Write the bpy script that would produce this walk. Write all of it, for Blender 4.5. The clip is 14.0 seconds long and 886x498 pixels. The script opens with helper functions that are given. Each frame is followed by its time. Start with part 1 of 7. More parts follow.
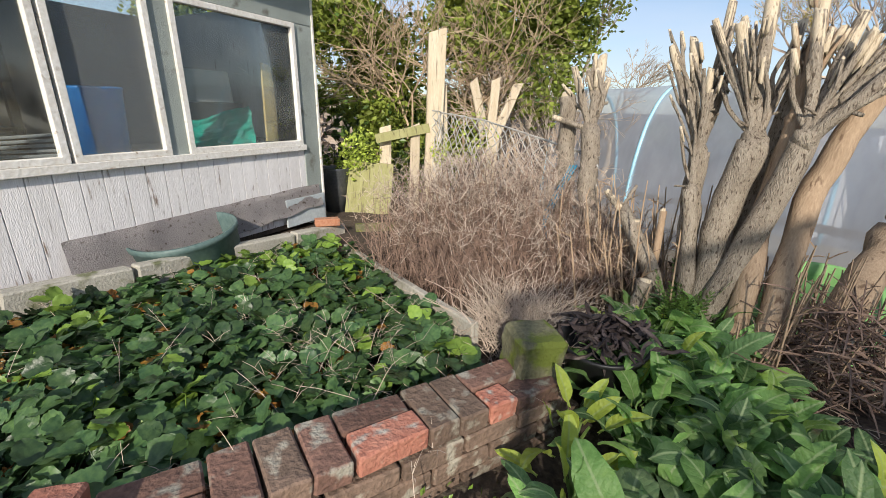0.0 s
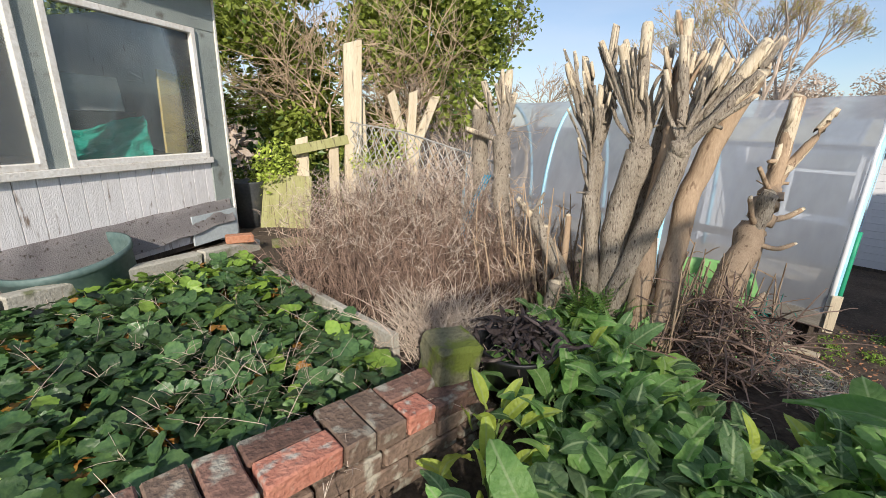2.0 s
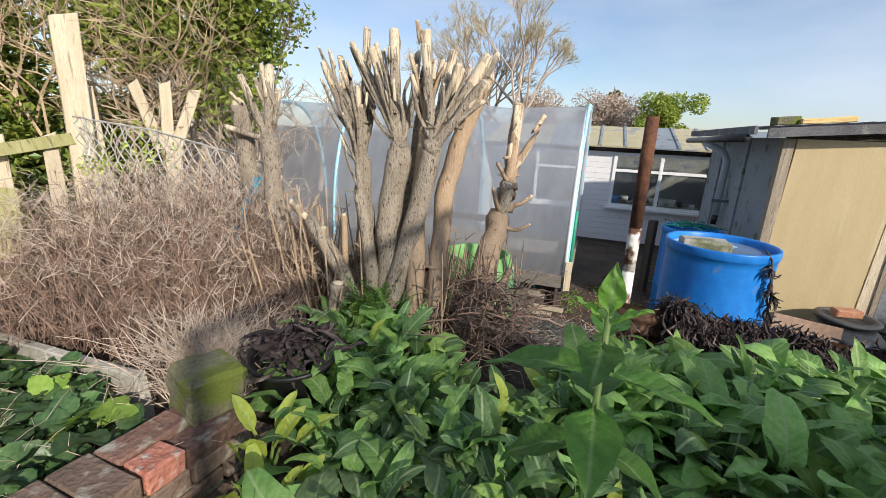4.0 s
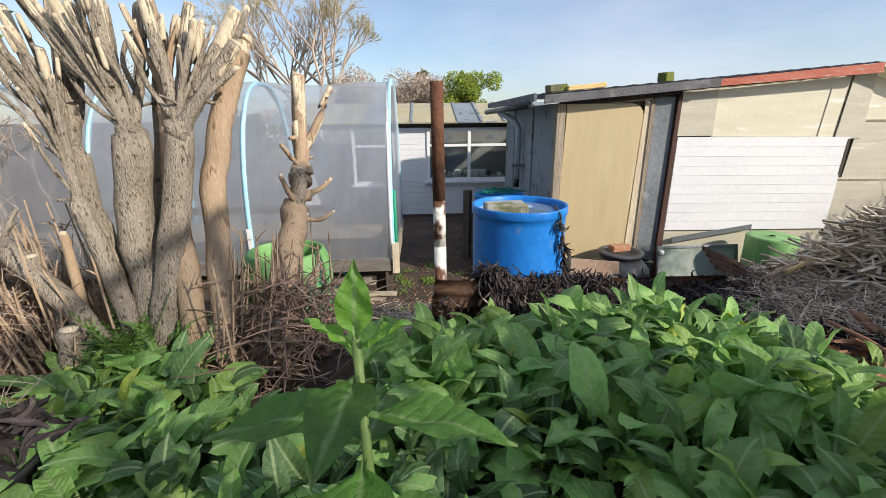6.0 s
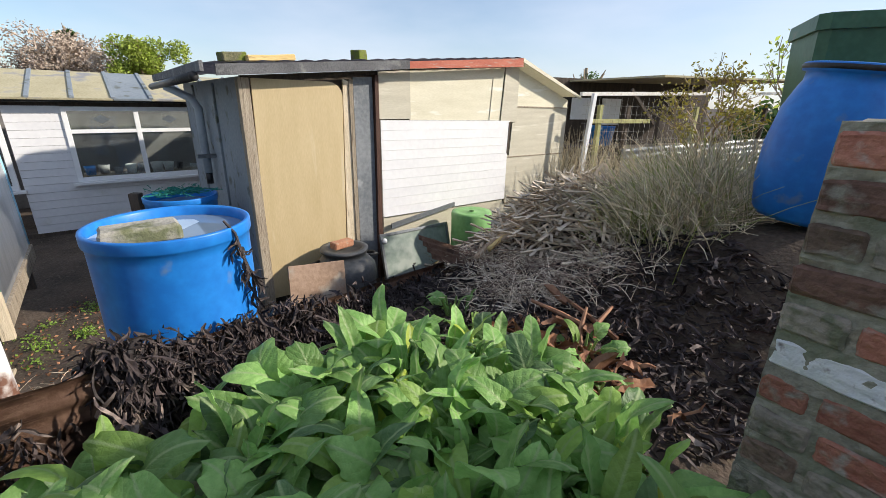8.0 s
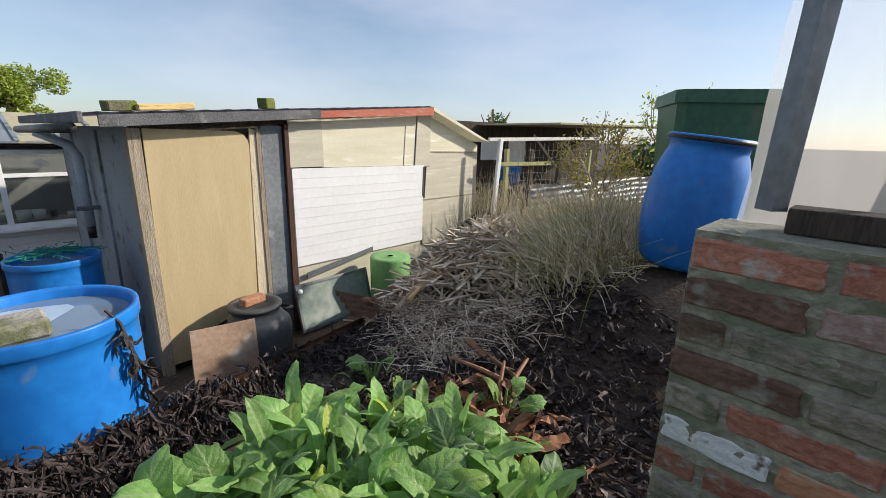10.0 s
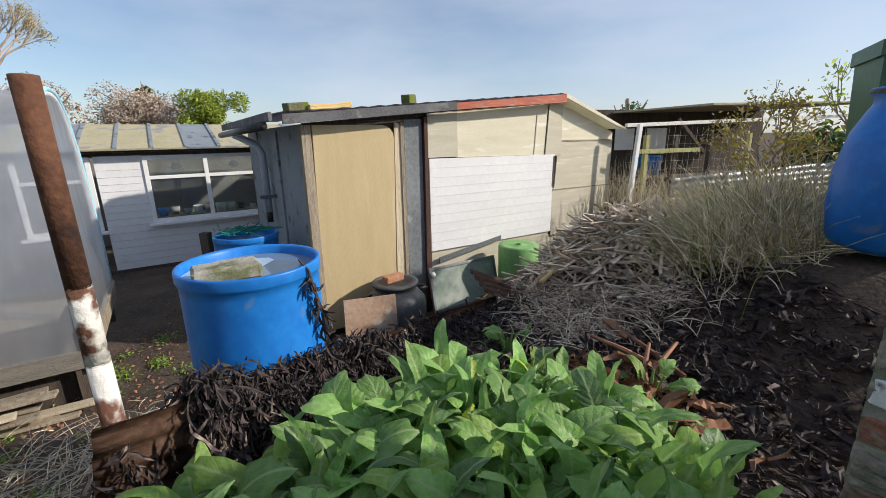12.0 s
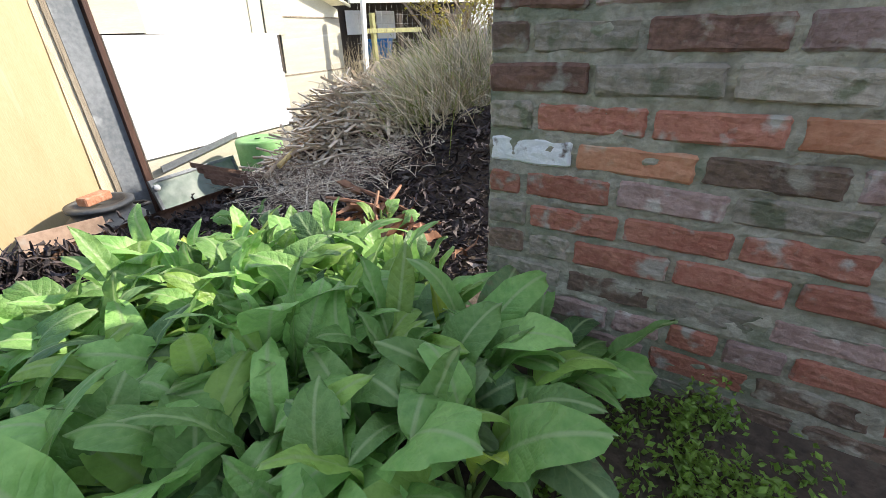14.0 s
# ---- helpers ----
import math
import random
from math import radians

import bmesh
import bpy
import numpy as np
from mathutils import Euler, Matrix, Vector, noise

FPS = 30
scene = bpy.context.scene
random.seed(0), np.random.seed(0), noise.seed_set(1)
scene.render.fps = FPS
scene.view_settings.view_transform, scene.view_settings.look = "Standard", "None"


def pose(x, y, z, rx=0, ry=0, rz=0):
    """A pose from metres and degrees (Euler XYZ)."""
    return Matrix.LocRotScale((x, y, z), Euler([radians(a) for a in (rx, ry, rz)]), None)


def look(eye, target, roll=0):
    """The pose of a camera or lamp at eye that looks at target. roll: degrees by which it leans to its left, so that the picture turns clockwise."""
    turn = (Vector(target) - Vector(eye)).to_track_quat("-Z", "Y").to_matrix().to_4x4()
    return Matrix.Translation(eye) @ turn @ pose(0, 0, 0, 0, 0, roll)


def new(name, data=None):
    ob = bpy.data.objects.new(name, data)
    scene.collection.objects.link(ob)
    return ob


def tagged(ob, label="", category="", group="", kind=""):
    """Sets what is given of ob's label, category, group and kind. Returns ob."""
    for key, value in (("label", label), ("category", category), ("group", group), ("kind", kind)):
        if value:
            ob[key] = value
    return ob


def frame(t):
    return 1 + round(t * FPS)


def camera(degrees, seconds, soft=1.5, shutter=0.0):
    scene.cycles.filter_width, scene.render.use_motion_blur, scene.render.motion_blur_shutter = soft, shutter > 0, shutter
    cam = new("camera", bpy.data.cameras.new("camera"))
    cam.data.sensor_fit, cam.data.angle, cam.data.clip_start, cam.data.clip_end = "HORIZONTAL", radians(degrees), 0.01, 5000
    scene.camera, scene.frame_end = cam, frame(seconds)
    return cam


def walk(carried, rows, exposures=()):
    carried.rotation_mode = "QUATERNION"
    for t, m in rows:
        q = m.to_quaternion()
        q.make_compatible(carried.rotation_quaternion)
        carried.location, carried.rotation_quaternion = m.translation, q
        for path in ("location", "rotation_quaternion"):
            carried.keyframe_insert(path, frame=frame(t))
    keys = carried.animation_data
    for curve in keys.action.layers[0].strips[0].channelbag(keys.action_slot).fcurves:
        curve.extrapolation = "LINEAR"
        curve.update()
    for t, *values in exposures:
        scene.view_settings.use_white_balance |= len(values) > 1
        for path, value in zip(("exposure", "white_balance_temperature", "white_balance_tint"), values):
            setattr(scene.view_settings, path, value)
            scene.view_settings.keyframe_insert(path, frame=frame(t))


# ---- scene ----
cam = camera(93.1, 14.0, soft=0.5)
PATH = [
    (0, (0.000, 0.000, 1.300), (-0.014, 1.897, 0.667), 1.25),
    (0.5, (0.003, -0.005, 1.302), (-0.035, 1.897, 0.686), 1.05),
    (1, (0.000, -0.007, 1.299), (-0.005, 1.900, 0.696), 1.10),
    (1.5, (0.018, -0.003, 1.300), (0.131, 1.905, 0.711), 1.36),
    (2, (0.064, -0.005, 1.296), (0.380, 1.885, 0.722), 1.70),
    (2.5, (0.111, -0.007, 1.285), (0.655, 1.836, 0.729), 2.08),
    (3, (0.158, -0.017, 1.285), (0.917, 1.750, 0.738), 2.44),
    (3.5, (0.189, -0.025, 1.284), (1.147, 1.646, 0.744), 2.66),
    (3.7, (0.211, -0.039, 1.291), (1.238, 1.590, 0.753), 2.71),
    (5.8, (0.550, -0.010, 1.256), (2.128, 1.072, 0.674), -0.35),
    (6, (0.579, 0.016, 1.243), (2.198, 1.029, 0.649), -0.63),
    (6.5, (0.719, 0.012, 1.234), (2.437, 0.829, 0.616), -0.90),
    (7, (0.960, -0.029, 1.221), (2.776, 0.508, 0.576), -0.60),
    (7.5, (1.175, -0.026, 1.201), (3.050, 0.170, 0.533), 0.05),
    (8, (1.299, -0.007, 1.206), (3.183, -0.144, 0.549), 1.12),
    (8.5, (1.337, -0.016, 1.232), (3.197, -0.429, 0.621), 2.08),
    (8.7, (1.340, -0.024, 1.254), (3.188, -0.516, 0.669), 2.29),
    (10.8, (1.325, -0.034, 1.375), (3.240, -0.440, 0.966), -0.04),
    (11, (1.313, -0.004, 1.372), (3.245, -0.321, 0.964), -0.40),
    (11.5, (1.274, 0.062, 1.344), (3.222, -0.041, 0.905), -0.77),
    (12, (1.252, 0.079, 1.236), (3.185, 0.131, 0.726), -1.12),
    (12.5, (1.226, 0.068, 1.143), (3.126, 0.186, 0.531), -1.40),
    (13, (1.209, 0.070, 1.082), (3.078, 0.085, 0.370), -1.73),
    (13.5, (1.195, 0.029, 1.036), (2.988, -0.306, 0.217), -2.00),
    (14, (1.156, -0.122, 0.994), (2.698, -0.995, 0.066), -1.90),
]
walk(cam, [(t, look(eye, target, roll)) for t, eye, target, roll in PATH], exposures=[(0, 0.12), (3.5, 0.2), (6.5, 0.25), (7.5, 0.30), (8.5, 0.32), (10.8, 0.04), (12.3, 0.08), (13.0, 0.50), (13.5, 0.66), (14, 1.12)])

# ---- world, sun and exposure ----
SUN_DIR = Vector((-0.07, -0.87, 0.46)).normalized()
world = bpy.data.worlds.new("sky_world")
scene.world = world
world.use_nodes = True
wn = world.node_tree.nodes
wl = world.node_tree.links
wn.clear()
w_out = wn.new("ShaderNodeOutputWorld")
w_bg = wn.new("ShaderNodeBackground")
w_sky = wn.new("ShaderNodeTexSky")
w_sky.sky_type = "NISHITA"
w_sky.sun_disc = False
w_sky.sun_elevation = math.asin(SUN_DIR.z)
w_sky.sun_rotation = math.atan2(SUN_DIR.x, SUN_DIR.y)
w_sky.air_density, w_sky.dust_density, w_sky.ozone_density = 1.0, 0.7, 3.2
w_bg.inputs["Strength"].default_value = 0.128
# thin veil of cloud, thicker towards the east
w_co = wn.new("ShaderNodeTexCoord")
w_map = wn.new("ShaderNodeMapping")
w_map.inputs["Scale"].default_value = (1.2, 1.2, 4.0)
w_noise = wn.new("ShaderNodeTexNoise")
w_noise.inputs["Scale"].default_value = 1.6
w_noise.inputs["Detail"].default_value = 6
w_ramp = wn.new("ShaderNodeValToRGB")
w_ramp.color_ramp.elements[0].position, w_ramp.color_ramp.elements[1].position = 0.36, 0.80
w_ramp.color_ramp.elements[0].color, w_ramp.color_ramp.elements[1].color = (0.16, 0.16, 0.16, 1), (0.72, 0.72, 0.72, 1)
w_mix = wn.new("ShaderNodeMixRGB")
w_mix.inputs[2].default_value = (5.6, 6.0, 7.0, 1)
wl.new(w_co.outputs["Generated"], w_map.inputs["Vector"])
wl.new(w_map.outputs["Vector"], w_noise.inputs["Vector"])
wl.new(w_noise.outputs["Fac"], w_ramp.inputs["Fac"])
wl.new(w_ramp.outputs["Color"], w_mix.inputs[0])
wl.new(w_sky.outputs["Color"], w_mix.inputs[1])
wl.new(w_mix.outputs["Color"], w_bg.inputs["Color"])
wl.new(w_bg.outputs["Background"], w_out.inputs["Surface"])
sun_data = bpy.data.lights.new("sun", "SUN")
sun_data.energy, sun_data.angle, sun_data.color = 4.5, radians(1.2), (1.0, 0.91, 0.79)
sun = new("sun", sun_data)
sun.matrix_world = look(SUN_DIR * 30, (0, 0, 0))


# ---- materials ----
def surf(name, base, var, rough=0.8, metal=0.0, big=1.5, fine=30.0, bump=0.3, stretch=(1, 1, 1), spot=None, spot_at=0.6, spot_scale=6.0, rand=0.0, spec=0.4):
    """Base colour varied at two scales, with optional stains of a third colour, grain relief and per-piece change."""
    m = bpy.data.materials.new(name)
    m.use_nodes = True
    n, l = m.node_tree.nodes, m.node_tree.links
    b = n["Principled BSDF"]
    co = n.new("ShaderNodeTexCoord")
    mp = n.new("ShaderNodeMapping")
    mp.inputs["Scale"].default_value = stretch
    l.new(co.outputs["Object"], mp.inputs["Vector"])
    oi = n.new("ShaderNodeObjectInfo")
    add = n.new("ShaderNodeVectorMath")
    sc = n.new("ShaderNodeMath")
    sc.operation, sc.inputs[1].default_value = "MULTIPLY", 37.0
    l.new(oi.outputs["Random"], sc.inputs[0])
    l.new(mp.outputs["Vector"], add.inputs[0])
    l.new(sc.outputs[0], add.inputs[1])
    n1 = n.new("ShaderNodeTexNoise")
    n1.inputs["Scale"].default_value, n1.inputs["Detail"].default_value = big, 5
    n2 = n.new("ShaderNodeTexNoise")
    n2.inputs["Scale"].default_value, n2.inputs["Detail"].default_value = fine, 6
    l.new(add.outputs[0], n1.inputs["Vector"])
    l.new(add.outputs[0], n2.inputs["Vector"])
    mx = n.new("ShaderNodeMath")
    mx.operation = "ADD"
    l.new(n1.outputs["Fac"], mx.inputs[0])
    l.new(n2.outputs["Fac"], mx.inputs[1])
    rp = n.new("ShaderNodeValToRGB")
    rp.color_ramp.elements[0].position, rp.color_ramp.elements[1].position = 0.36, 0.64
    hf = n.new("ShaderNodeMath")
    hf.operation, hf.inputs[1].default_value = "MULTIPLY", 0.5
    l.new(mx.outputs[0], hf.inputs[0])
    l.new(hf.outputs[0], rp.inputs["Fac"])
    rp.color_ramp.elements[0].color, rp.color_ramp.elements[1].color = (*base, 1), (*var, 1)
    col = rp.outputs["Color"]
    if spot:
        n3 = n.new("ShaderNodeTexNoise")
        n3.inputs["Scale"].default_value, n3.inputs["Detail"].default_value = spot_scale, 8
        l.new(add.outputs[0], n3.inputs["Vector"])
        r3 = n.new("ShaderNodeValToRGB")
        r3.color_ramp.elements[0].position, r3.color_ramp.elements[1].position = spot_at - 0.04, spot_at + 0.06
        l.new(n3.outputs["Fac"], r3.inputs["Fac"])
        m3 = n.new("ShaderNodeMixRGB")
        l.new(r3.outputs["Color"], m3.inputs[0])
        l.new(col, m3.inputs[1])
        m3.inputs[2].default_value = (*spot, 1)
        col = m3.outputs["Color"]
    if rand:
        hsv = n.new("ShaderNodeHueSaturation")
        mr = n.new("ShaderNodeMapRange")
        mr.inputs["To Min"].default_value, mr.inputs["To Max"].default_value = 1 - rand, 1 + rand
        l.new(oi.outputs["Random"], mr.inputs["Value"])
        l.new(mr.outputs[0], hsv.inputs["Value"])
        l.new(col, hsv.inputs["Color"])
        col = hsv.outputs["Color"]
    l.new(col, b.inputs["Base Color"])
    b.inputs["Roughness"].default_value, b.inputs["Metallic"].default_value = rough, metal
    b.inputs["Specular IOR Level"].default_value = spec
    bp = n.new("ShaderNodeBump")
    bp.inputs["Strength"].default_value, bp.inputs["Distance"].default_value = bump, 0.01
    l.new(n2.outputs["Fac"], bp.inputs["Height"])
    l.new(bp.outputs["Normal"], b.inputs["Normal"])
    return m


def leaf_mat(name, base, var, rough=0.45, vein=0.0, glow=0.3, rand=0.35, spot=None, veins=True):
    """Thin leaf: light passes through; paler midrib and crinkled side veins in leaf space."""
    m = surf(name, base, var, rough, 0, 8, 60, 0.25, rand=rand, spot=spot, spot_at=0.63, spot_scale=14)
    n, l = m.node_tree.nodes, m.node_tree.links
    b = n["Principled BSDF"]
    col = b.inputs["Base Color"].links[0].from_socket
    if veins:
        co = n.new("ShaderNodeTexCoord")
        sx = n.new("ShaderNodeSeparateXYZ")
        l.new(co.outputs["Object"], sx.inputs[0])
        ab = n.new("ShaderNodeMath")
        ab.operation = "ABSOLUTE"
        l.new(sx.outputs["X"], ab.inputs[0])
        mr = n.new("ShaderNodeMapRange")
        mr.inputs["From Min"].default_value, mr.inputs["From Max"].default_value = 0.0015, 0.005
        mr.inputs["To Min"].default_value, mr.inputs["To Max"].default_value = vein, 0.0
        l.new(ab.outputs[0], mr.inputs["Value"])
        m3 = n.new("ShaderNodeMixRGB")
        l.new(mr.outputs[0], m3.inputs[0])
        l.new(col, m3.inputs[1])
        m3.inputs[2].default_value = (0.44, 0.54, 0.27, 1)
        col = m3.outputs["Color"]
        l.new(col, b.inputs["Base Color"])
        # side veins run forward from the midrib, a net of fine veins between them
        wob = n.new("ShaderNodeTexNoise")
        wob.inputs["Scale"].default_value = 30
        l.new(co.outputs["Object"], wob.inputs["Vector"])
        k1, k2, k3, pp, ln = [n.new("ShaderNodeMath") for q in range(5)]
        k1.operation, k1.inputs[1].default_value = "MULTIPLY", -0.75
        l.new(ab.outputs[0], k1.inputs[0])
        k2.operation = "ADD"
        l.new(k1.outputs[0], k2.inputs[0])
        l.new(sx.outputs["Y"], k2.inputs[1])
        k3.operation, k3.inputs[1].default_value = "MULTIPLY_ADD", 0.016
        l.new(wob.outputs["Fac"], k3.inputs[0])
        l.new(k2.outputs[0], k3.inputs[2])
        pp.operation, pp.inputs[1].default_value = "PINGPONG", 0.0095
        l.new(k3.outputs[0], pp.inputs[0])
        ln.operation, ln.inputs[1].default_value = "MULTIPLY", 95.0
        l.new(pp.outputs[0], ln.inputs[0])
        vl = n.new("ShaderNodeMapRange")
        vl.inputs["From Min"].default_value, vl.inputs["From Max"].default_value = 0.04, 0.20
        vl.inputs["To Min"].default_value, vl.inputs["To Max"].default_value = vein * 0.14, 0.0
        l.new(ln.outputs[0], vl.inputs["Value"])
        m4 = n.new("ShaderNodeMixRGB")
        l.new(vl.outputs[0], m4.inputs[0])
        l.new(col, m4.inputs[1])
        m4.inputs[2].default_value = (0.42, 0.52, 0.25, 1)
        col = m4.outputs["Color"]
        l.new(col, b.inputs["Base Color"])
        net_v = n.new("ShaderNodeTexVoronoi")
        net_v.feature = "DISTANCE_TO_EDGE"
        net_v.inputs["Scale"].default_value = 120
        l.new(co.outputs["Object"], net_v.inputs["Vector"])
        sq = n.new("ShaderNodeMath")
        sq.operation, sq.inputs[1].default_value = "POWER", 0.5
        l.new(ln.outputs[0], sq.inputs[0])
        s2 = n.new("ShaderNodeMath")
        s2.operation = "MULTIPLY_ADD"
        l.new(net_v.outputs[0], s2.inputs[0])
        s2.inputs[1].default_value = 0.9
        l.new(sq.outputs[0], s2.inputs[2])
        old = [x for x in n if x.type == "BUMP"][0]
        b2 = n.new("ShaderNodeBump")
        b2.inputs["Strength"].default_value, b2.inputs["Distance"].default_value = 0.4, 0.005
        l.new(s2.outputs[0], b2.inputs["Height"])
        l.new(old.outputs["Normal"], b2.inputs["Normal"])
        l.new(b2.outputs["Normal"], b.inputs["Normal"])
    tr = n.new("ShaderNodeBsdfTranslucent")
    l.new(col, tr.inputs["Color"])
    ms = n.new("ShaderNodeMixShader")
    ms.inputs[0].default_value = glow
    l.new(b.outputs[0], ms.inputs[1])
    l.new(tr.outputs[0], ms.inputs[2])
    l.new(ms.outputs[0], n["Material Output"].inputs["Surface"])
    return m


def film_mat(name, clear, haze, rough, pass_on=0.5):
    """Clouded plastic film: part see-through, part milky."""
    m = surf(name, haze, tuple(c * 0.8 for c in haze), rough, 0, 1.2, 9, 0.8, stretch=(1, 1, 0.35), spec=0.6)
    n, l = m.node_tree.nodes, m.node_tree.links
    b = n["Principled BSDF"]
    col = b.inputs["Base Color"].links[0].from_socket
    tp = n.new("ShaderNodeBsdfTransparent")
    tp.inputs["Color"].default_value = (0.93, 0.95, 0.97, 1)
    tl = n.new("ShaderNodeBsdfTranslucent")
    l.new(col, tl.inputs["Color"])
    m1 = n.new("ShaderNodeMixShader")
    m1.inputs[0].default_value = pass_on
    l.new(b.outputs[0], m1.inputs[1])
    l.new(tl.outputs[0], m1.inputs[2])
    m2 = n.new("ShaderNodeMixShader")
    m2.inputs[0].default_value = clear
    l.new(m1.outputs[0], m2.inputs[1])
    l.new(tp.outputs[0], m2.inputs[2])
    l.new(m2.outputs[0], n["Material Output"].inputs["Surface"])
    return m


def glass_mat(name, rough=0.0, dirt=0.12, bump=0.0):
    m = bpy.data.materials.new(name)
    m.use_nodes = True
    n, l = m.node_tree.nodes, m.node_tree.links
    n.remove(n["Principled BSDF"])
    tp, gl, df = n.new("ShaderNodeBsdfTransparent"), n.new("ShaderNodeBsdfGlossy"), n.new("ShaderNodeBsdfDiffuse")
    tp.inputs["Color"].default_value = (0.86, 0.91, 0.9, 1)
    gl.inputs["Roughness"].default_value = 0.03 + rough
    df.inputs["Color"].default_value = (0.55, 0.57, 0.55, 1)
    co, nz, mr = n.new("ShaderNodeTexCoord"), n.new("ShaderNodeTexNoise"), n.new("ShaderNodeMapRange")
    nz.inputs["Scale"].default_value, nz.inputs["Detail"].default_value = 5, 8
    l.new(co.outputs["Object"], nz.inputs["Vector"])
    mr.inputs["From Min"].default_value, mr.inputs["From Max"].default_value = 0.35, 0.75
    mr.inputs["To Min"].default_value, mr.inputs["To Max"].default_value = dirt * 0.3, dirt * 2
    l.new(nz.outputs["Fac"], mr.inputs["Value"])
    fr = n.new("ShaderNodeFresnel")
    fr.inputs["IOR"].default_value = 1.5
    m1, m2 = n.new("ShaderNodeMixShader"), n.new("ShaderNodeMixShader")
    l.new(fr.outputs[0], m1.inputs[0])
    l.new(tp.outputs[0], m1.inputs[1])
    l.new(gl.outputs[0], m1.inputs[2])
    l.new(mr.outputs[0], m2.inputs[0])
    l.new(m1.outputs[0], m2.inputs[1])
    l.new(df.outputs[0], m2.inputs[2])
    if bump:
        vo = n.new("ShaderNodeTexVoronoi")
        vo.inputs["Scale"].default_value = 70
        l.new(co.outputs["Object"], vo.inputs["Vector"])
        bp = n.new("ShaderNodeBump")
        bp.inputs["Strength"].default_value, bp.inputs["Distance"].default_value = bump, 0.01
        l.new(vo.outputs["Distance"], bp.inputs["Height"])
        l.new(bp.outputs["Normal"], gl.inputs["Normal"])
        rp = n.new("ShaderNodeMapRange")
        rp.inputs["From Max"].default_value = 0.6
        rp.inputs["To Min"].default_value, rp.inputs["To Max"].default_value = 0.02, 0.15
        l.new(vo.outputs["Distance"], rp.inputs["Value"])
        l.new(rp.outputs[0], m2.inputs[0])
        df.inputs["Color"].default_value = (0.50, 0.53, 0.54, 1)
    l.new(m2.outputs[0], n["Material Output"].inputs["Surface"])
    return m


M_SOIL = surf("dark_soil", (0.035, 0.026, 0.02), (0.11, 0.08, 0.058), 0.95, 0, 3, 45, 1.0, spot=(0.12, 0.10, 0.07), spot_at=0.62, spot_scale=25)
M_WHITEWOOD = surf("flaking_white_boards", (0.70, 0.68, 0.67), (0.84, 0.82, 0.82), 0.7, 0, 2, 25, 0.35, (8, 8, 1), spot=(0.24, 0.18, 0.14), spot_at=0.66, spot_scale=5, rand=0.06)
M_FRAME = surf("peeling_frame_paint", (0.66, 0.62, 0.55), (0.85, 0.83, 0.79), 0.65, 0, 5, 50, 0.5, (1, 1, 1), spot=(0.42, 0.34, 0.26), spot_at=0.66, spot_scale=22)
M_FELT = surf("grey_green_felt", (0.24, 0.27, 0.25), (0.36, 0.40, 0.37), 0.95, 0, 3, 140, 0.6, spot=(0.16, 0.16, 0.14), spot_at=0.66, spot_scale=7)
M_FELTDARK = surf("weathered_roof_felt", (0.38, 0.35, 0.345), (0.54, 0.505, 0.495), 0.95, 0, 3, 120, 0.7, spot=(0.16, 0.13, 0.11), spot_at=0.64, spot_scale=30)
M_PALEPATCH = surf("pale_grey_board", (0.42, 0.47, 0.49), (0.56, 0.61, 0.62), 0.8, 0, 3, 40, 0.3, spot=(0.30, 0.30, 0.27), spot_at=0.64)
M_CONC = surf("stained_concrete", (0.31, 0.295, 0.25), (0.48, 0.455, 0.39), 0.92, 0, 3, 70, 0.6, spot=(0.16, 0.17, 0.09), spot_at=0.6, spot_scale=7, rand=0.1)
M_MOSSBLOCK = surf("mossy_concrete", (0.10, 0.10, 0.055), (0.22, 0.205, 0.12), 0.95, 0, 6, 70, 0.9, spot=(0.14, 0.17, 0.03), spot_at=0.54, spot_scale=9)
M_BRICK = surf("red_brick", (0.30, 0.11, 0.075), (0.44, 0.20, 0.14), 0.92, 0, 9, 60, 1.0, spot=(0.38, 0.35, 0.30), spot_at=0.60, spot_scale=16, rand=0.28)
M_BRICKDARK = surf("sooty_brick", (0.11, 0.065, 0.05), (0.25, 0.14, 0.105), 0.93, 0, 6, 60, 0.9, spot=(0.30, 0.28, 0.23), spot_at=0.58, spot_scale=14, rand=0.25)
M_BRICKGREY = surf("mossy_grey_brick", (0.22, 0.20, 0.16), (0.38, 0.33, 0.27), 0.95, 0, 7, 60, 1.0, spot=(0.16, 0.165, 0.11), spot_at=0.57, spot_scale=18, rand=0.2)
M_BRICKORANGE = surf("orange_brick", (0.40, 0.165, 0.09), (0.52, 0.27, 0.165), 0.9, 0, 6, 60, 0.6, spot=(0.45, 0.33, 0.24), spot_at=0.64, spot_scale=12, rand=0.12)
M_BRICKWHITE = surf("whitewashed_brick", (0.62, 0.64, 0.66), (0.75, 0.76, 0.76), 0.85, 0, 6, 60, 0.8, spot=(0.16, 0.12, 0.11), spot_at=0.6, spot_scale=26)
M_BRICKBROWN = surf("lichened_brown_brick", (0.11, 0.078, 0.058), (0.22, 0.15, 0.11), 0.93, 0, 9, 60, 1.0, spot=(0.33, 0.30, 0.24), spot_at=0.58, spot_scale=16, rand=0.25)
M_MORTAR = surf("lichened_mortar", (0.20, 0.19, 0.15), (0.40, 0.38, 0.30), 0.97, 0, 4, 55, 1.0, spot=(0.20, 0.21, 0.15), spot_at=0.58, spot_scale=8)
M_BLUE = surf("blue_drum_plastic", (0.012, 0.15, 0.52), (0.02, 0.23, 0.68), 0.38, 0, 2, 20, 0.05, spot=(0.10, 0.20, 0.42), spot_at=0.68, spot_scale=9)
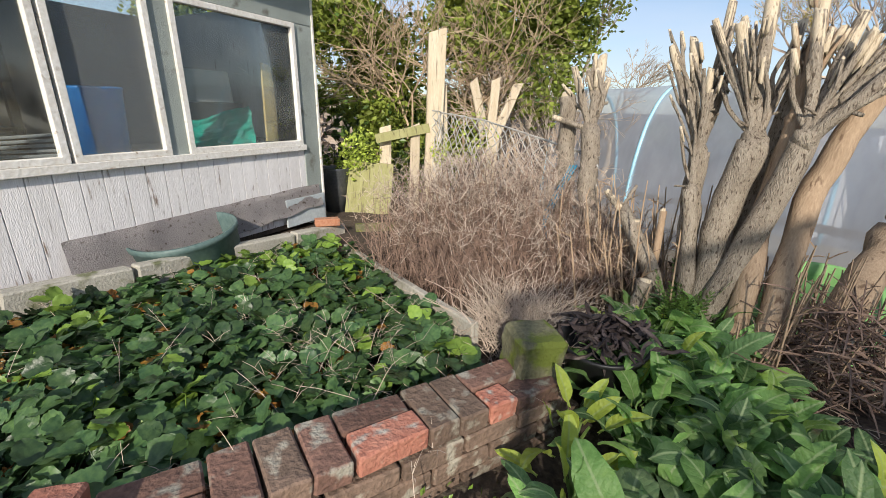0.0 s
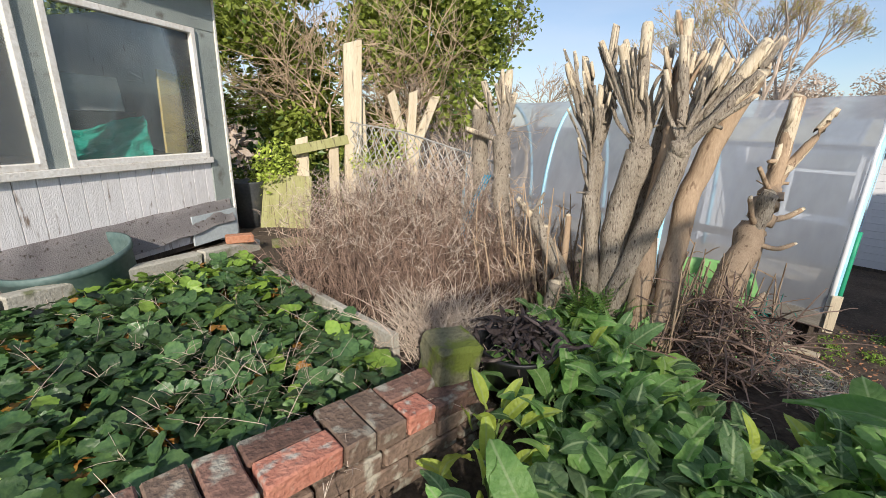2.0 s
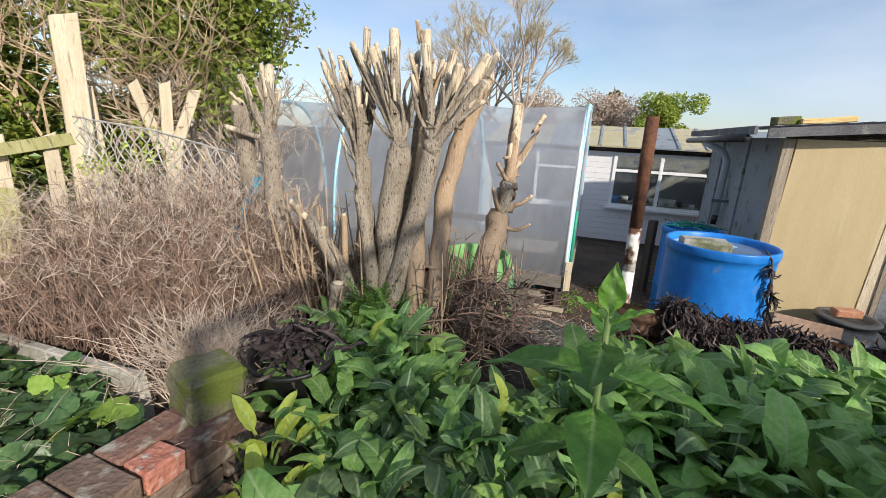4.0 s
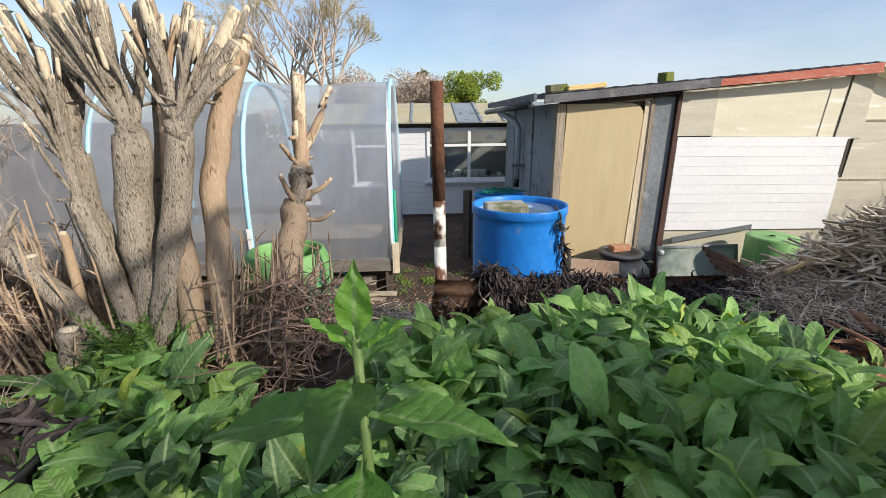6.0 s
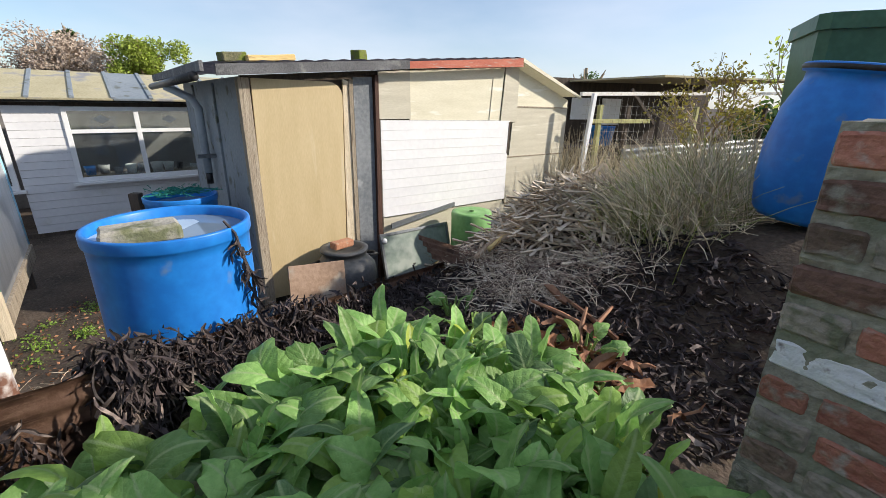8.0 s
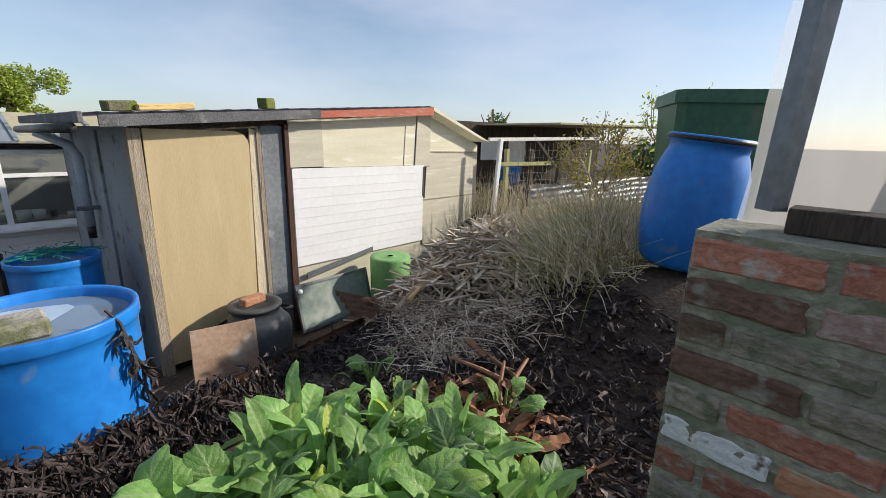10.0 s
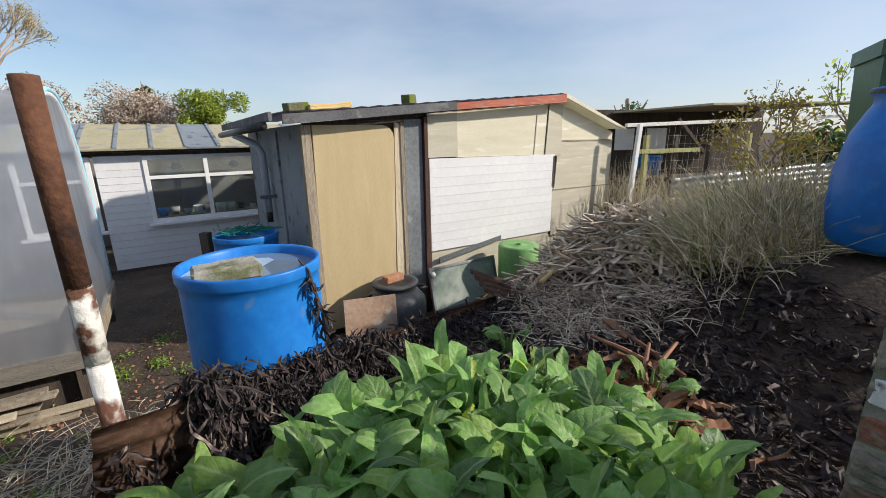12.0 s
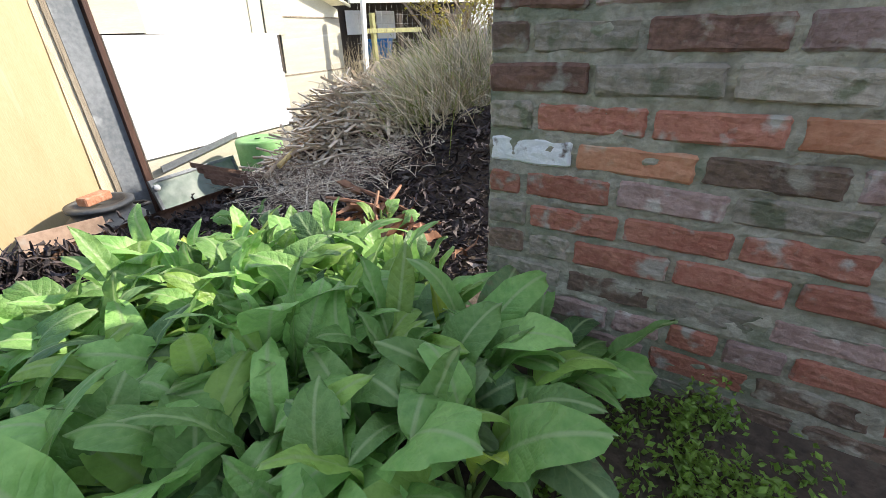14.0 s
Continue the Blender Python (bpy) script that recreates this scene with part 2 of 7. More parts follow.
M_WATER = surf("rain_water", (0.16, 0.22, 0.30), (0.20, 0.27, 0.35), 0.03, 0, 2, 6, 0.02, spec=0.8)
M_PALELID = surf("pale_blue_plastic", (0.36, 0.47, 0.60), (0.46, 0.57, 0.68), 0.3, 0, 3, 20, 0.05, spot=(0.30, 0.36, 0.40), spot_at=0.62)
M_GREENP = surf("green_plastic", (0.14, 0.32, 0.10), (0.21, 0.42, 0.15), 0.55, 0, 3, 30, 0.1, spot=(0.22, 0.40, 0.16), spot_at=0.64, spot_scale=6)
M_DKGREENP = surf("dark_green_plastic", (0.035, 0.10, 0.05), (0.06, 0.15, 0.08), 0.45, 0, 3, 25, 0.1, spot=(0.12, 0.14, 0.08), spot_at=0.66)
M_BLACKP = surf("black_plastic", (0.012, 0.012, 0.013), (0.035, 0.035, 0.036), 0.42, 0, 4, 40, 0.15, spot=(0.09, 0.08, 0.07), spot_at=0.65)
M_GREYP = surf("grey_bin_plastic", (0.06, 0.065, 0.07), (0.11, 0.115, 0.12), 0.5, 0, 4, 40, 0.15, spot=(0.16, 0.15, 0.13), spot_at=0.66)
M_UPVC = surf("white_plastic_cladding", (0.72, 0.72, 0.74), (0.80, 0.80, 0.81), 0.4, 0, 1.5, 20, 0.04, spot=(0.62, 0.61, 0.58), spot_at=0.7, spot_scale=3)
M_CREAM = surf("yellowed_panel", (0.49, 0.385, 0.215), (0.565, 0.45, 0.265), 0.5, 0, 2.2, 30, 0.08, (5, 5, 0.7), spot=(0.62, 0.53, 0.36), spot_at=0.68, spot_scale=1.3)
M_CREAMPALE = surf("pale_twinwall_panel", (0.60, 0.56, 0.42), (0.72, 0.68, 0.54), 0.4, 0, 2, 30, 0.1, (1, 1, 6), spot=(0.80, 0.79, 0.72), spot_at=0.66, spot_scale=1.6)
M_DULLPANEL = surf("dull_twinwall_panel", (0.46, 0.425, 0.335), (0.57, 0.535, 0.43), 0.5, 0, 2, 30, 0.12, (1, 1, 9), spot=(0.66, 0.63, 0.54), spot_at=0.66, spot_scale=1.8)
M_GREYPANEL = surf("grey_side_panel", (0.19, 0.225, 0.255), (0.27, 0.305, 0.335), 0.7, 0, 1.6, 30, 0.15, spot=(0.11, 0.12, 0.10), spot_at=0.62)
M_SLATEPANEL = surf("scuffed_slate_sheet", (0.13, 0.145, 0.16), (0.23, 0.245, 0.26), 0.55, 0, 2, 30, 0.2, spot=(0.42, 0.44, 0.45), spot_at=0.66, spot_scale=3.5)
M_OLDWOOD = surf("weathered_timber", (0.24, 0.19, 0.135), (0.42, 0.36, 0.28), 0.9, 0, 2, 26, 0.6, (10, 10, 0.8), spot=(0.14, 0.11, 0.08), spot_at=0.62, rand=0.18)
M_PALEWOOD = surf("sun_bleached_timber", (0.50, 0.41, 0.28), (0.66, 0.57, 0.43), 0.88, 0, 2, 26, 0.6, (10, 10, 0.8), spot=(0.30, 0.24, 0.17), spot_at=0.64, rand=0.15)
M_DARKWOOD = surf("damp_dark_timber", (0.045, 0.036, 0.03), (0.11, 0.085, 0.065), 0.9, 0, 2, 26, 0.6, (10, 10, 0.8), rand=0.2)
M_BROWNPOST = surf("brown_stained_timber", (0.05, 0.022, 0.016), (0.10, 0.05, 0.035), 0.75, 0, 2, 26, 0.4, (10, 10, 0.8))
M_YELLOWWOOD = surf("yellowed_cut_wood", (0.60, 0.42, 0.16), (0.74, 0.56, 0.27), 0.85, 0, 2, 26, 0.4, (1, 8, 8), spot=(0.36, 0.26, 0.12), spot_at=0.63)
M_LICHENWOOD = surf("lichened_timber", (0.30, 0.29, 0.12), (0.42, 0.41, 0.20), 0.92, 0, 2, 26, 0.5, (8, 8, 1), spot=(0.16, 0.14, 0.08), spot_at=0.6, rand=0.12)
M_RUST = surf("rusty_steel", (0.07, 0.03, 0.018), (0.17, 0.075, 0.04), 0.85, 0.15, 4, 50, 0.5, spot=(0.04, 0.022, 0.018), spot_at=0.6)
M_PEELPOLE = surf("peeling_white_pole", (0.62, 0.60, 0.55), (0.78, 0.77, 0.74), 0.7, 0, 5, 30, 0.8, (1, 1, 0.7), spot=(0.14, 0.06, 0.035), spot_at=0.53, spot_scale=9)
M_RUSTSHEET = surf("rusty_corrugated_iron", (0.13, 0.07, 0.045), (0.26, 0.16, 0.11), 0.8, 0.2, 3, 40, 0.3, spot=(0.07, 0.04, 0.03), spot_at=0.6, rand=0.05)
M_TIN = surf("galvanised_sheet", (0.42, 0.44, 0.46), (0.58, 0.60, 0.61), 0.45, 0.4, 2, 20, 0.1, spot=(0.35, 0.31, 0.25), spot_at=0.64, spot_scale=3, rand=0.12)
M_GREYMETAL = surf("dull_grey_metal", (0.13, 0.145, 0.16), (0.24, 0.26, 0.28), 0.5, 0.5, 3, 30, 0.2, spot=(0.12, 0.07, 0.05), spot_at=0.66)
M_PIPE = surf("grey_downpipe", (0.30, 0.36, 0.42), (0.40, 0.45, 0.50), 0.5, 0, 3, 30, 0.1)
M_FELTBLACK = surf("black_roof_felt", (0.085, 0.085, 0.09), (0.19, 0.19, 0.195), 0.9, 0, 4, 90, 0.7, spot=(0.24, 0.24, 0.23), spot_at=0.62, spot_scale=9)
M_RED = surf("faded_red_fascia", (0.38, 0.09, 0.055), (0.50, 0.17, 0.11), 0.75, 0, 4, 30, 0.3, (1, 6, 6), spot=(0.42, 0.30, 0.25), spot_at=0.6)
M_ROOFTIN = surf("grey_corrugated_roof", (0.16, 0.16, 0.19), (0.28, 0.27, 0.31), 0.6, 0, 2, 30, 0.2, spot=(0.10, 0.09, 0.09), spot_at=0.6)
M_TILE = surf("lichened_roof_panel", (0.36, 0.32, 0.20), (0.50, 0.45, 0.30), 0.9, 0, 3, 40, 0.4, spot=(0.27, 0.27, 0.27), spot_at=0.6, spot_scale=3)
M_FILM = film_mat("clouded_polythene", 0.56, (0.78, 0.81, 0.86), 0.14, 0.6)
M_FILM2 = film_mat("torn_polythene", 0.62, (0.70, 0.70, 0.69), 0.3, 0.9)
M_HOOP = surf("pale_blue_pipe", (0.30, 0.62, 0.80), (0.45, 0.74, 0.88), 0.45, 0, 4, 20, 0.05)
M_WHITEP = surf("white_plastic", (0.76, 0.77, 0.78), (0.84, 0.85, 0.85), 0.4, 0, 4, 20, 0.05)
M_GREENTRIM = surf("green_tape", (0.02, 0.26, 0.14), (0.03, 0.34, 0.19), 0.5, 0, 4, 20, 0.05)
M_GLASS = glass_mat("dusty_window_glass", 0.0, 0.045)
M_FROST = glass_mat("patterned_frosted_glass", 0.1, 0.3, 0.6)
M_CLEAN = glass_mat("window_glass", 0.0, 0.05)
M_TEAL = surf("teal_tarpaulin", (0.02, 0.33, 0.26), (0.05, 0.48, 0.38), 0.35, 0, 6, 20, 0.4)
# dimness behind the windows put into the colour of inner walls and floor
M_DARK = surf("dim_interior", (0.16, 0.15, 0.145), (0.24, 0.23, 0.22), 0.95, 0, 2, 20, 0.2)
M_CARD = surf("grey_cardboard", (0.33, 0.33, 0.34), (0.44, 0.44, 0.45), 0.9, 0, 3, 20, 0.1)
M_BLUENET = surf("blue_rope", (0.02, 0.20, 0.36), (0.03, 0.28, 0.45), 0.8, 0, 4, 20, 0.1)
M_TEALNET = surf("green_garden_net", (0.01, 0.16, 0.13), (0.02, 0.24, 0.19), 0.8, 0, 4, 20, 0.1)
M_WIRE = surf("dull_wire", (0.42, 0.41, 0.38), (0.60, 0.58, 0.54), 0.6, 0.2, 4, 20, 0.1)


# ---- mesh helpers ----
def part(name, bm, material, parent=None, label="", smooth=False, m=None):
    me = bpy.data.meshes.new(name)
    if smooth:
        for f in bm.faces:
            f.smooth = True
    bm.to_mesh(me)
    bm.free()
    for mt in (material if isinstance(material, (list, tuple)) else [material]):
        me.materials.append(mt)
    ob = new(name, me)
    if parent is not None:
        ob.parent = parent
    if m is not None:
        ob.matrix_basis = m
    if label:
        ob["label"] = label
    return ob


def thing(name, m, label, category, group="", kind=""):
    ob = new(name)
    ob.empty_display_size = 0.1
    ob.matrix_basis = m
    return tagged(ob, label, category, group, kind)


def add_box(bm, cx, cy, cz, sx, sy, sz, m=None, bevel=0.0):
    """A box by its centre and full sizes, bevelled."""
    mat = Matrix.Translation((cx, cy, cz)) @ Matrix.Diagonal((sx, sy, sz, 1))
    if m is not None:
        mat = m @ mat
    r = bmesh.ops.create_cube(bm, size=1, matrix=mat)
    if bevel:
        es = list({e for v in r["verts"] for e in v.link_edges})
        bmesh.ops.bevel(bm, geom=es, offset=bevel, segments=2, affect="EDGES", profile=0.6)
    return r["verts"]


def box(cx, cy, cz, sx, sy, sz, m=None, bevel=0.004):
    bm = bmesh.new()
    add_box(bm, cx, cy, cz, sx, sy, sz, m, bevel)
    return bm


def rough_box(sx, sy, sz, seed, amp=0.006, bevel=0.008, cuts=1):
    """A worn block centred on its base, with uneven faces."""
    bm = bmesh.new()
    add_box(bm, 0, 0, sz / 2, sx, sy, sz)
    bmesh.ops.bevel(bm, geom=list(bm.edges), offset=bevel, segments=1, affect="EDGES")
    if cuts:
        bmesh.ops.subdivide_edges(bm, edges=[e for e in bm.edges if e.calc_length() > 0.04], cuts=cuts, use_grid_fill=True)
    for v in bm.verts:
        p = v.co * 14 + Vector((seed * 3.1, seed * 1.7, 0))
        v.co += noise.noise_vector(p) * amp
        if cuts > 2:
            v.co += noise.noise_vector(p * 4.3) * amp * 0.7
    return bm


def tube(bm, pts, radii, sides=8, cap=True):
    """A tapering tube along points."""
    rings = []
    pts = [Vector(p) for p in pts]
    for i, p in enumerate(pts):
        a = pts[min(i + 1, len(pts) - 1)] - pts[max(i - 1, 0)]
        a.normalize()
        r = a.cross(Vector((0.31, 0.17, 0.93) if abs(a.z) < 0.85 else (1, 0.2, 0))).normalized()
        s = a.cross(r)
        rings.append([bm.verts.new(p + (r * math.cos(k * math.tau / sides) + s * math.sin(k * math.tau / sides)) * radii[i]) for k in range(sides)])
    for a, b in zip(rings, rings[1:]):
        for k in range(sides):
            bm.faces.new((a[k], a[(k + 1) % sides], b[(k + 1) % sides], b[k]))
    if cap and sides > 2:
        bm.faces.new(rings[0][::-1])
        bm.faces.new(rings[-1])
    return bm


def lathe(profile, sides=40):
    """A body turned round z from (radius, height) pairs."""
    bm = bmesh.new()
    rings = [[bm.verts.new((r * math.cos(k * math.tau / sides), r * math.sin(k * math.tau / sides), z)) for k in range(sides)] for r, z in profile]
    for a, b in zip(rings, rings[1:]):
        for k in range(sides):
            bm.faces.new((a[k], a[(k + 1) % sides], b[(k + 1) % sides], b[k]))
    return bm


def corrugated(length, height, pitch=0.076, depth=0.018, thick=0.002, along=14):
    """A sheet in the xz plane whose waves run along x."""
    bm = bmesh.new()
    n = int(height / pitch * 8)
    rows = []
    for j in range(n + 1):
        z = height * j / n
        y = math.sin(z / pitch * math.tau) * depth / 2
        rows.append([bm.verts.new((length * i / along, y, z + noise.noise(Vector((i * 0.7, j * 0.02, length))) * 0.012)) for i in range(along + 1)])
    for a, b in zip(rows, rows[1:]):
        for i in range(along):
            bm.faces.new((a[i], a[i + 1], b[i + 1], b[i]))
    bmesh.ops.solidify(bm, geom=list(bm.faces), thickness=thick)
    return bm


def smooth(a, b, x):
    t = min(1, max(0, (x - a) / (b - a)))
    return t * t * (3 - 2 * t)


# ---- ground ----
def ground_z(x, y):
    """Sloping allotment: a raised near bed, a drop behind the iron sheet, a bank by the brick wall."""
    d = x * 0.822 + y * 0.57
    s = x * 0.57 - y * 0.822
    low = -0.12 - 0.56 * smooth(2.4, 5.2, d)
    high = 0.12 + 0.02 * smooth(-1, -3, s)
    high -= 0.10 * smooth(1.7, 2.6, s) * smooth(2.0, 2.9, d)
    edge = 2.66 + 0.35 * (max(s, 0.2) - 0.55)
    width = 0.10 + 0.55 * smooth(0.1, -0.8, s) + 1.1 * smooth(2.4, 3.6, s)
    t = smooth(edge - 0.02, edge + width, d)
    z = high * (1 - t) + low * t
    z += 0.50 * smooth(2.4, 3.6, s) * smooth(3.2, 1.4, d)
    z += 0.45 * smooth(4.2, 6.5, s) * smooth(3.4, 5.5, d)
    far = smooth(9, 16, math.hypot(x - 3, y))
    z = z * (1 - far) - 0.5 * far
    z += 0.035 * noise.noise(Vector((x * 1.7, y * 1.7, 0))) + 0.012 * noise.noise(Vector((x * 7, y * 7, 3)))
    return z


def build_ground():
    def axis(a, b, step):
        c = list(np.arange(a, b, step))
        k = step
        while c[-1] < 900:
            k *= 1.35
            c.append(c[-1] + k)
        k = step
        while c[0] > -900:
            k *= 1.35
            c.insert(0, c[0] - k)
        return c
    xs, ys = axis(-4, 9.5, 0.09), axis(-5, 8, 0.09)
    verts = [(x, y, ground_z(x, y)) for y in ys for x in xs]
    w = len(xs)
    faces = [(j * w + i, j * w + i + 1, (j + 1) * w + i + 1, (j + 1) * w + i) for j in range(len(ys) - 1) for i in range(w - 1)]
    me = bpy.data.meshes.new("ground")
    me.from_pydata(verts, [], faces)
    for p in me.polygons:
        p.use_smooth = True
    me.materials.append(M_SOIL)
    tagged(new("ground", me), "dark damp allotment soil with stones and litter", "ground", kind="structure")


build_ground()


def frame_ring(x0, x1, z0, z1, t, y0, y1):
    """A mitred rectangular frame in one piece."""
    bm = bmesh.new()
    loops = []
    for y, k in ((y0, 0), (y0, t), (y1, t), (y1, 0)):
        loops.append([bm.verts.new((x, y, z)) for x, z in ((x0 + k, z0 + k), (x1 - k, z0 + k), (x1 - k, z1 - k), (x0 + k, z1 - k))])
    for a, b in zip(loops, loops[1:] + loops[:1]):
        for i in range(4):
            bm.faces.new((a[i], a[(i + 1) % 4], b[(i + 1) % 4], b[i]))
    bmesh.ops.recalc_face_normals(bm, faces=list(bm.faces))
    bmesh.ops.bevel(bm, geom=list(bm.edges), offset=0.004, segments=1, affect="EDGES")
    return bm


# ---- hut with windows beside the strawberry bed ----
HUT = Matrix(((0.45, -0.893, 0, -1.3), (0.893, 0.45, 0, 4.3), (0, 0, 1, 0), (0, 0, 0, 1)))


def build_hut():
    hut = thing("garden_hut", HUT, "old white boarded garden hut with three peeling windows", "hut")
    n = 27
    for i in range(n):
        w = 0.125
        x = -3.4 + w / 2 + i * w
        part("board", box(x, 0.012, 0.58, w - 0.004, 0.022, 0.72, bevel=0.003), M_WHITEWOOD, hut)
    part("wall_core", box(-1.7, 0.05, 0.55, 3.4, 0.05, 0.76), M_DARKWOOD, hut)
    part("sill_rail", box(-1.8, -0.012, 0.925, 3.2, 0.055, 0.05), M_FRAME, hut, "peeling cream window rail")
    # felt-covered posts and head band
    for x, w in ((-1.395, 0.13), (-0.115, 0.215), (-3.33, 0.14)):
        part("post", box(x, 0.02, 1.47, w, 0.06, 1.06), M_FELT, hut, "grey-green mineral felt")
    part("head_band", box(-1.7, 0.018, 2.12, 3.4, 0.066, 0.26), M_FELT, hut, "grey-green mineral felt band")
    part("corner_trim", box(0.004, 0.02, 1.2, 0.022, 0.09, 2.1), M_FRAME, hut, "cream corner strip")
    part("corner_felt", box(-0.10, 0.006, 0.57, 0.2, 0.03, 0.8), M_FELT, hut)
    for name, x0, x1, z0, z1, gl in (("window", -1.33, -0.225, 0.95, 1.985, M_GLASS), ("window", -2.03, -1.46, 0.95, 1.985, M_FROST), ("window", -2.66, -2.05, 0.95, 1.985, M_GLASS), ("window", -3.26, -2.68, 0.95, 1.985, M_GLASS)):
        t = 0.042
        fr = frame_ring(x0, x1, z0, z1, t, -0.031, 0.019)
        wi = part("window", fr, M_FRAME, hut, "peeling white wooden window frame")
        pane = part("pane", box((x0 + x1) / 2, 0.008, (z0 + z1) / 2, x1 - x0 - 2 * t, 0.004, z1 - z0 - 2 * t, bevel=0), gl, wi, "dusty glass pane" if gl is M_GLASS else "patterned frosted pane")
        pane.visible_shadow = False
    part("side_wall", box(-0.03, 1.2, 1.1, 0.05, 2.3, 2.2), M_WHITEWOOD, hut)
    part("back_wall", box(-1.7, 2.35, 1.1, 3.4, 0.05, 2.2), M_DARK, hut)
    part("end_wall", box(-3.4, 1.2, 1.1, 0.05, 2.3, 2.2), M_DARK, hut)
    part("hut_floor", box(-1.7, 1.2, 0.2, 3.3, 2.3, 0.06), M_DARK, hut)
    part("roof", box(-1.7, 1.22, 2.30, 3.5, 2.5, 0.07, Matrix.Rotation(radians(3), 4, "X")), M_FELTDARK, hut, "dark felt roof")
    part("patch_board", box(-0.27, -0.035, 0.33, 0.50, 0.02, 0.26), M_PALEPATCH, hut, "pale grey-blue patch board")
    # loose felt skirt along the foot
    bm = bmesh.new()
    rows = []
    for i in range(41):
        s = i / 40
        x = -2.2 + 2.14 * s
        zt = 0.50 + 0.06 * s + 0.012 * noise.noise(Vector((x * 4, 0, 0)))
        zb = 0.20 + 0.15 * s + 0.02 * noise.noise(Vector((x * 5, 3, 0)))
        rows.append([bm.verts.new((x, -0.015 - 0.05 * k / 4 - 0.02 * noise.noise(Vector((x * 6, k, 1))), zt + (zb - zt) * k / 4)) for k in range(5)])
    for a, b in zip(rows, rows[1:]):
        for k in range(4):
            bm.faces.new((a[k], b[k], b[k + 1], a[k + 1]))
    bmesh.ops.solidify(bm, geom=list(bm.faces), thickness=0.005)
    part("felt_skirt", bm, M_FELTDARK, hut, "torn strip of roofing felt", True)


build_hut()


def inside_hut():
    bench = thing("bench", HUT @ pose(-1.6, 0.55, 0.23), "grey workbench under the hut windows", "bench")
    part("bench_top", box(0, 0, 0.72, 3.1, 0.6, 0.04), M_DARKWOOD, bench)
    for x in (-1.45, 1.45):
        for y in (-0.25, 0.25):
            part("leg", box(x, y, 0.35, 0.06, 0.06, 0.7), M_DARKWOOD, bench)
    b = part("blue_bucket", lathe([(0, 0), (0.15, 0), (0.17, 0.40), (0.18, 0.41), (0.17, 0.42), (0.16, 0.40), (0.14, 0.02), (0, 0.02)]), M_BLUE, None, smooth=True, m=HUT @ pose(-1.76, 0.235, 0.97))
    tagged(b, "blue plastic bucket behind the frosted window", "bucket")
    # crumpled teal sheet
    bm = bmesh.new()
    bmesh.ops.create_grid(bm, x_segments=22, y_segments=14, size=0.5)
    for v in bm.verts:
        x, y = v.co.x, v.co.y
        t = y + 0.5
        v.co = Vector((x * 0.70 + 0.10 * t, 0.16 * t + 0.04 * noise.noise(Vector((x * 6, y * 5, 2))), t * (0.20 + 0.10 * smooth(-0.3, 0.4, x) + 0.03 * noise.noise(Vector((x * 7, 3, 2))))))
    bmesh.ops.solidify(bm, geom=list(bm.faces), thickness=0.004)
    tagged(part("tarpaulin", bm, M_TEAL, None, m=HUT @ pose(-0.97, 0.14, 0.975)), "crumpled teal plastic sheet on the hut bench", "tarpaulin")
    tagged(part("storage_box", box(0, 0, 0.17, 0.62, 0.28, 0.34), M_GREYP, None, m=HUT @ pose(-0.85, 0.50, 0.97)), "dark grey storage box on the hut bench", "box")
    tagged(part("cardboard_sheet", box(0, 0, 0.13, 0.48, 0.02, 0.26), M_CARD, None, m=HUT @ pose(-0.82, 0.42, 1.312, -8, 0, 3)), "pale grey cardboard standing on a box inside the hut", "cardboard")
    tagged(part("plywood_offcut", box(0, 0, 0.34, 0.26, 0.02, 0.68), M_YELLOWWOOD, None, m=HUT @ pose(-0.37, 0.17, 0.97, -6, 9, 8)), "tan plywood offcut leaning inside the window", "plywood")
    sh = thing("shelf_rack", HUT @ pose(-2.5, 0.75, 0.97), "cluttered dark rack seen through the dusty window", "rack")
    for z in (0.15, 0.45, 0.75):
        part("shelf", box(0, 0, z, 1.0, 0.3, 0.025), M_DARKWOOD, sh)
    for x in (-0.48, -0.1, 0.3, 0.48):
        part("upright", box(x, -0.1, 0.45, 0.05, 0.05, 0.9), M_DARKWOOD, sh)
    for i in range(5):
        tagged(part("wood_strip", box(0, 0, 0, 0.95, 0.05, 0.015), M_CARD, None, m=HUT @ pose(-2.45, 0.18 + 0.03 * i, 1.0 + 0.02 * i, 0, 2 - i, 2 * i - 4)), "pale strip of wood on the hut bench", "wood strip", "strips on the bench")


inside_hut()


# ---- strawberry bed edging ----
M_TUB = surf("faded_dark_tub", (0.07, 0.12, 0.115), (0.13, 0.19, 0.18), 0.55, 0, 4, 30, 0.1)


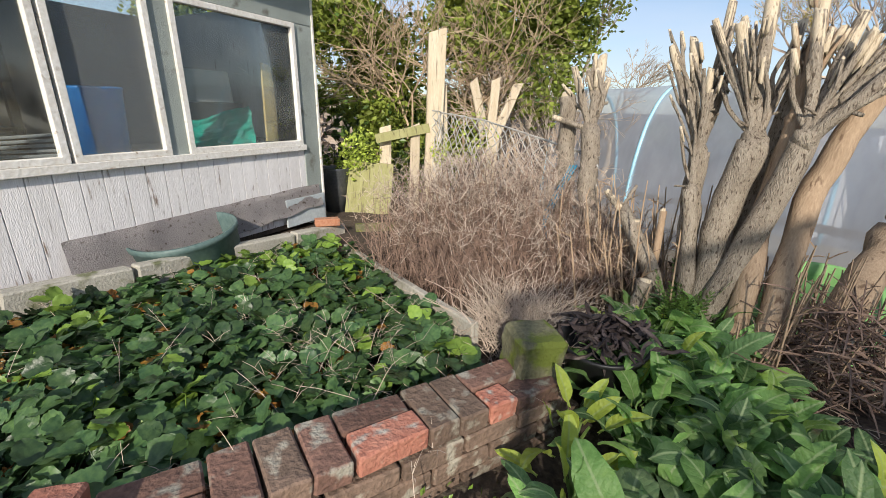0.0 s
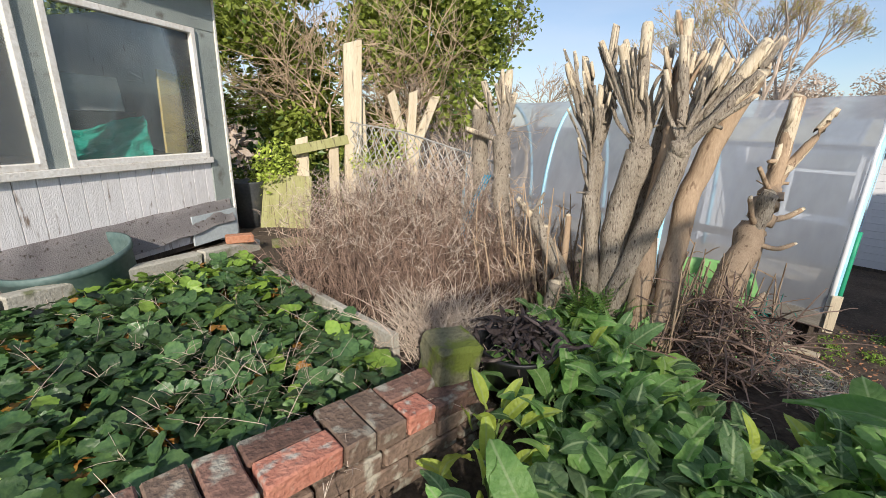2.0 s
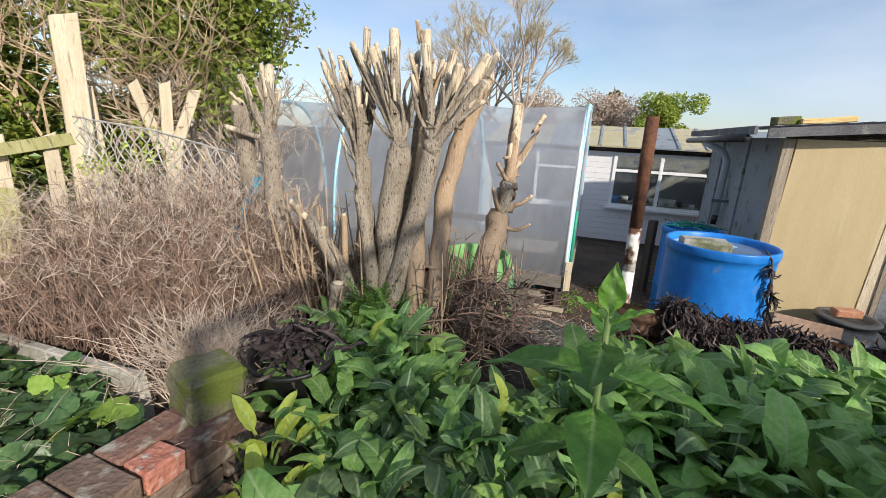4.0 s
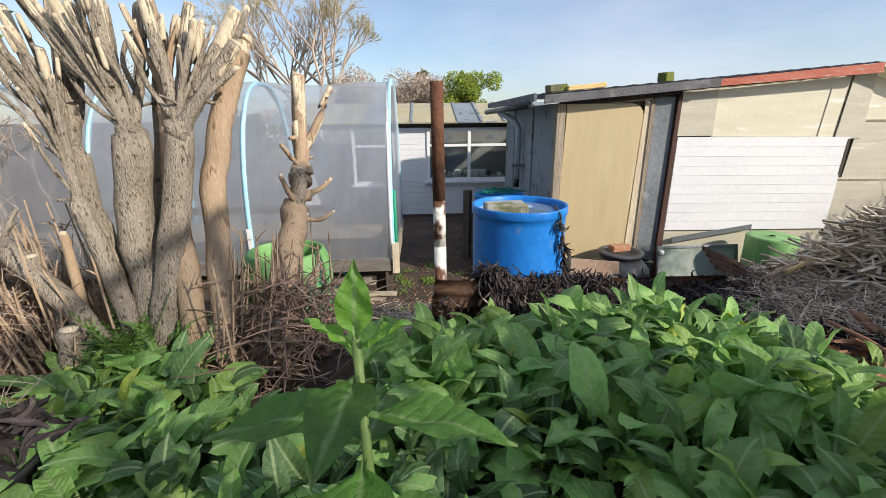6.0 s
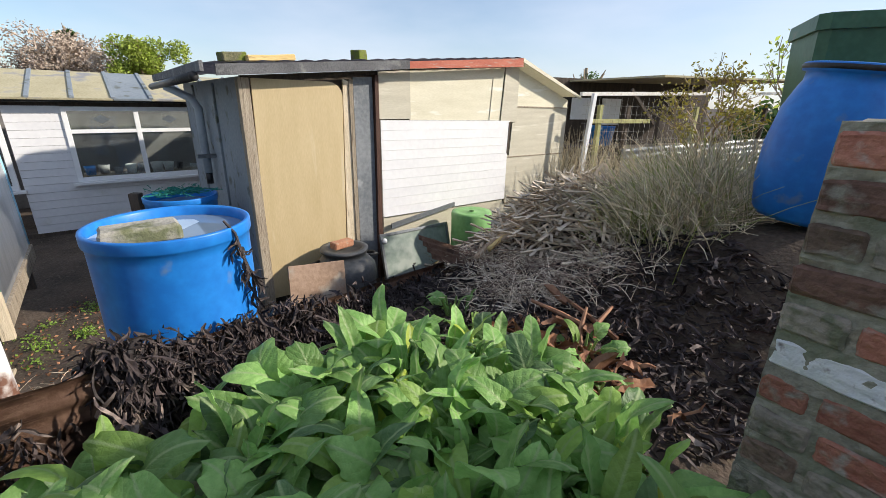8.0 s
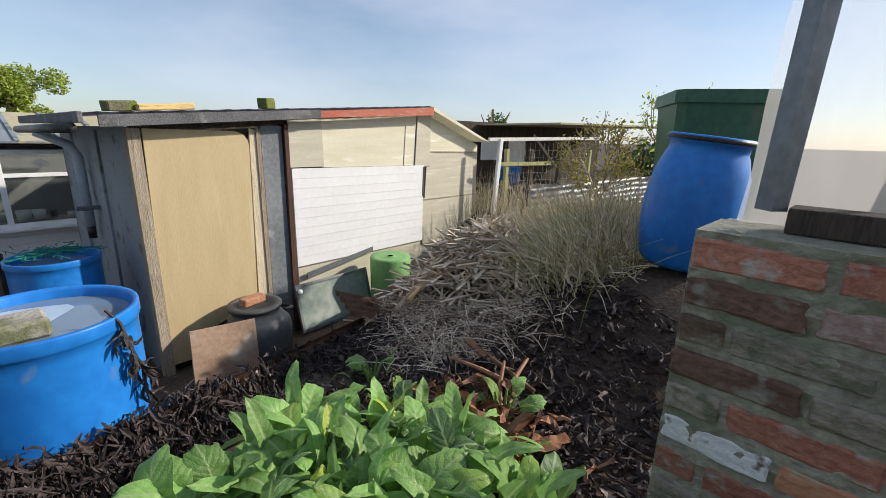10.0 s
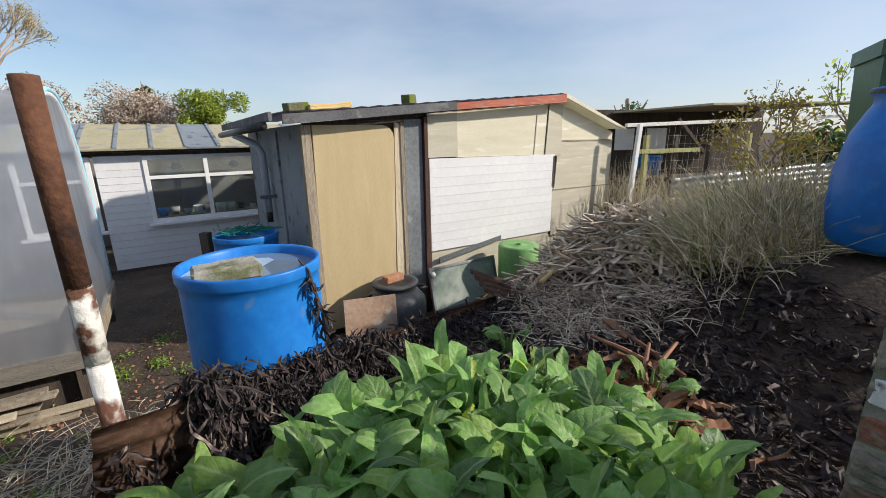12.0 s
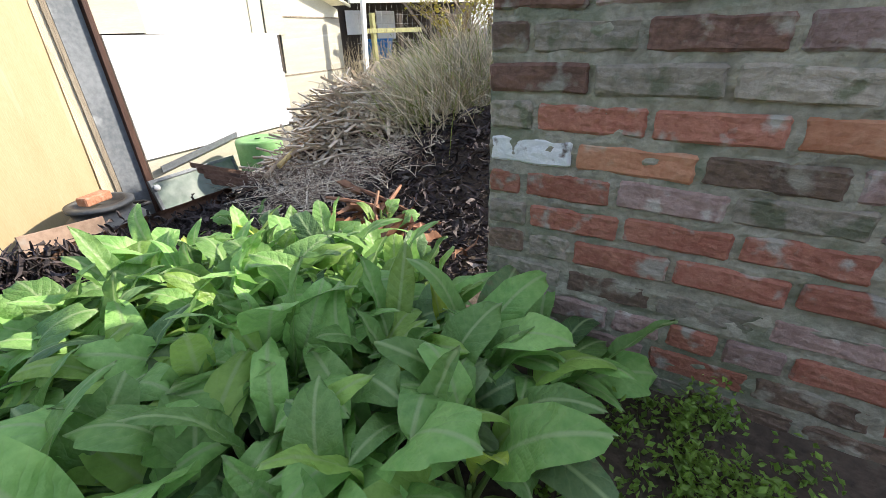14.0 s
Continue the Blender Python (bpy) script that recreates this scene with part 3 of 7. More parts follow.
def kerb():
    k = 0
    e = Vector((0.5, 0.866, 0))
    for i in range(7):
        l = 0.58
        c = Vector((-0.98, 3.87, 0)) - e * (l / 2 + i * 0.6)
        z = 0.20 + 0.075 * (3.87 - c.y) / 0.866 * 0.9
        bm = rough_box(l, 0.10, 0.30, i, 0.008, 0.01)
        ob = part("kerb_block", bm, M_CONC, None, m=Matrix.Translation((c.x - 0.04, c.y + 0.02, z - 0.26)) @ pose(0, 0, 0, 0, 4, 60 + (i % 3 - 1) * 0.8))
        tagged(ob, "stained concrete edging block of the strawberry bed", "edging block", "concrete bed edging")
    # thin concrete strips along the far side of the bed
    a, b = Vector((-0.83, 3.32, 0.21)), Vector((0.16, 1.78, 0.33))
    dirv = (b - a)
    for i in range(3):
        p = a + dirv * ((i + 0.5) / 3)
        tagged(part("edging_strip", rough_box(dirv.length / 3 - 0.012, 0.045, 0.2, 20 + i, 0.005, 0.006), M_CONC, None, m=Matrix.Translation((p.x, p.y, p.z - 0.2)) @ pose(0, 0, 0, 0, -3.6, math.degrees(math.atan2(dirv.y, dirv.x)))), "narrow concrete edging strip of the strawberry bed", "edging strip", "concrete bed edging")
    tagged(part("edging_slab", rough_box(0.55, 0.06, 0.25, 31, 0.006), M_MOSSBLOCK, None, m=pose(-0.62, 4.0, -0.03, 0, 0, 12)), "mossy concrete slab at the bed's far corner", "edging slab")
    tagged(part("loose_brick", rough_box(0.22, 0.10, 0.068, 41, 0.004), M_BRICKORANGE, None, m=pose(-1.10, 3.73, 0.258, 0, 2, 25)), "orange brick lying on the concrete edging", "brick")
    pl = lathe([(0.30, 0.0), (0.335, 0.02), (0.345, 0.30), (0.36, 0.31), (0.36, 0.35), (0.345, 0.35), (0.33, 0.30), (0.31, 0.03)], 36)
    tagged(part("half_tub", pl, M_TUB, None, smooth=True, m=pose(-1.87, 2.93, 0.09, 8, -4, 0)), "dark green plastic tub sunk beside the hut", "tub")


kerb()

LW = Vector((-0.15, 1.04, 0))
LWA = math.degrees(math.atan2(0.55, 0.835))
LWM = Matrix.Translation(LW) @ pose(0, 0, 0, 0, 2.2, LWA)


def low_wall():
    """Low wall of reclaimed bricks, loose-laid on top."""
    wall = thing("low_brick_wall", LWM, "low wall of old mixed bricks round the strawberry bed", "wall", kind="structure")
    top = 0.415
    # (x centre, across, length along, depth across, material, height change)
    rows = []
    x = -1.62
    for k in range(3):
        for y in (-0.054, 0.054):
            rows.append((x + 0.112, y, 0.214, 0.102, M_BRICKDARK if k % 2 else M_BRICK, -0.01))
        x += 0.226
    rows += [(-0.83 + 0.112, -0.054, 0.214, 0.102, M_BRICKDARK, -0.012), (-0.83 + 0.112, 0.054, 0.214, 0.102, M_BRICKDARK, -0.006)]
    rows += [(-0.545, 0, 0.103, 0.214, M_BRICKDARK, 0), (-0.435, 0, 0.103, 0.214, M_BRICKBROWN, 0.0), (-0.325, 0.0, 0.103, 0.214, M_BRICKDARK, 0.0)]
    rows += [(-0.155, 0.056, 0.215, 0.10, M_BRICKDARK, 0.0), (-0.15, -0.052, 0.218, 0.104, M_BRICK, 0.004)]
    rows += [(0.02, 0, 0.104, 0.214, M_BRICKBROWN, 0.0), (0.13, 0, 0.103, 0.214, M_BRICKBROWN, -0.004)]
    rows += [(0.295, 0.054, 0.214, 0.10, M_BRICKDARK, -0.006), (0.25, -0.056, 0.11, 0.10, M_BRICK, -0.012), (0.42, -0.05, 0.20, 0.10, M_BRICKDARK, -0.03), (0.50, 0.054, 0.2, 0.10, M_BRICKDARK, -0.012)]
    for i, (cx, cy, l, w, mt, dz) in enumerate(rows):
        bm = rough_box(l, w, 0.072, i, 0.005, 0.006)
        part("brick", bm, mt, wall, m=pose(cx + 0.095, cy, top - 0.072 + dz, random.uniform(-1.5, 1.5), random.uniform(-1.5, 1.5), random.uniform(-2, 2)))
    for c in range(3):
        z = top - 0.075 * (c + 2) - 0.008
        for i in range(10):
            cx = -1.50 + i * 0.226 + (0.11 if c % 2 else 0)
            part("brick", rough_box(0.214, 0.204, 0.066, 60 + c * 12 + i, 0.005, 0.006), M_BRICKBROWN, wall, m=pose(cx, 0.002 * c, z))
    loose = [(-0.80, -0.05, 0.02, 12, M_BRICK), (-1.16, -0.02, 0.0, -8, M_BRICKORANGE)]
    for i, (cx, cy, dz, a, mt) in enumerate(loose):
        tagged(part("loose_brick", rough_box(0.215, 0.103, 0.07, 90 + i, 0.006), mt, None, m=LWM @ pose(cx, cy, top + dz, 0, 3, 60 + a)), "loose reddish brick lying on the low wall", "brick")
    # mossy block at the far end
    bm = rough_box(0.185, 0.19, 0.185, 77, 0.012, 0.016, 2)
    tagged(part("concrete_block", bm, M_MOSSBLOCK, None, m=pose(0.335, 1.42, 0.325, 2, 3, 14)), "moss-stained concrete block on the end of the low wall", "block")
    rim = lathe([(0.0, 0.02), (0.14, 0.0), (0.165, 0.22), (0.18, 0.235), (0.18, 0.25), (0.17, 0.25), (0.155, 0.22), (0.15, 0.12), (0.0, 0.12)], 32)
    tagged(part("plant_pot", rim, M_BLACKP, None, smooth=True, m=pose(0.68, 1.56, 0.17, 6, -4, 0)), "black plastic plant pot full of dead leaves", "pot")


low_wall()


# ---- shed of patched panels ----
SHED = Matrix(((0.57, 0.822, 0, 5.06), (-0.822, 0.57, 0, 1.38), (0, 0, 1, 0), (0, 0, 0, 1)))


def slab(pts, y0, y1):
    """An upright panel with outline pts in xz, between depths y0 and y1."""
    bm = bmesh.new()
    a = [bm.verts.new((x, y0, z)) for x, z in pts]
    b = [bm.verts.new((x, y1, z)) for x, z in pts]
    bm.faces.new(a)
    bm.faces.new(b[::-1])
    k = len(pts)
    for i in range(k):
        bm.faces.new((a[i], b[i], b[(i + 1) % k], a[(i + 1) % k]))
    bmesh.ops.recalc_face_normals(bm, faces=list(bm.faces))
    return bm


def roof_line(s):
    return 1.44 + 0.265 * (s + 0.1) / 3.27 if s < 3.17 else 1.705 - 0.335 * (s - 3.17) / 1.03


def build_shed():
    shed = thing("patchwork_shed", SHED, "patched shed of cream panels and white cladding with a tin roof", "shed")
    g = -0.78
    part("front_core", slab([(0, g), (4.36, g + 0.4), (4.36, 1.28), (3.17, 1.66), (0, 1.39)], 0.04, 0.09), M_DARKWOOD, shed)
    part("corner_post", slab([(-0.035, g), (0.04, g), (0.04, 1.37), (-0.045, 1.37)], -0.045, 0.05), M_OLDWOOD, shed, "weathered corner post")
    # big yellowed panel with rounded upper corner
    pts = [(0.02, -0.60), (0.80, -0.60), (0.86, 1.25)] + [(0.86 - 0.13 * (1 - math.cos(a)), 1.25 + 0.12 * math.sin(a)) for a in (0.4, 0.8, 1.2, 1.57)] + [(0.06, 1.37)]
    part("door_panel", slab(pts, -0.03, -0.012), M_CREAM, shed, "yellowed fibreglass door panel")
    part("plank", slab([(0.82, -0.62), (0.93, -0.62), (0.93, 1.38), (0.875, 1.40), (0.87, 1.2)], -0.022, 0.0), M_PALEWOOD, shed)
    part("batten", slab([(0.93, g), (0.97, g), (0.97, 1.40), (0.93, 1.40)], -0.035, 0.03), M_OLDWOOD, shed)
    part("slate_sheet", slab([(0.985, g), (1.19, g), (1.19, 1.43), (0.985, 1.42)], -0.012, 0.01), M_SLATEPANEL, shed, "scuffed grey sheet")
    part("brown_post", slab([(1.185, g), (1.235, g), (1.24, 1.45), (1.20, 1.45)], -0.05, 0.03), M_BROWNPOST, shed, "dark brown post")
    part("brown_post", slab([(1.25, g), (1.268, g), (1.262, 1.04), (1.25, 1.04)], -0.03, 0.02), M_DARKWOOD, shed)
    # twin-wall panels over and beside the cladding
    part("panel", slab([(1.255, 1.04), (1.638, 1.04), (1.628, 1.52), (1.255, 1.485)], -0.02, -0.006), M_DULLPANEL, shed, "dull yellowed panel")
    part("panel", slab([(1.634, 1.03), (2.99, 1.012), (3.03, 1.625), (1.626, 1.52)], -0.012, 0.01), M_CREAMPALE, shed, "pale cream ribbed panel")
    part("panel_rib", slab([(2.80, 1.02), (2.81, 1.02), (2.845, 1.50), (2.835, 1.50)], -0.02, -0.0125), M_DULLPANEL, shed)
    part("panel", slab([(2.995, 0.995), (3.29, 0.99), (3.275, 1.655), (3.04, 1.63)], -0.028, -0.014), M_DULLPANEL, shed, "dull grey overlapping panel")
    part("panel", slab([(3.285, 1.185), (4.36, 1.172), (4.36, 1.275), (3.28, 1.625)], -0.010, 0.02), M_CREAMPALE, shed, "pale cream end panel")
    part("panel", slab([(3.20, 0.565), (4.36, 0.53), (4.36, 1.178), (3.24, 1.19)], -0.016, 0.0), M_DULLPANEL, shed, "dull ribbed end panel")
    part("panel", slab([(3.165, -0.065), (4.36, -0.06), (4.36, 0.54), (3.15, 0.575)], -0.020, -0.004), M_DULLPANEL, shed)
    part("panel", slab([(1.27, g), (3.30, g + 0.1), (4.36, -0.5), (4.36, -0.05), (3.14, -0.055), (3.14, 0.06), (1.27, 0.06)], -0.004, 0.03), M_DULLPANEL, shed)
    part("cover_strip", slab([(3.135, 0.60), (3.165, 0.60), (3.175, 0.99), (3.145, 0.99)], -0.034, -0.021), M_DARKWOOD, shed, "dark rotten strip")
    for x0, x1, z in ((3.20, 4.36, 1.18), (3.16, 4.36, 0.55), (3.165, 4.36, -0.062)):
        part("seam_strip", slab([(x0, z - 0.008), (x1, z - 0.018), (x1, z - 0.004), (x0, z + 0.006)], -0.026, -0.0205), M_OLDWOOD, shed)
    # drooping cladding boards
    for i in range(10):
        z0 = 0.02 + i * 0.1012
        cut = 0.0
        part("cladding_board", slab([(1.255, z0), (3.145 - cut, z0 - 0.022), (3.15 + 0.02 * (i > 6), z0 + 0.0775), (1.255, z0 + 0.0995)], -0.030, -0.018), M_UPVC, shed)
    part("cladding_back", slab([(1.262, 0.025), (3.138, 0.005), (3.138, 1.0), (1.262, 1.02)], -0.0165, -0.006), M_UPVC, shed)
    # white lining strips of the gap, side wall, back
    part("side_wall", box(-0.005, 1.35, 0.3, 0.04, 2.6, 2.16, bevel=0), M_GREYPANEL, shed, "grey panelled side wall")
    for y in (0.95, 2.0):
        part("side_batten", box(-0.035, y, 0.3, 0.025, 0.045, 2.1), M_GREYPANEL, shed)
    part("back_wall", box(2.2, 2.65, 0.3, 4.45, 0.04, 2.1, bevel=0), M_DARKWOOD, shed)
    part("end_wall", box(4.35, 1.35, 0.22, 0.04, 2.5, 2.04, bevel=0), M_CREAM, shed)
    # roof in two slopes
    for x0, x1, ov in ((-0.30, 3.18, 0), (3.18, 4.44, 0)):
        bm = bmesh.new()
        rows = [[], []]
        nn = 40
        for j, y in enumerate((-0.16, 2.8)):
            for i in range(nn + 1):
                x = x0 + (x1 - x0) * i / nn
                rows[j].append(bm.verts.new((x, y, roof_line(x) + 0.03 + (0.012 if i % 2 else 0))))
        for i in range(nn):
            bm.faces.new((rows[0][i], rows[0][i + 1], rows[1][i + 1], rows[1][i]))
        bmesh.ops.solidify(bm, geom=list(bm.faces), thickness=0.012)
        part("roof_sheet", bm, M_ROOFTIN if x0 < 0 else M_CREAMPALE, shed, "grey corrugated roof" if x0 < 0 else "pale corrugated roof")
    part("fascia", slab([(-0.22, 1.37), (1.52, 1.515), (1.52, 1.595), (-0.22, 1.45)], -0.185, -0.155), M_FELTBLACK, shed, "felt-wrapped roof edge")
    part("fascia", slab([(1.52, 1.52), (3.18, 1.635), (3.17, 1.73), (1.52, 1.585)], -0.175, -0.15), M_RED, shed, "faded red fascia board")
    part("barge_strip", slab([(3.175, 1.69), (4.44, 1.29), (4.44, 1.325), (3.175, 1.735)], -0.175, -0.15), M_CREAMPALE, shed)
    part("eave_edge", box(-0.315, 1.3, 1.43, 0.03, 2.96, 0.075, bevel=0.006), M_FELTBLACK, shed)
    gut = bmesh.new()
    tube(gut, [(-0.36, -0.1, 1.36), (-0.36, 2.7, 1.33)], [0.036, 0.036], 10)
    part("gutter", gut, M_BLACKP, shed, "black gutter", True)
    pipe = bmesh.new()
    tube(pipe, [(-0.36, 1.55, 1.32), (-0.14, 1.5, 1.2), (-0.10, 1.45, 1.1), (-0.10, 1.45, 0.42)], [0.042] * 4, 12)
    part("downpipe", pipe, M_PIPE, shed, "grey plastic downpipe", True)
    pipe = bmesh.new()
    tube(pipe, [(-0.10, 1.45, 0.43), (-0.10, 1.45, 0.30)], [0.036] * 2, 12)
    part("pipe_end", pipe, M_BLACKP, shed, "", True)
    part("bracket", box(-0.12, 1.3, 0.62, 0.18, 0.05, 0.04), M_GREYMETAL, shed)
    for x, y, a, mt, lab, sz in ((-0.02, 0.12, 12, M_MOSSBLOCK, "mossy block weighting the tin roof", (0.2, 0.12, 0.075)), (0.28, 0.10, 6, M_YELLOWWOOD, "yellow timber offcut weighting the tin roof", (0.42, 0.08, 0.05)), (1.2, 0.25, 30, M_MOSSBLOCK, "grey stone weighting the tin roof", (0.14, 0.11, 0.10))):
        tagged(part("roof_weight", rough_box(*sz, int(x * 10), 0.005), mt, None, m=SHED @ pose(x, y, roof_line(x) + 0.045, 0, -5, a)), lab, "weight")


build_shed()


# ---- blue drums, pole, iron sheet ----
def drum(name, m, r, h, label, lid=False, water=0.75):
    d = thing(name, m, label, "drum")
    prof = [(0, 0.0), (r * 0.93, 0.0), (r * 0.98, 0.02), (r * 0.985, h * 0.3), (r * 0.985, h * 0.325), (r, h * 0.335), (r, h * 0.355), (r * 0.985, h * 0.365), (r * 0.985, h * 0.9), (r * 0.99, h - 0.055), (r * 1.012, h - 0.05), (r * 1.022, h - 0.042), (r * 1.022, h - 0.006), (r * 1.015, h), (r * 0.965, h), (r * 0.945, h - 0.01), (r * 0.935, h - 0.06), (r * 0.93, 0.03), (0, 0.03)]
    part("body", lathe(prof, 56), M_BLUE, d, "", True)
    bm = bmesh.new()
    bmesh.ops.create_circle(bm, cap_ends=True, segments=48, radius=r * 0.934)
    part("water", bm, M_WATER, d, "still rain water", m=pose(0, 0, h * water))
    return d


big = drum("water_drum", pose(2.985, 0.965, -0.17), 0.285, 0.91, "open blue plastic drum brimming with rain water", water=0.955)
hole = bmesh.new()
bmesh.ops.create_circle(hole, cap_ends=True, segments=20, radius=0.019)
part("hole", hole, M_BLACKP, big, "drilled hole", m=pose(-0.05, -0.284, 0.80, 90, 0, -10))
tagged(part("concrete_lump", rough_box(0.25, 0.14, 0.065, 5, 0.008, 0.012, 2), M_CONC, None, m=pose(2.85, 1.0, 0.70, 0, 0, -55)), "mossy concrete slab resting on the drum", "slab")
lid = bmesh.new()
bmesh.ops.create_circle(lid, cap_ends=True, segments=30, radius=0.205)
for v in lid.verts:
    v.co += Vector((v.co.x, v.co.y, 0)).normalized() * 0.03 * noise.noise(v.co * 9)
bmesh.ops.solidify(lid, geom=list(lid.faces), thickness=0.008)
tagged(part("sunken_lid", lid, M_PALELID, None, m=pose(2.95, 1.02, 0.701, 1, -1, 40)), "pale blue plastic disc floating in the drum", "disc")
drum("water_drum", pose(5.2, 2.1, -0.66), 0.29, 1.04, "blue water drum under the downpipe, covered by green net", water=0.93)

pole = thing("metal_pole", pose(2.345, 1.13, -0.25), "leaning steel pole, rusty above and peeling white below", "pole")
M_FLAKE = surf("rust_with_paint_flakes", (0.09, 0.04, 0.025), (0.17, 0.08, 0.045), 0.85, 0, 5, 40, 0.8, spot=(0.68, 0.66, 0.61), spot_at=0.5, spot_scale=13)
for nm, z0, z1, mt, lab in (("lower_pole", 0, 0.86, M_PEELPOLE, "peeling white paint"), ("flaking_band", 0.855, 1.10, M_FLAKE, "rust under flaking white paint"), ("upper_pole", 1.095, 1.66, M_RUST, "rusty bare steel")):
    bm = bmesh.new()
    tube(bm, [(0.012 * z, 0.018 * z, z) for z in (z0, (z0 + z1) / 2, z1)], [0.0315] * 3, 18)
    part(nm, bm, mt, pole, lab, True)

a, b = Vector((2.16, 1.16, 0)), Vector((4.12, -0.2, 0))
ang = math.degrees(math.atan2(b.y - a.y, b.x - a.x))
tagged(part("corrugated_sheet", corrugated((b - a).length, 0.66), M_RUSTSHEET, None, smooth=True, m=Matrix.Translation((a.x, a.y, -0.19)) @ pose(0, 0, 0, 0, 8.5, ang)), "rusty corrugated iron sheet edging the raised bed", "iron sheet")
tagged(part("corrugated_sheet", corrugated(0.75, 0.3), M_RUSTSHEET, None, smooth=True, m=pose(3.98, -0.14, 0.20, -70, 24, -58)), "bent end of rusty corrugated iron on the bank", "iron sheet")


# ---- things in front of the shed ----
def front_things():
    pot = thing("black_keg", SHED @ pose(0.64, -0.34, -0.63) @ Matrix.Diagonal((1.22, 1.22, 0.97, 1)), "squat black plastic fermenting keg with a brick on it", "keg")
    part("body", lathe([(0, 0), (0.2, 0), (0.235, 0.05), (0.245, 0.28), (0.235, 0.36), (0.19, 0.43), (0.165, 0.45), (0.165, 0.50), (0.185, 0.505), (0.185, 0.535), (0.14, 0.54), (0.13, 0.50), (0, 0.5)], 44), M_GREYP, pot, "", True)
    for sgn in (-1, 1):
        bm = bmesh.new()
        tube(bm, [(sgn * 0.19, -0.05, 0.42), (sgn * 0.27, -0.03, 0.41), (sgn * 0.27, 0.03, 0.41), (sgn * 0.19, 0.05, 0.42)], [0.016] * 4, 8)
        part("handle", bm, M_BLACKP, pot, "", True)
    tagged(part("loose_brick", rough_box(0.21, 0.1, 0.065, 7, 0.004), M_BRICKORANGE, None, m=SHED @ pose(0.62, -0.34, -0.108, 0, 0, 12)), "orange brick lying on the black keg", "brick")
    tagged(part("plywood_sheet", box(0, 0, 0.21, 0.5, 0.018, 0.42, bevel=0.003), M_CARDB, None, m=pose(4.62, 0.80, -0.52, -16, 6, -55)), "stained brown board leaning on the keg", "board")
    # old window leaning against the wall
    w = thing("old_window", SHED @ pose(1.60, -0.26, -0.62, -14, 0, 0), "old metal-framed glass panel leaning on the shed", "window")
    fr = bmesh.new()
    for x, z, sx, sz in ((0, 0.02, 0.92, 0.03), (0, 0.49, 0.92, 0.03), (-0.445, 0.255, 0.03, 0.45), (0.445, 0.255, 0.03, 0.45)):
        add_box(fr, x, 0, z, sx, 0.035, sz, bevel=0.003)
    part("window_frame", fr, M_GREYMETAL, w)
    part("pane", box(0, 0, 0.255, 0.87, 0.008, 0.45, bevel=0), M_OLDPANE, w, "grimy greenish pane")
    part("knob", lathe([(0, -0.02), (0.022, -0.015), (0.03, 0), (0.022, 0.015), (0, 0.02)], 16), M_WHITEP, w, "white knob", True, pose(-0.42, -0.03, 0.43, 90))
    part("backing_strip", slab([(1.35, -0.12), (2.25, 0.02), (2.25, 0.07), (1.35, -0.06)], -0.06, -0.045), M_GREYMETAL, None, m=SHED)
    bpy.data.objects["backing_strip"].name = "metal_strip"
    tagged(bpy.data.objects["metal_strip"], "grey metal strip propped along the shed foot", "strip")
    roll = thing("green_roll", SHED @ pose(2.2, -0.42, -0.53), "upright roll of bright green plastic sheet", "roll")
    part("body", lathe([(0.03, 0.0), (0.225, 0), (0.232, 0.02), (0.228, 0.3), (0.232, 0.55), (0.222, 0.57), (0.16, 0.56), (0.05, 0.555), (0.03, 0.57)], 36), M_GREENP, roll, "", True)
    bm = bmesh.new()
    tube(bm, [(0, 0, 0), (0.3, 0.05, 0.03), (0.62, 0.02, 0.02)], [0.035] * 3, 8)
    tagged(part("yellow_hose", bm, M_YELLOWWOOD, None, smooth=True, m=SHED @ pose(1.55, -0.62, -0.42, 0, -10, 0)), "yellow timber rail lying before the shed", "rail")


M_CARDB = surf("stained_plywood", (0.24, 0.16, 0.11), (0.37, 0.26, 0.19), 0.85, 0, 3, 30, 0.3, spot=(0.36, 0.33, 0.28), spot_at=0.64, spot_scale=4)
M_OLDPANE = surf("grimy_pane", (0.20, 0.25, 0.22), (0.30, 0.35, 0.31), 0.12, 0, 2, 20, 0.05, spot=(0.38, 0.42, 0.38), spot_at=0.6, spot_scale=3, spec=0.7)
front_things()


# ---- polytunnel ----
TUN = Matrix(((-0.57, 0.822, 0, 4.02), (0.822, 0.57, 0, 2.83), (0, 0, 1, 0), (0, 0, 0, 1)))


def arch(y, r0=0.95, top=1.66, base=-0.25, n=28, y0=0):
    """Hoop outline across the tunnel: straight legs into a round head."""
    pts = []
    for i in range(n + 1):
        a = math.pi * i / n
        c, s = math.cos(a), math.sin(a)
        q = 2.5
        x = r0 - r0 * (abs(c) ** (2 / q)) * (1 if c > 0 else -1)
        z = base + (top - base) * (s ** (2 / q)) if s > 0 else base
        pts.append((y, x, z))
    return pts


M_GREYRAIL = surf("grey_rail_timber", (0.13, 0.12, 0.105), (0.24, 0.22, 0.19), 0.9, 0, 2, 26, 0.5, (1, 10, 10))


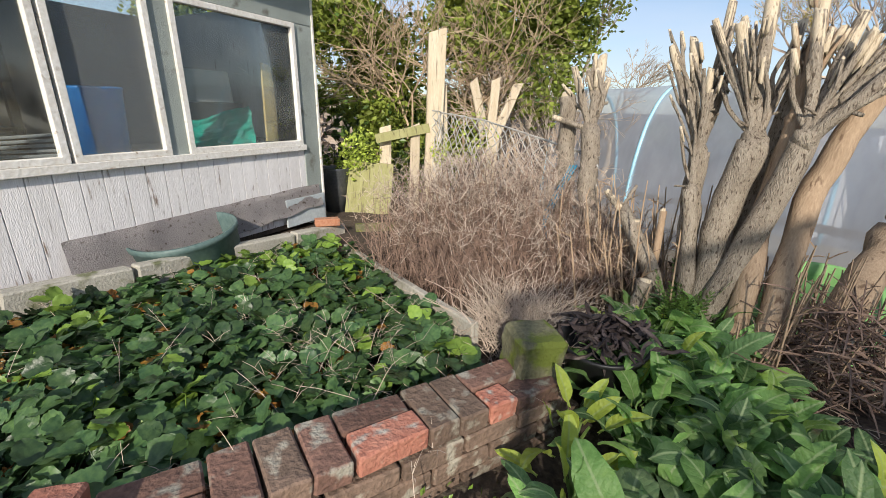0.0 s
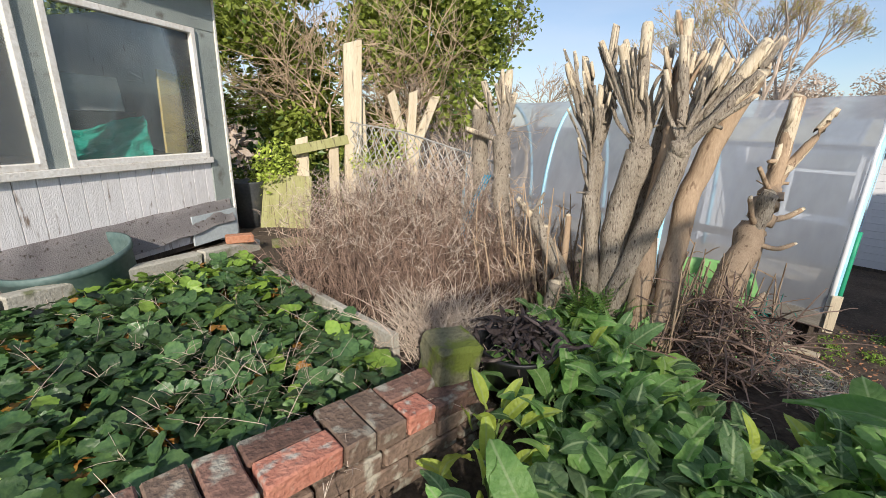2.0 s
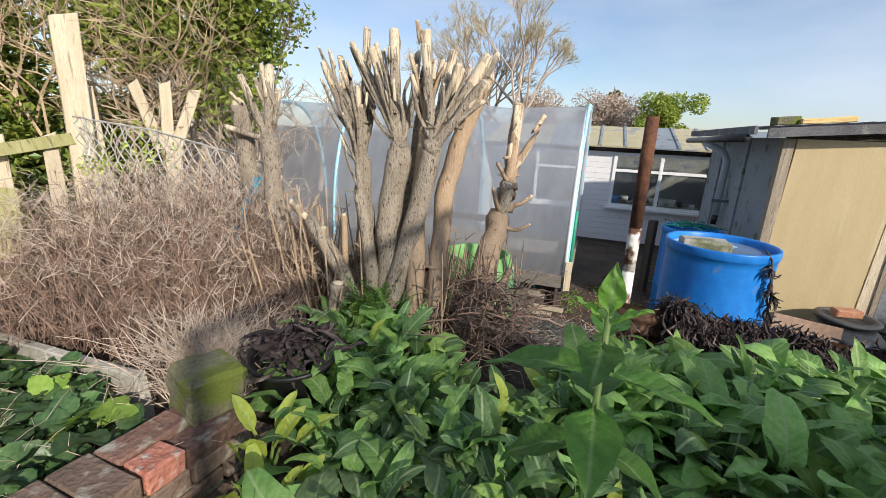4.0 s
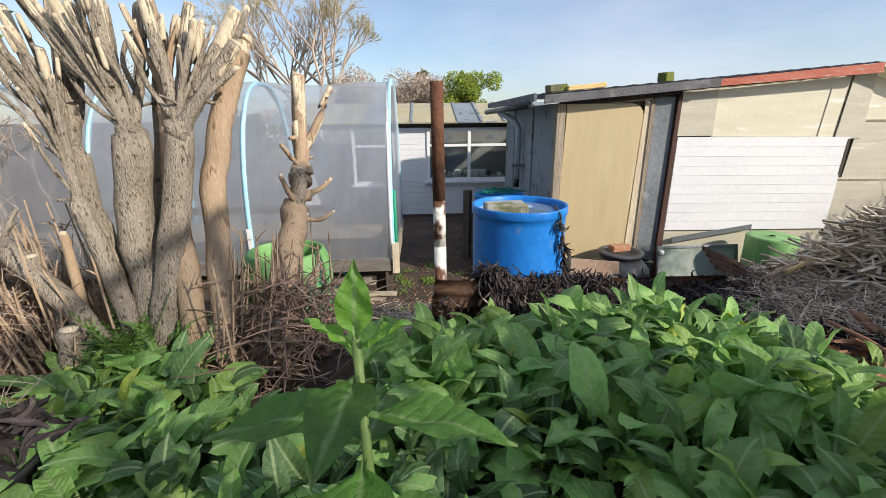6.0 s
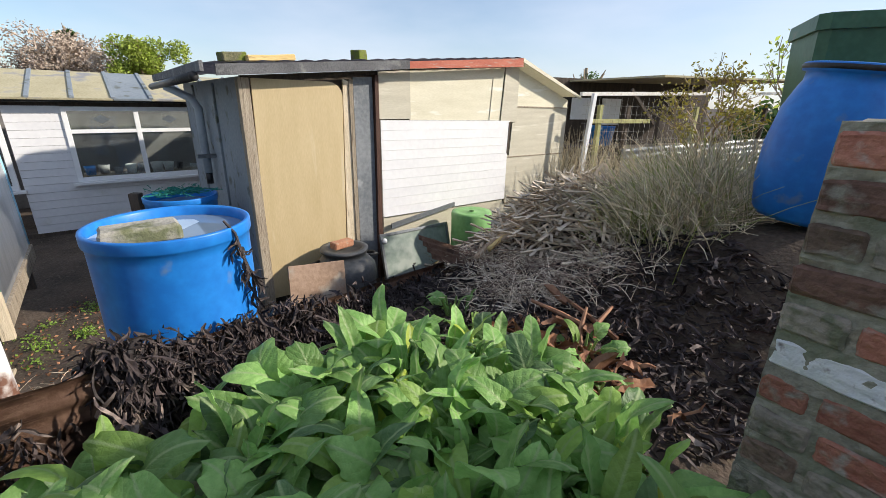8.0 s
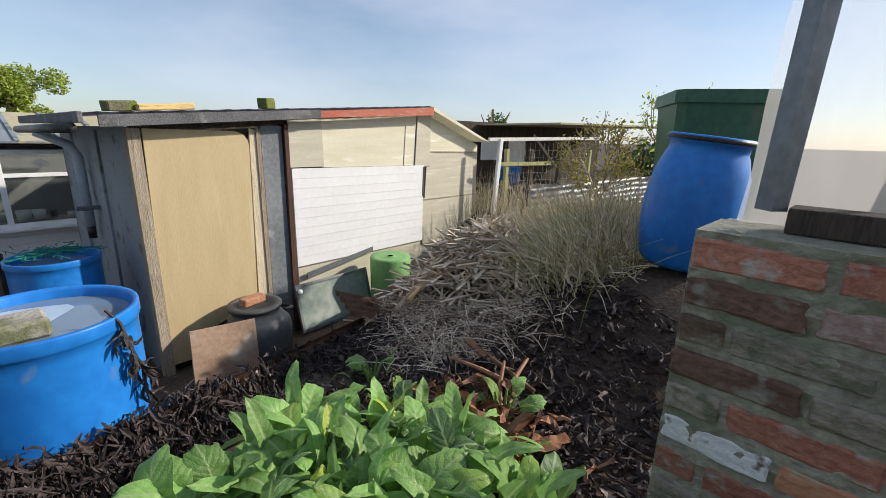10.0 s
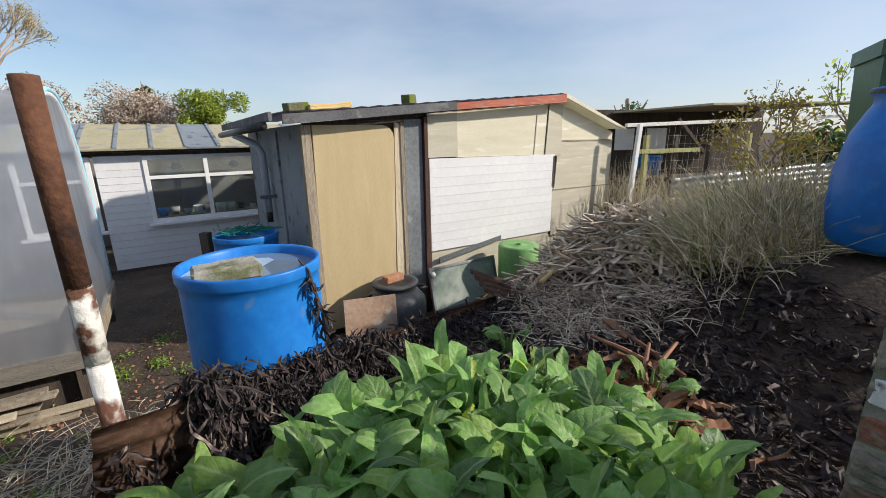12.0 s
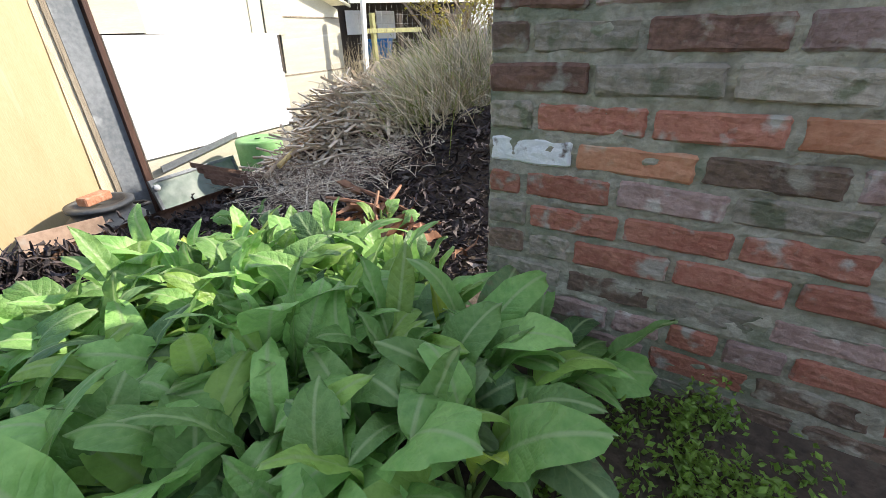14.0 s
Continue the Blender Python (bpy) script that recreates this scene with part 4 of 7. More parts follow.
def build_tunnel():
    t = thing("polytunnel", TUN, "clouded polythene tunnel on pale blue hoops and a timber base", "polytunnel")
    L = 4.5
    bm = bmesh.new()
    rows = []
    for k in range(37):
        y = L * k / 36
        row = []
        for (px, py, pz) in arch(y):
            sag = 0.035 * math.sin(math.pi * ((y / 1.5) % 1)) if pz > 0.2 else 0.02 * math.sin(math.pi * ((y / 1.5) % 1))
            nx = noise.noise(Vector((y * 2.2, py * 1.6, pz * 1.6))) * 0.02
            c = Vector((px, py, pz)) - Vector((px, 0.95, 0.5))
            c.normalize()
            row.append(bm.verts.new(Vector((px, py, pz)) - c * (sag + nx - 0.012)))
        rows.append(row)
    for a, b in zip(rows, rows[1:]):
        for i in range(len(a) - 1):
            bm.faces.new((a[i], a[i + 1], b[i + 1], b[i]))
    part("cover", bm, M_FILM, t, "clouded polythene cover", True)
    for y in (0.0, 1.5, 3.05, 4.5):
        bm = bmesh.new()
        tube(bm, arch(y, 0.94, 1.65), [0.026] * 29, 10)
        part("hoop", bm, M_WHITEP if y == 0 else M_HOOP, t, "white hoop" if y == 0 else "pale blue hoop", True)
    bm = bmesh.new()
    tube(bm, arch(-0.012, 0.97, 1.68), [0.022] * 29, 8)
    part("edge_pipe", bm, M_HOOP, t, "pale blue edge pipe", True)
    bm = bmesh.new()
    tube(bm, [(a, b + 0.05, c) for a, b, c in arch(-0.045, 0.90, 1.6)[:4]], [0.02] * 4, 8)
    part("edge_tape", bm, M_GREENTRIM, t, "green edge tape", True)
    # end wall
    bm = bmesh.new()
    ring = [bm.verts.new((p[0], p[1], p[2])) for p in arch(-0.03, 0.93, 1.63)]
    bm.faces.new(ring)
    part("end_sheet", bm, M_FILM, t)
    part("base_rail", box(2.25, 0.0, -0.30, 4.6, 0.05, 0.14), M_GREYRAIL, t, "grey timber base rail")
    part("base_rail", box(2.25, 1.9, -0.30, 4.6, 0.05, 0.14), M_OLDWOOD, t)
    part("end_rail", box(-0.03, 0.95, -0.30, 0.05, 1.9, 0.14), M_OLDWOOD, t)
    part("corner_block", box(-0.04, -0.02, -0.22, 0.07, 0.06, 0.34), M_PALEWOOD, t)
    for x in (0.05, 1.2, 2.4, 3.6, 4.4):
        part("leg", box(x, 0.03, -0.55, 0.07, 0.07, 0.45), M_DARKWOOD, t)
        part("leg", box(x, 1.9, -0.55, 0.07, 0.07, 0.45), M_DARKWOOD, t)
    part("skirt_board", box(2.25, 0.10, -0.55, 4.4, 0.02, 0.40), M_DARKWOOD, t)
    part("inner_staging", box(2.25, 0.42, -0.02, 4.2, 0.5, 0.04), M_OLDWOOD, t)
    part("inner_staging", box(2.25, 0.45, 0.25, 3.0, 0.05, 0.08), M_DARKWOOD, t)
    part("hoop_label", box(1.50, -0.035, 0.02, 0.045, 0.004, 0.26, bevel=0.001), M_WHITEP, t, "white printed label")


build_tunnel()


# ---- white cabin beyond ----
CAB = Matrix(((0.57, 0.822, 0, 7.6), (-0.822, 0.57, 0, 4.7), (0, 0, 1, 0), (0, 0, 0, 1)))


def build_cabin():
    c = thing("white_cabin", CAB, "low white clad cabin with a plastic window and lichened roof", "cabin")
    def wall(x0, x1, z0, z1):
        n = max(1, int((z1 - z0) / 0.1))
        h = (z1 - z0) / n
        for i in range(n):
            part("cladding_board", slab([(x0, z0 + i * h), (x1, z0 + i * h), (x1, z0 + i * h + h - 0.004), (x0, z0 + i * h + h - 0.004)], -0.012 if i % 1 == 0 else 0, 0.02), M_UPVC, c)
    wall(-0.62, 2.6, -0.62, 0.05)
    wall(-0.62, -0.05, 0.05, 1.08)
    wall(1.62, 2.6, 0.05, 1.08)
    part("wall_core", slab([(-0.62, -0.75), (2.6, -0.75), (2.6, 0.05), (-0.62, 0.05)], 0.02, 0.08), M_DARKWOOD, c)
    part("plinth", slab([(-2.6, -0.80), (2.6, -0.80), (2.6, -0.62), (-2.6, -0.62)], 0.0, 0.09), M_DARKWOOD, c)
    part("head", slab([(-2.6, 1.06), (2.6, 1.06), (2.6, 1.14), (-2.6, 1.14)], -0.01, 0.08), M_DARKWOOD, c)
    for x0, x1, z0, z1 in ((-0.05, 1.62, 0.05, 1.07), (-1.5, -0.66, 0.0, 1.07)):
        tt = 0.06
        mull = [x0 + tt / 2, x1 - tt / 2] + ([x0 + 0.83] if x1 > 0 else [])
        w = frame_ring(x0, x1, z0, z1, tt, -0.04, 0.02)
        wi = part("window", w, M_WHITEP, c, "white plastic window")
        part("transom", box((x0 + x1) / 2, -0.012, z1 - 0.33, x1 - x0 - 0.12, 0.05, 0.05, bevel=0.004), M_WHITEP, wi)
        for x in mull[2:]:
            part("mullion", box(x, -0.012, (z0 + z1) / 2, tt, 0.056, z1 - z0 - 0.12, bevel=0.004), M_WHITEP, wi)
        p = part("pane", box((x0 + x1) / 2, 0.0, (z0 + z1) / 2, x1 - x0 - 0.08, 0.006, z1 - z0 - 0.08, bevel=0), M_CLEAN, wi, "clear pane")
        p.visible_shadow = False
        part("window_sill", box((x0 + x1) / 2, -0.04, z0 - 0.02, x1 - x0 + 0.12, 0.14, 0.035), M_WHITEP, wi)
        for x in mull[:2] if x1 > 0 else ():
            bm = bmesh.new()
            xx = x0 + (0.42 if x == mull[0] else 1.24)
            v = [bm.verts.new(q) for q in ((xx, -0.006, z1 - 0.23), (xx + 0.10, -0.006, z1 - 0.17), (xx, -0.006, z1 - 0.11), (xx - 0.10, -0.006, z1 - 0.17))]
            bm.faces.new(v)
            bmesh.ops.solidify(bm, geom=list(bm.faces), thickness=0.003)
            part("leaded_motif", bm, M_GREYPANEL, wi, "green-grey leaded diamond")
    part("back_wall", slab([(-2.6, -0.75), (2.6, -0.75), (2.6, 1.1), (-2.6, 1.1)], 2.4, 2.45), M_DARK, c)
    part("end_wall", box(2.6, 1.2, 0.2, 0.06, 2.4, 1.9), M_UPVC, c)
    part("end_wall", box(-2.6, 1.2, 0.2, 0.06, 2.4, 1.9), M_UPVC, c)
    part("cabin_floor", box(0, 1.2, -0.72, 5.1, 2.4, 0.06), M_DARKWOOD, c)
    part("gutter", box(0, -0.12, 1.16, 5.5, 0.09, 0.07, bevel=0.02), M_BLACKP, c, "black gutter")
    for i in range(13):
        x = -2.75 + i * 0.44
        part("roof_panel", box(x, 0, 0, 0.435, 1.6, 0.03, Matrix.Translation((0, 0.55, 1.36)) @ Matrix.Rotation(radians(14), 4, "X"), bevel=0.004), M_TILE if i % 4 else M_GREYPANEL, c)
        part("roof_seam", box(x - 0.22, 0, 0.02, 0.05, 1.6, 0.03, Matrix.Translation((0, 0.55, 1.36)) @ Matrix.Rotation(radians(14), 4, "X"), bevel=0.004), M_GREYPANEL, c)
    sh = thing("cabin_bench", CAB @ pose(0.8, 0.5, 0.05), "wooden bench with pots inside the cabin window", "bench")
    part("bench_top", box(0, 0, 0, 1.6, 0.5, 0.04), M_OLDWOOD, sh)
    for x in (-0.75, 0.75):
        part("leg", box(x, 0, -0.36, 0.06, 0.4, 0.7), M_OLDWOOD, sh)
    for i in range(9):
        r = random.uniform(0.05, 0.10)
        mt = random.choice([M_BLUE, M_BLACKP, M_WHITEP, M_BRICKORANGE, M_CARD])
        tagged(part("plant_pot", lathe([(0, 0), (r * 0.75, 0), (r, r * 1.7), (r * 0.9, r * 1.7), (r * 0.7, 0.02), (0, 0.02)], 18), mt, None, smooth=True, m=CAB @ pose(0.1 + i * 0.17, 0.5 + 0.12 * math.sin(i * 2.1), 0.07)), "small plant pot on the cabin bench", "pot", "pots in the cabin window")


build_cabin()

# ---- green compost barrel by the tunnel ----
gb = thing("green_barrel", pose(2.39, 2.46, -0.42) @ Matrix.Diagonal((1.2, 1.2, 1.15, 1)), "ribbed bright green plastic barrel, open at the top", "barrel")
r = 0.26
prof = [(0, 0), (r * 0.85, 0), (r * 0.95, 0.04), (r, 0.18), (r * 0.96, 0.2), (r * 0.96, 0.22), (r, 0.24), (r * 1.02, 0.40), (r * 0.97, 0.42), (r * 0.97, 0.44), (r, 0.46), (r * 0.97, 0.60), (r * 0.85, 0.68), (r * 0.80, 0.69), (r * 0.76, 0.68), (r * 0.80, 0.60), (r * 0.8, 0.1), (0, 0.1)]
part("body", lathe(prof, 48), M_GREENP, gb, "", True)

# ---- brick wall with a plastic-covered frame on it ----
BW = Matrix(((0.871, 0.491, 0, 2.02), (0.491, -0.871, 0, -0.74), (0, 0, 1, 0), (0, 0, 0, 1)))
BWR = Matrix.Translation((2.02, -0.74, 0)) @ pose(0, 0, 0, 0, 0, math.degrees(math.atan2(-0.491, -0.871)))
# run past the seen corner is added out of view to shade the near bed
LEN = 2.4


M_BRICKLILAC = surf("lilac_brown_brick", (0.22, 0.145, 0.125), (0.36, 0.26, 0.235), 0.93, 0, 9, 60, 1.0, spot=(0.44, 0.40, 0.36), spot_at=0.58, spot_scale=16, rand=0.2)
BRICK_KINDS = {"R": M_BRICK, "O": M_BRICKORANGE, "G": M_BRICKGREY, "D": M_BRICKDARK, "B": M_BRICKBROWN, "W": M_BRICKWHITE, "L": M_BRICKLILAC}
# courses from the foot up: bricks at the seen corner as (length in cm and kind), then the run goes on
COURSES = {3: "11B 25L 13L 12R 13L 22R", 4: "23G 22B 23G 23L 22R", 5: "12B 12G 23R 23R 23R 23R", 6: "12G 23R 23R 23R 23R", 7: "10R 22R 23L 23G 23L", 8: "22W 26O 24B 23L 23R", 9: "12G 25R 24R 23O 23R", 10: "24D 25G 23G 23D 23G", 11: "10B 23G 24D 23L 23G", 12: "22D 23L 23R 23G", 13: "23R 23R 23R 23D"}


def build_brick_wall():
    """Wall along local x from the corner; local -y is the seen face after the turn."""
    w = thing("brick_wall", BWR, "old mossy red brick wall with deep raked joints", "wall", kind="structure")
    base, course, n = 0.02, 0.0835, 14
    top = base + n * course
    core = bmesh.new()
    nx, nz = 150, 76
    rows = []
    for j in range(nz + 1):
        z = -0.02 + (top + 0.02) * j / nz
        rows.append([core.verts.new((0.006 + LEN * i / nx, 0.0235 + 0.010 * noise.noise(Vector((i * 0.35, j * 0.5, 2))) + 0.012 * max(0, noise.noise(Vector((i * 0.12, j * 0.3, 8))) - 0.25) * 2, z)) for i in range(nx + 1)])
    for a, b in zip(rows, rows[1:]):
        for i in range(nx):
            core.faces.new((a[i], a[i + 1], b[i + 1], b[i]))
    edge = bmesh.ops.extrude_edge_only(core, edges=[e for e in core.edges if e.is_boundary])
    for v in edge["geom"]:
        if isinstance(v, bmesh.types.BMVert):
            v.co.y = 0.225
    part("mortar", core, M_MORTAR, w, "lichened mortar")
    rnd = random.Random(4)
    cache = {}
    for c in range(n):
        zc = base + c * course
        row = [(int(q[:-1]) / 100, q[-1]) for q in COURSES.get(c, "").split()]
        x = 0.0 if row or c % 2 == 0 else -0.11
        while x < LEN:
            l, kind = row.pop(0) if row else (0.23, rnd.choice("GDLG" if c > 9 else ("GBLR" if c < 5 else "RRRLO")))
            if x < 0:
                l, x = 0.115, 0.0
            l = min(l, LEN - x)
            if l < 0.05:
                break
            v = rnd.randrange(4)
            key = (round(l, 2), v, kind)
            if key not in cache:
                bm = rough_box(l - 0.016, 0.11, course - 0.021, v + int(l * 100), 0.0055 if kind in "GDB" else 0.004, 0.006, 4)
                me = bpy.data.meshes.new("brick")
                bm.to_mesh(me)
                bm.free()
                me.materials.append(BRICK_KINDS[kind])
                cache[key] = me
            ob = new("brick", cache[key])
            ob.parent = w
            sunk = 0.007 if c == 4 else (0.004 if c < 3 else 0)
            ob.matrix_basis = pose(x + l / 2, 0.055 + 0.015 + sunk + rnd.uniform(-0.003, 0.004), zc + 0.004 + 0.02 * min(x, 0.8) * (c in (5, 6, 7)), rnd.uniform(-0.8, 0.8), rnd.uniform(-0.6, 0.6), rnd.uniform(-0.6, 0.6))
            x += l
        ob = new("brick", cache[key])
        ob.parent = w
        ob.matrix_basis = pose(0.05, 0.17, zc + 0.004, 0, 0, 90)
    cap = rough_box(LEN - 0.02, 0.19, 0.016, 9, 0.006, 0.004, 3)
    part("coping", cap, M_MORTAR, w, "crumbling mortar cap", m=pose(LEN / 2 + 0.01, 0.125, top - 0.012))
    return top + 0.006


WALL_TOP = build_brick_wall()


def lean_to():
    t = thing("plastic_lean_to", BWR @ pose(0, 0, WALL_TOP), "grey timber frame covered in torn clear plastic on the brick wall", "lean-to")
    part("bottom_plate", box(1.27, 0.13, 0.025, 2.26, 0.08, 0.05), M_DARKWOOD, t)
    bm = bmesh.new()
    tube(bm, [(0.11, 0.11, 0.04), (0.135, 0.11, 1.3)], [0.027, 0.027], 4)
    part("post", bm, M_GREYMETAL, t, "dark weathered post")
    for x in (0.9, 1.65, 2.35):
        part("post", box(x, 0.13, 0.66, 0.06, 0.06, 1.2), M_DARKWOOD, t)
    part("top_plate", box(1.25, 0.13, 1.28, 2.3, 0.05, 0.05), M_DARKWOOD, t)
    bm = bmesh.new()
    rows = []
    for i in range(31):
        x = 0.09 + i * 0.076
        rows.append([bm.verts.new((x - (0.05 if i == 0 else 0) * (1 - k / 10) + 0.02 * noise.noise(Vector((i * .6, k * .5, 4))), 0.20 + 0.03 * noise.noise(Vector((i * 0.5, k * 0.4, 0))), -0.01 + 1.28 * k / 10)) for k in range(11)])
    for a, b in zip(rows, rows[1:]):
        for k in range(10):
            bm.faces.new((a[k], b[k], b[k + 1], a[k + 1]))
    part("plastic_sheet", bm, M_FILM2, t, "torn clear polythene", True)
    for j in range(3):
        bm = bmesh.new()
        r0 = 0.22 + 0.1 * j
        tube(bm, [(0.55 + 0.25 * j - r0 * math.cos(a), 0.30, 0.05 + r0 * 1.5 * math.sin(a)) for a in np.linspace(0, math.pi, 18)], [0.012] * 18, 6)
        part("hoop_pipe", bm, M_GREYP, t, "grey plastic hoop", True)


lean_to()


# ---- barrels and bin behind the wall ----
bb = thing("blue_barrel", pose(3.36, -2.05, 0.66, 4, -5, 0), "tall blue open-top barrel with a black stained rim", "barrel")
r = 0.25
prof = [(0, 0), (r * 0.72, 0), (r * 0.82, 0.03), (r * 0.97, 0.18), (r * 1.04, 0.36), (r * 0.98, 0.54), (r * 0.84, 0.65), (r * 0.80, 0.67), (r * 0.80, 0.71), (r * 0.88, 0.715), (r * 0.88, 0.75), (r * 0.80, 0.755), (r * 0.76, 0.75), (r * 0.76, 0.68), (r * 0.9, 0.5), (r * 0.7, 0.05), (0, 0.05)]
part("body", lathe(prof, 52), M_BLUE, bb, "", True)
part("rim_band", lathe([(r * 0.885, 0.722), (r * 0.905, 0.727), (r * 0.905, 0.74), (r * 0.885, 0.745)], 52), M_BLACKP, bb, "", True)

wb = thing("wheeled_bin", pose(3.80, -2.62, 0.70, 0, 0, -28), "dark green wheeled bin without a lid", "bin")
bm = bmesh.new()
prof2 = []
for z, sx, sy in ((0, 0.23, 0.26), (0.92, 0.28, 0.31), (0.92, 0.30, 0.33), (1.0, 0.30, 0.33), (1.0, 0.265, 0.295), (0.1, 0.22, 0.24)):
    prof2.append([bm.verts.new((x * sx, y * sy, z)) for x, y in ((-1, -0.85), (-0.85, -1), (0.85, -1), (1, -0.85), (1, 0.85), (0.85, 1), (-0.85, 1), (-1, 0.85))])
for a2, b2 in zip(prof2, prof2[1:]):
    for k in range(8):
        bm.faces.new((a2[k], a2[(k + 1) % 8], b2[(k + 1) % 8], b2[k]))
bm.faces.new(prof2[0][::-1])
bm.faces.new(prof2[-1])
part("body", bm, M_DKGREENP, wb)
for sgn in (-1, 1):
    part("wheel", lathe([(0.02, -0.025), (0.1, -0.025), (0.1, 0.025), (0.02, 0.025)], 24), M_BLACKP, wb, m=pose(0.22 * sgn, 0.2, 0.1, 0, 90, 0))
    part("lug", box(0.12 * sgn, -0.335, 0.9, 0.05, 0.03, 0.12), M_DKGREENP, wb)


# ---- wire pen to the side of the shed ----
def build_pen():
    p = thing("animal_pen", pose(7.35, -2.35, 0, 0, 0, math.degrees(math.atan2(-0.93, 0.36))), "rickety timber and wire pen with tin sheets along its foot", "pen")
    L = 5.6
    g = -0.25
    part("white_post", box(0.02, -0.1, 0.55, 0.06, 0.05, 1.65, Matrix.Rotation(radians(4), 4, "Y")), M_WHITEP, p, "white plastic post")
    for i, x in enumerate((0.35, 0.95, 1.6, 2.5, 3.4, 4.4, 5.5)):
        part("post", box(x, 0.05 * (i % 2), 0.5 + g / 2, 0.06, 0.06, 1.7), M_DARKWOOD if i % 3 else M_LICHENWOOD, p)
    part("rail", box(L / 2, 0, 1.36, L, 0.05, 0.05, Matrix.Rotation(radians(-1.5), 4, "Y")), M_FRAME, p, "pale top rail")
    part("rail", box(0.75, -0.03, 1.0, 1.2, 0.03, 0.06), M_LICHENWOOD, p, "lichen-yellow rail")
    part("rail", box(0.75, -0.03, 0.15, 1.2, 0.03, 0.06), M_LICHENWOOD, p)
    part("rail", box(3.2, 0, 0.62, 4.6, 0.04, 0.06), M_OLDWOOD, p)
    part("brace", box(1.2, 0, 1.2, 0.75, 0.03, 0.05, Matrix.Translation((1.2, 0, 1.2)) @ Matrix.Rotation(radians(40), 4, "Y") @ Matrix.Translation((-1.2, 0, -1.2))), M_DARKWOOD, p)
    for i in range(4):
        part("tin_sheet", corrugated(1.2, 0.62, 0.1, 0.02), M_TIN, p, "bent galvanised sheet", True, pose(0.85 + i * 1.1, -0.06 - 0.015 * (i % 2), -0.02 + 0.03 * i, 0, -2, 0))
    part("back_wall", box(L / 2, 2.0, 0.7, L, 0.05, 2.0), M_DARKWOOD, p, "dark timber back of the pen")
    part("roof", box(L * 0.62, 1.0, 1.62, L * 0.72, 2.2, 0.03, Matrix.Rotation(radians(-1), 4, "Y")), M_TILE, p, "lichened corrugated roof")
    part("shelf", box(1.2, 0.9, 0.55, 1.6, 0.5, 0.04), M_DARKWOOD, p)
    part("pale_panel", box(1.7, 1.9, 1.15, 0.45, 0.02, 0.4), M_WHITEP, p, "pale window panel")
    part("pale_panel", box(2.5, 1.9, 1.1, 0.5, 0.02, 0.5), M_WHITEP, p)
    part("front_board", box(0.55, -0.02, -0.05, 0.5, 0.03, 0.35), M_LICHENWOOD, p, "mossy yellow board")
    # wire
    bm = bmesh.new()
    for i in range(22):
        x = 0.1 + i * 0.11
        tube(bm, [(x, 0.02, 0.2), (x + 0.02, 0.02, 1.33)], [0.0018] * 2, 3, False)
    for k in range(9):
        tube(bm, [(0.05, 0.02, 0.25 + k * 0.12), (2.5, 0.02, 0.25 + k * 0.12)], [0.0018] * 2, 3, False)
    part("wire_mesh", bm, M_WIRE, p)
    for x, y, mt, lab in ((0.02, -0.35, M_GREYP, "dark grey bucket beside the pen"), (0.30, -0.30, M_GREYMETAL, "dull metal bucket beside the pen")):
        m = p.matrix_basis @ pose(x, y, -0.06)
        b = part("bucket", lathe([(0, 0), (0.11, 0), (0.15, 0.3), (0.16, 0.31), (0.14, 0.3), (0.1, 0.02), (0, 0.02)], 24), mt, None, smooth=True, m=m)
        tagged(b, lab, "bucket")
    b = part("blue_tub", lathe([(0, 0), (0.2, 0), (0.24, 0.3), (0.25, 0.31), (0.22, 0.3), (0.18, 0.02), (0, 0.02)], 24), M_BLUE, None, smooth=True, m=p.matrix_basis @ pose(1.3, 0.9, 0.57))
    tagged(b, "blue tub on the pen's shelf", "tub")


build_pen()


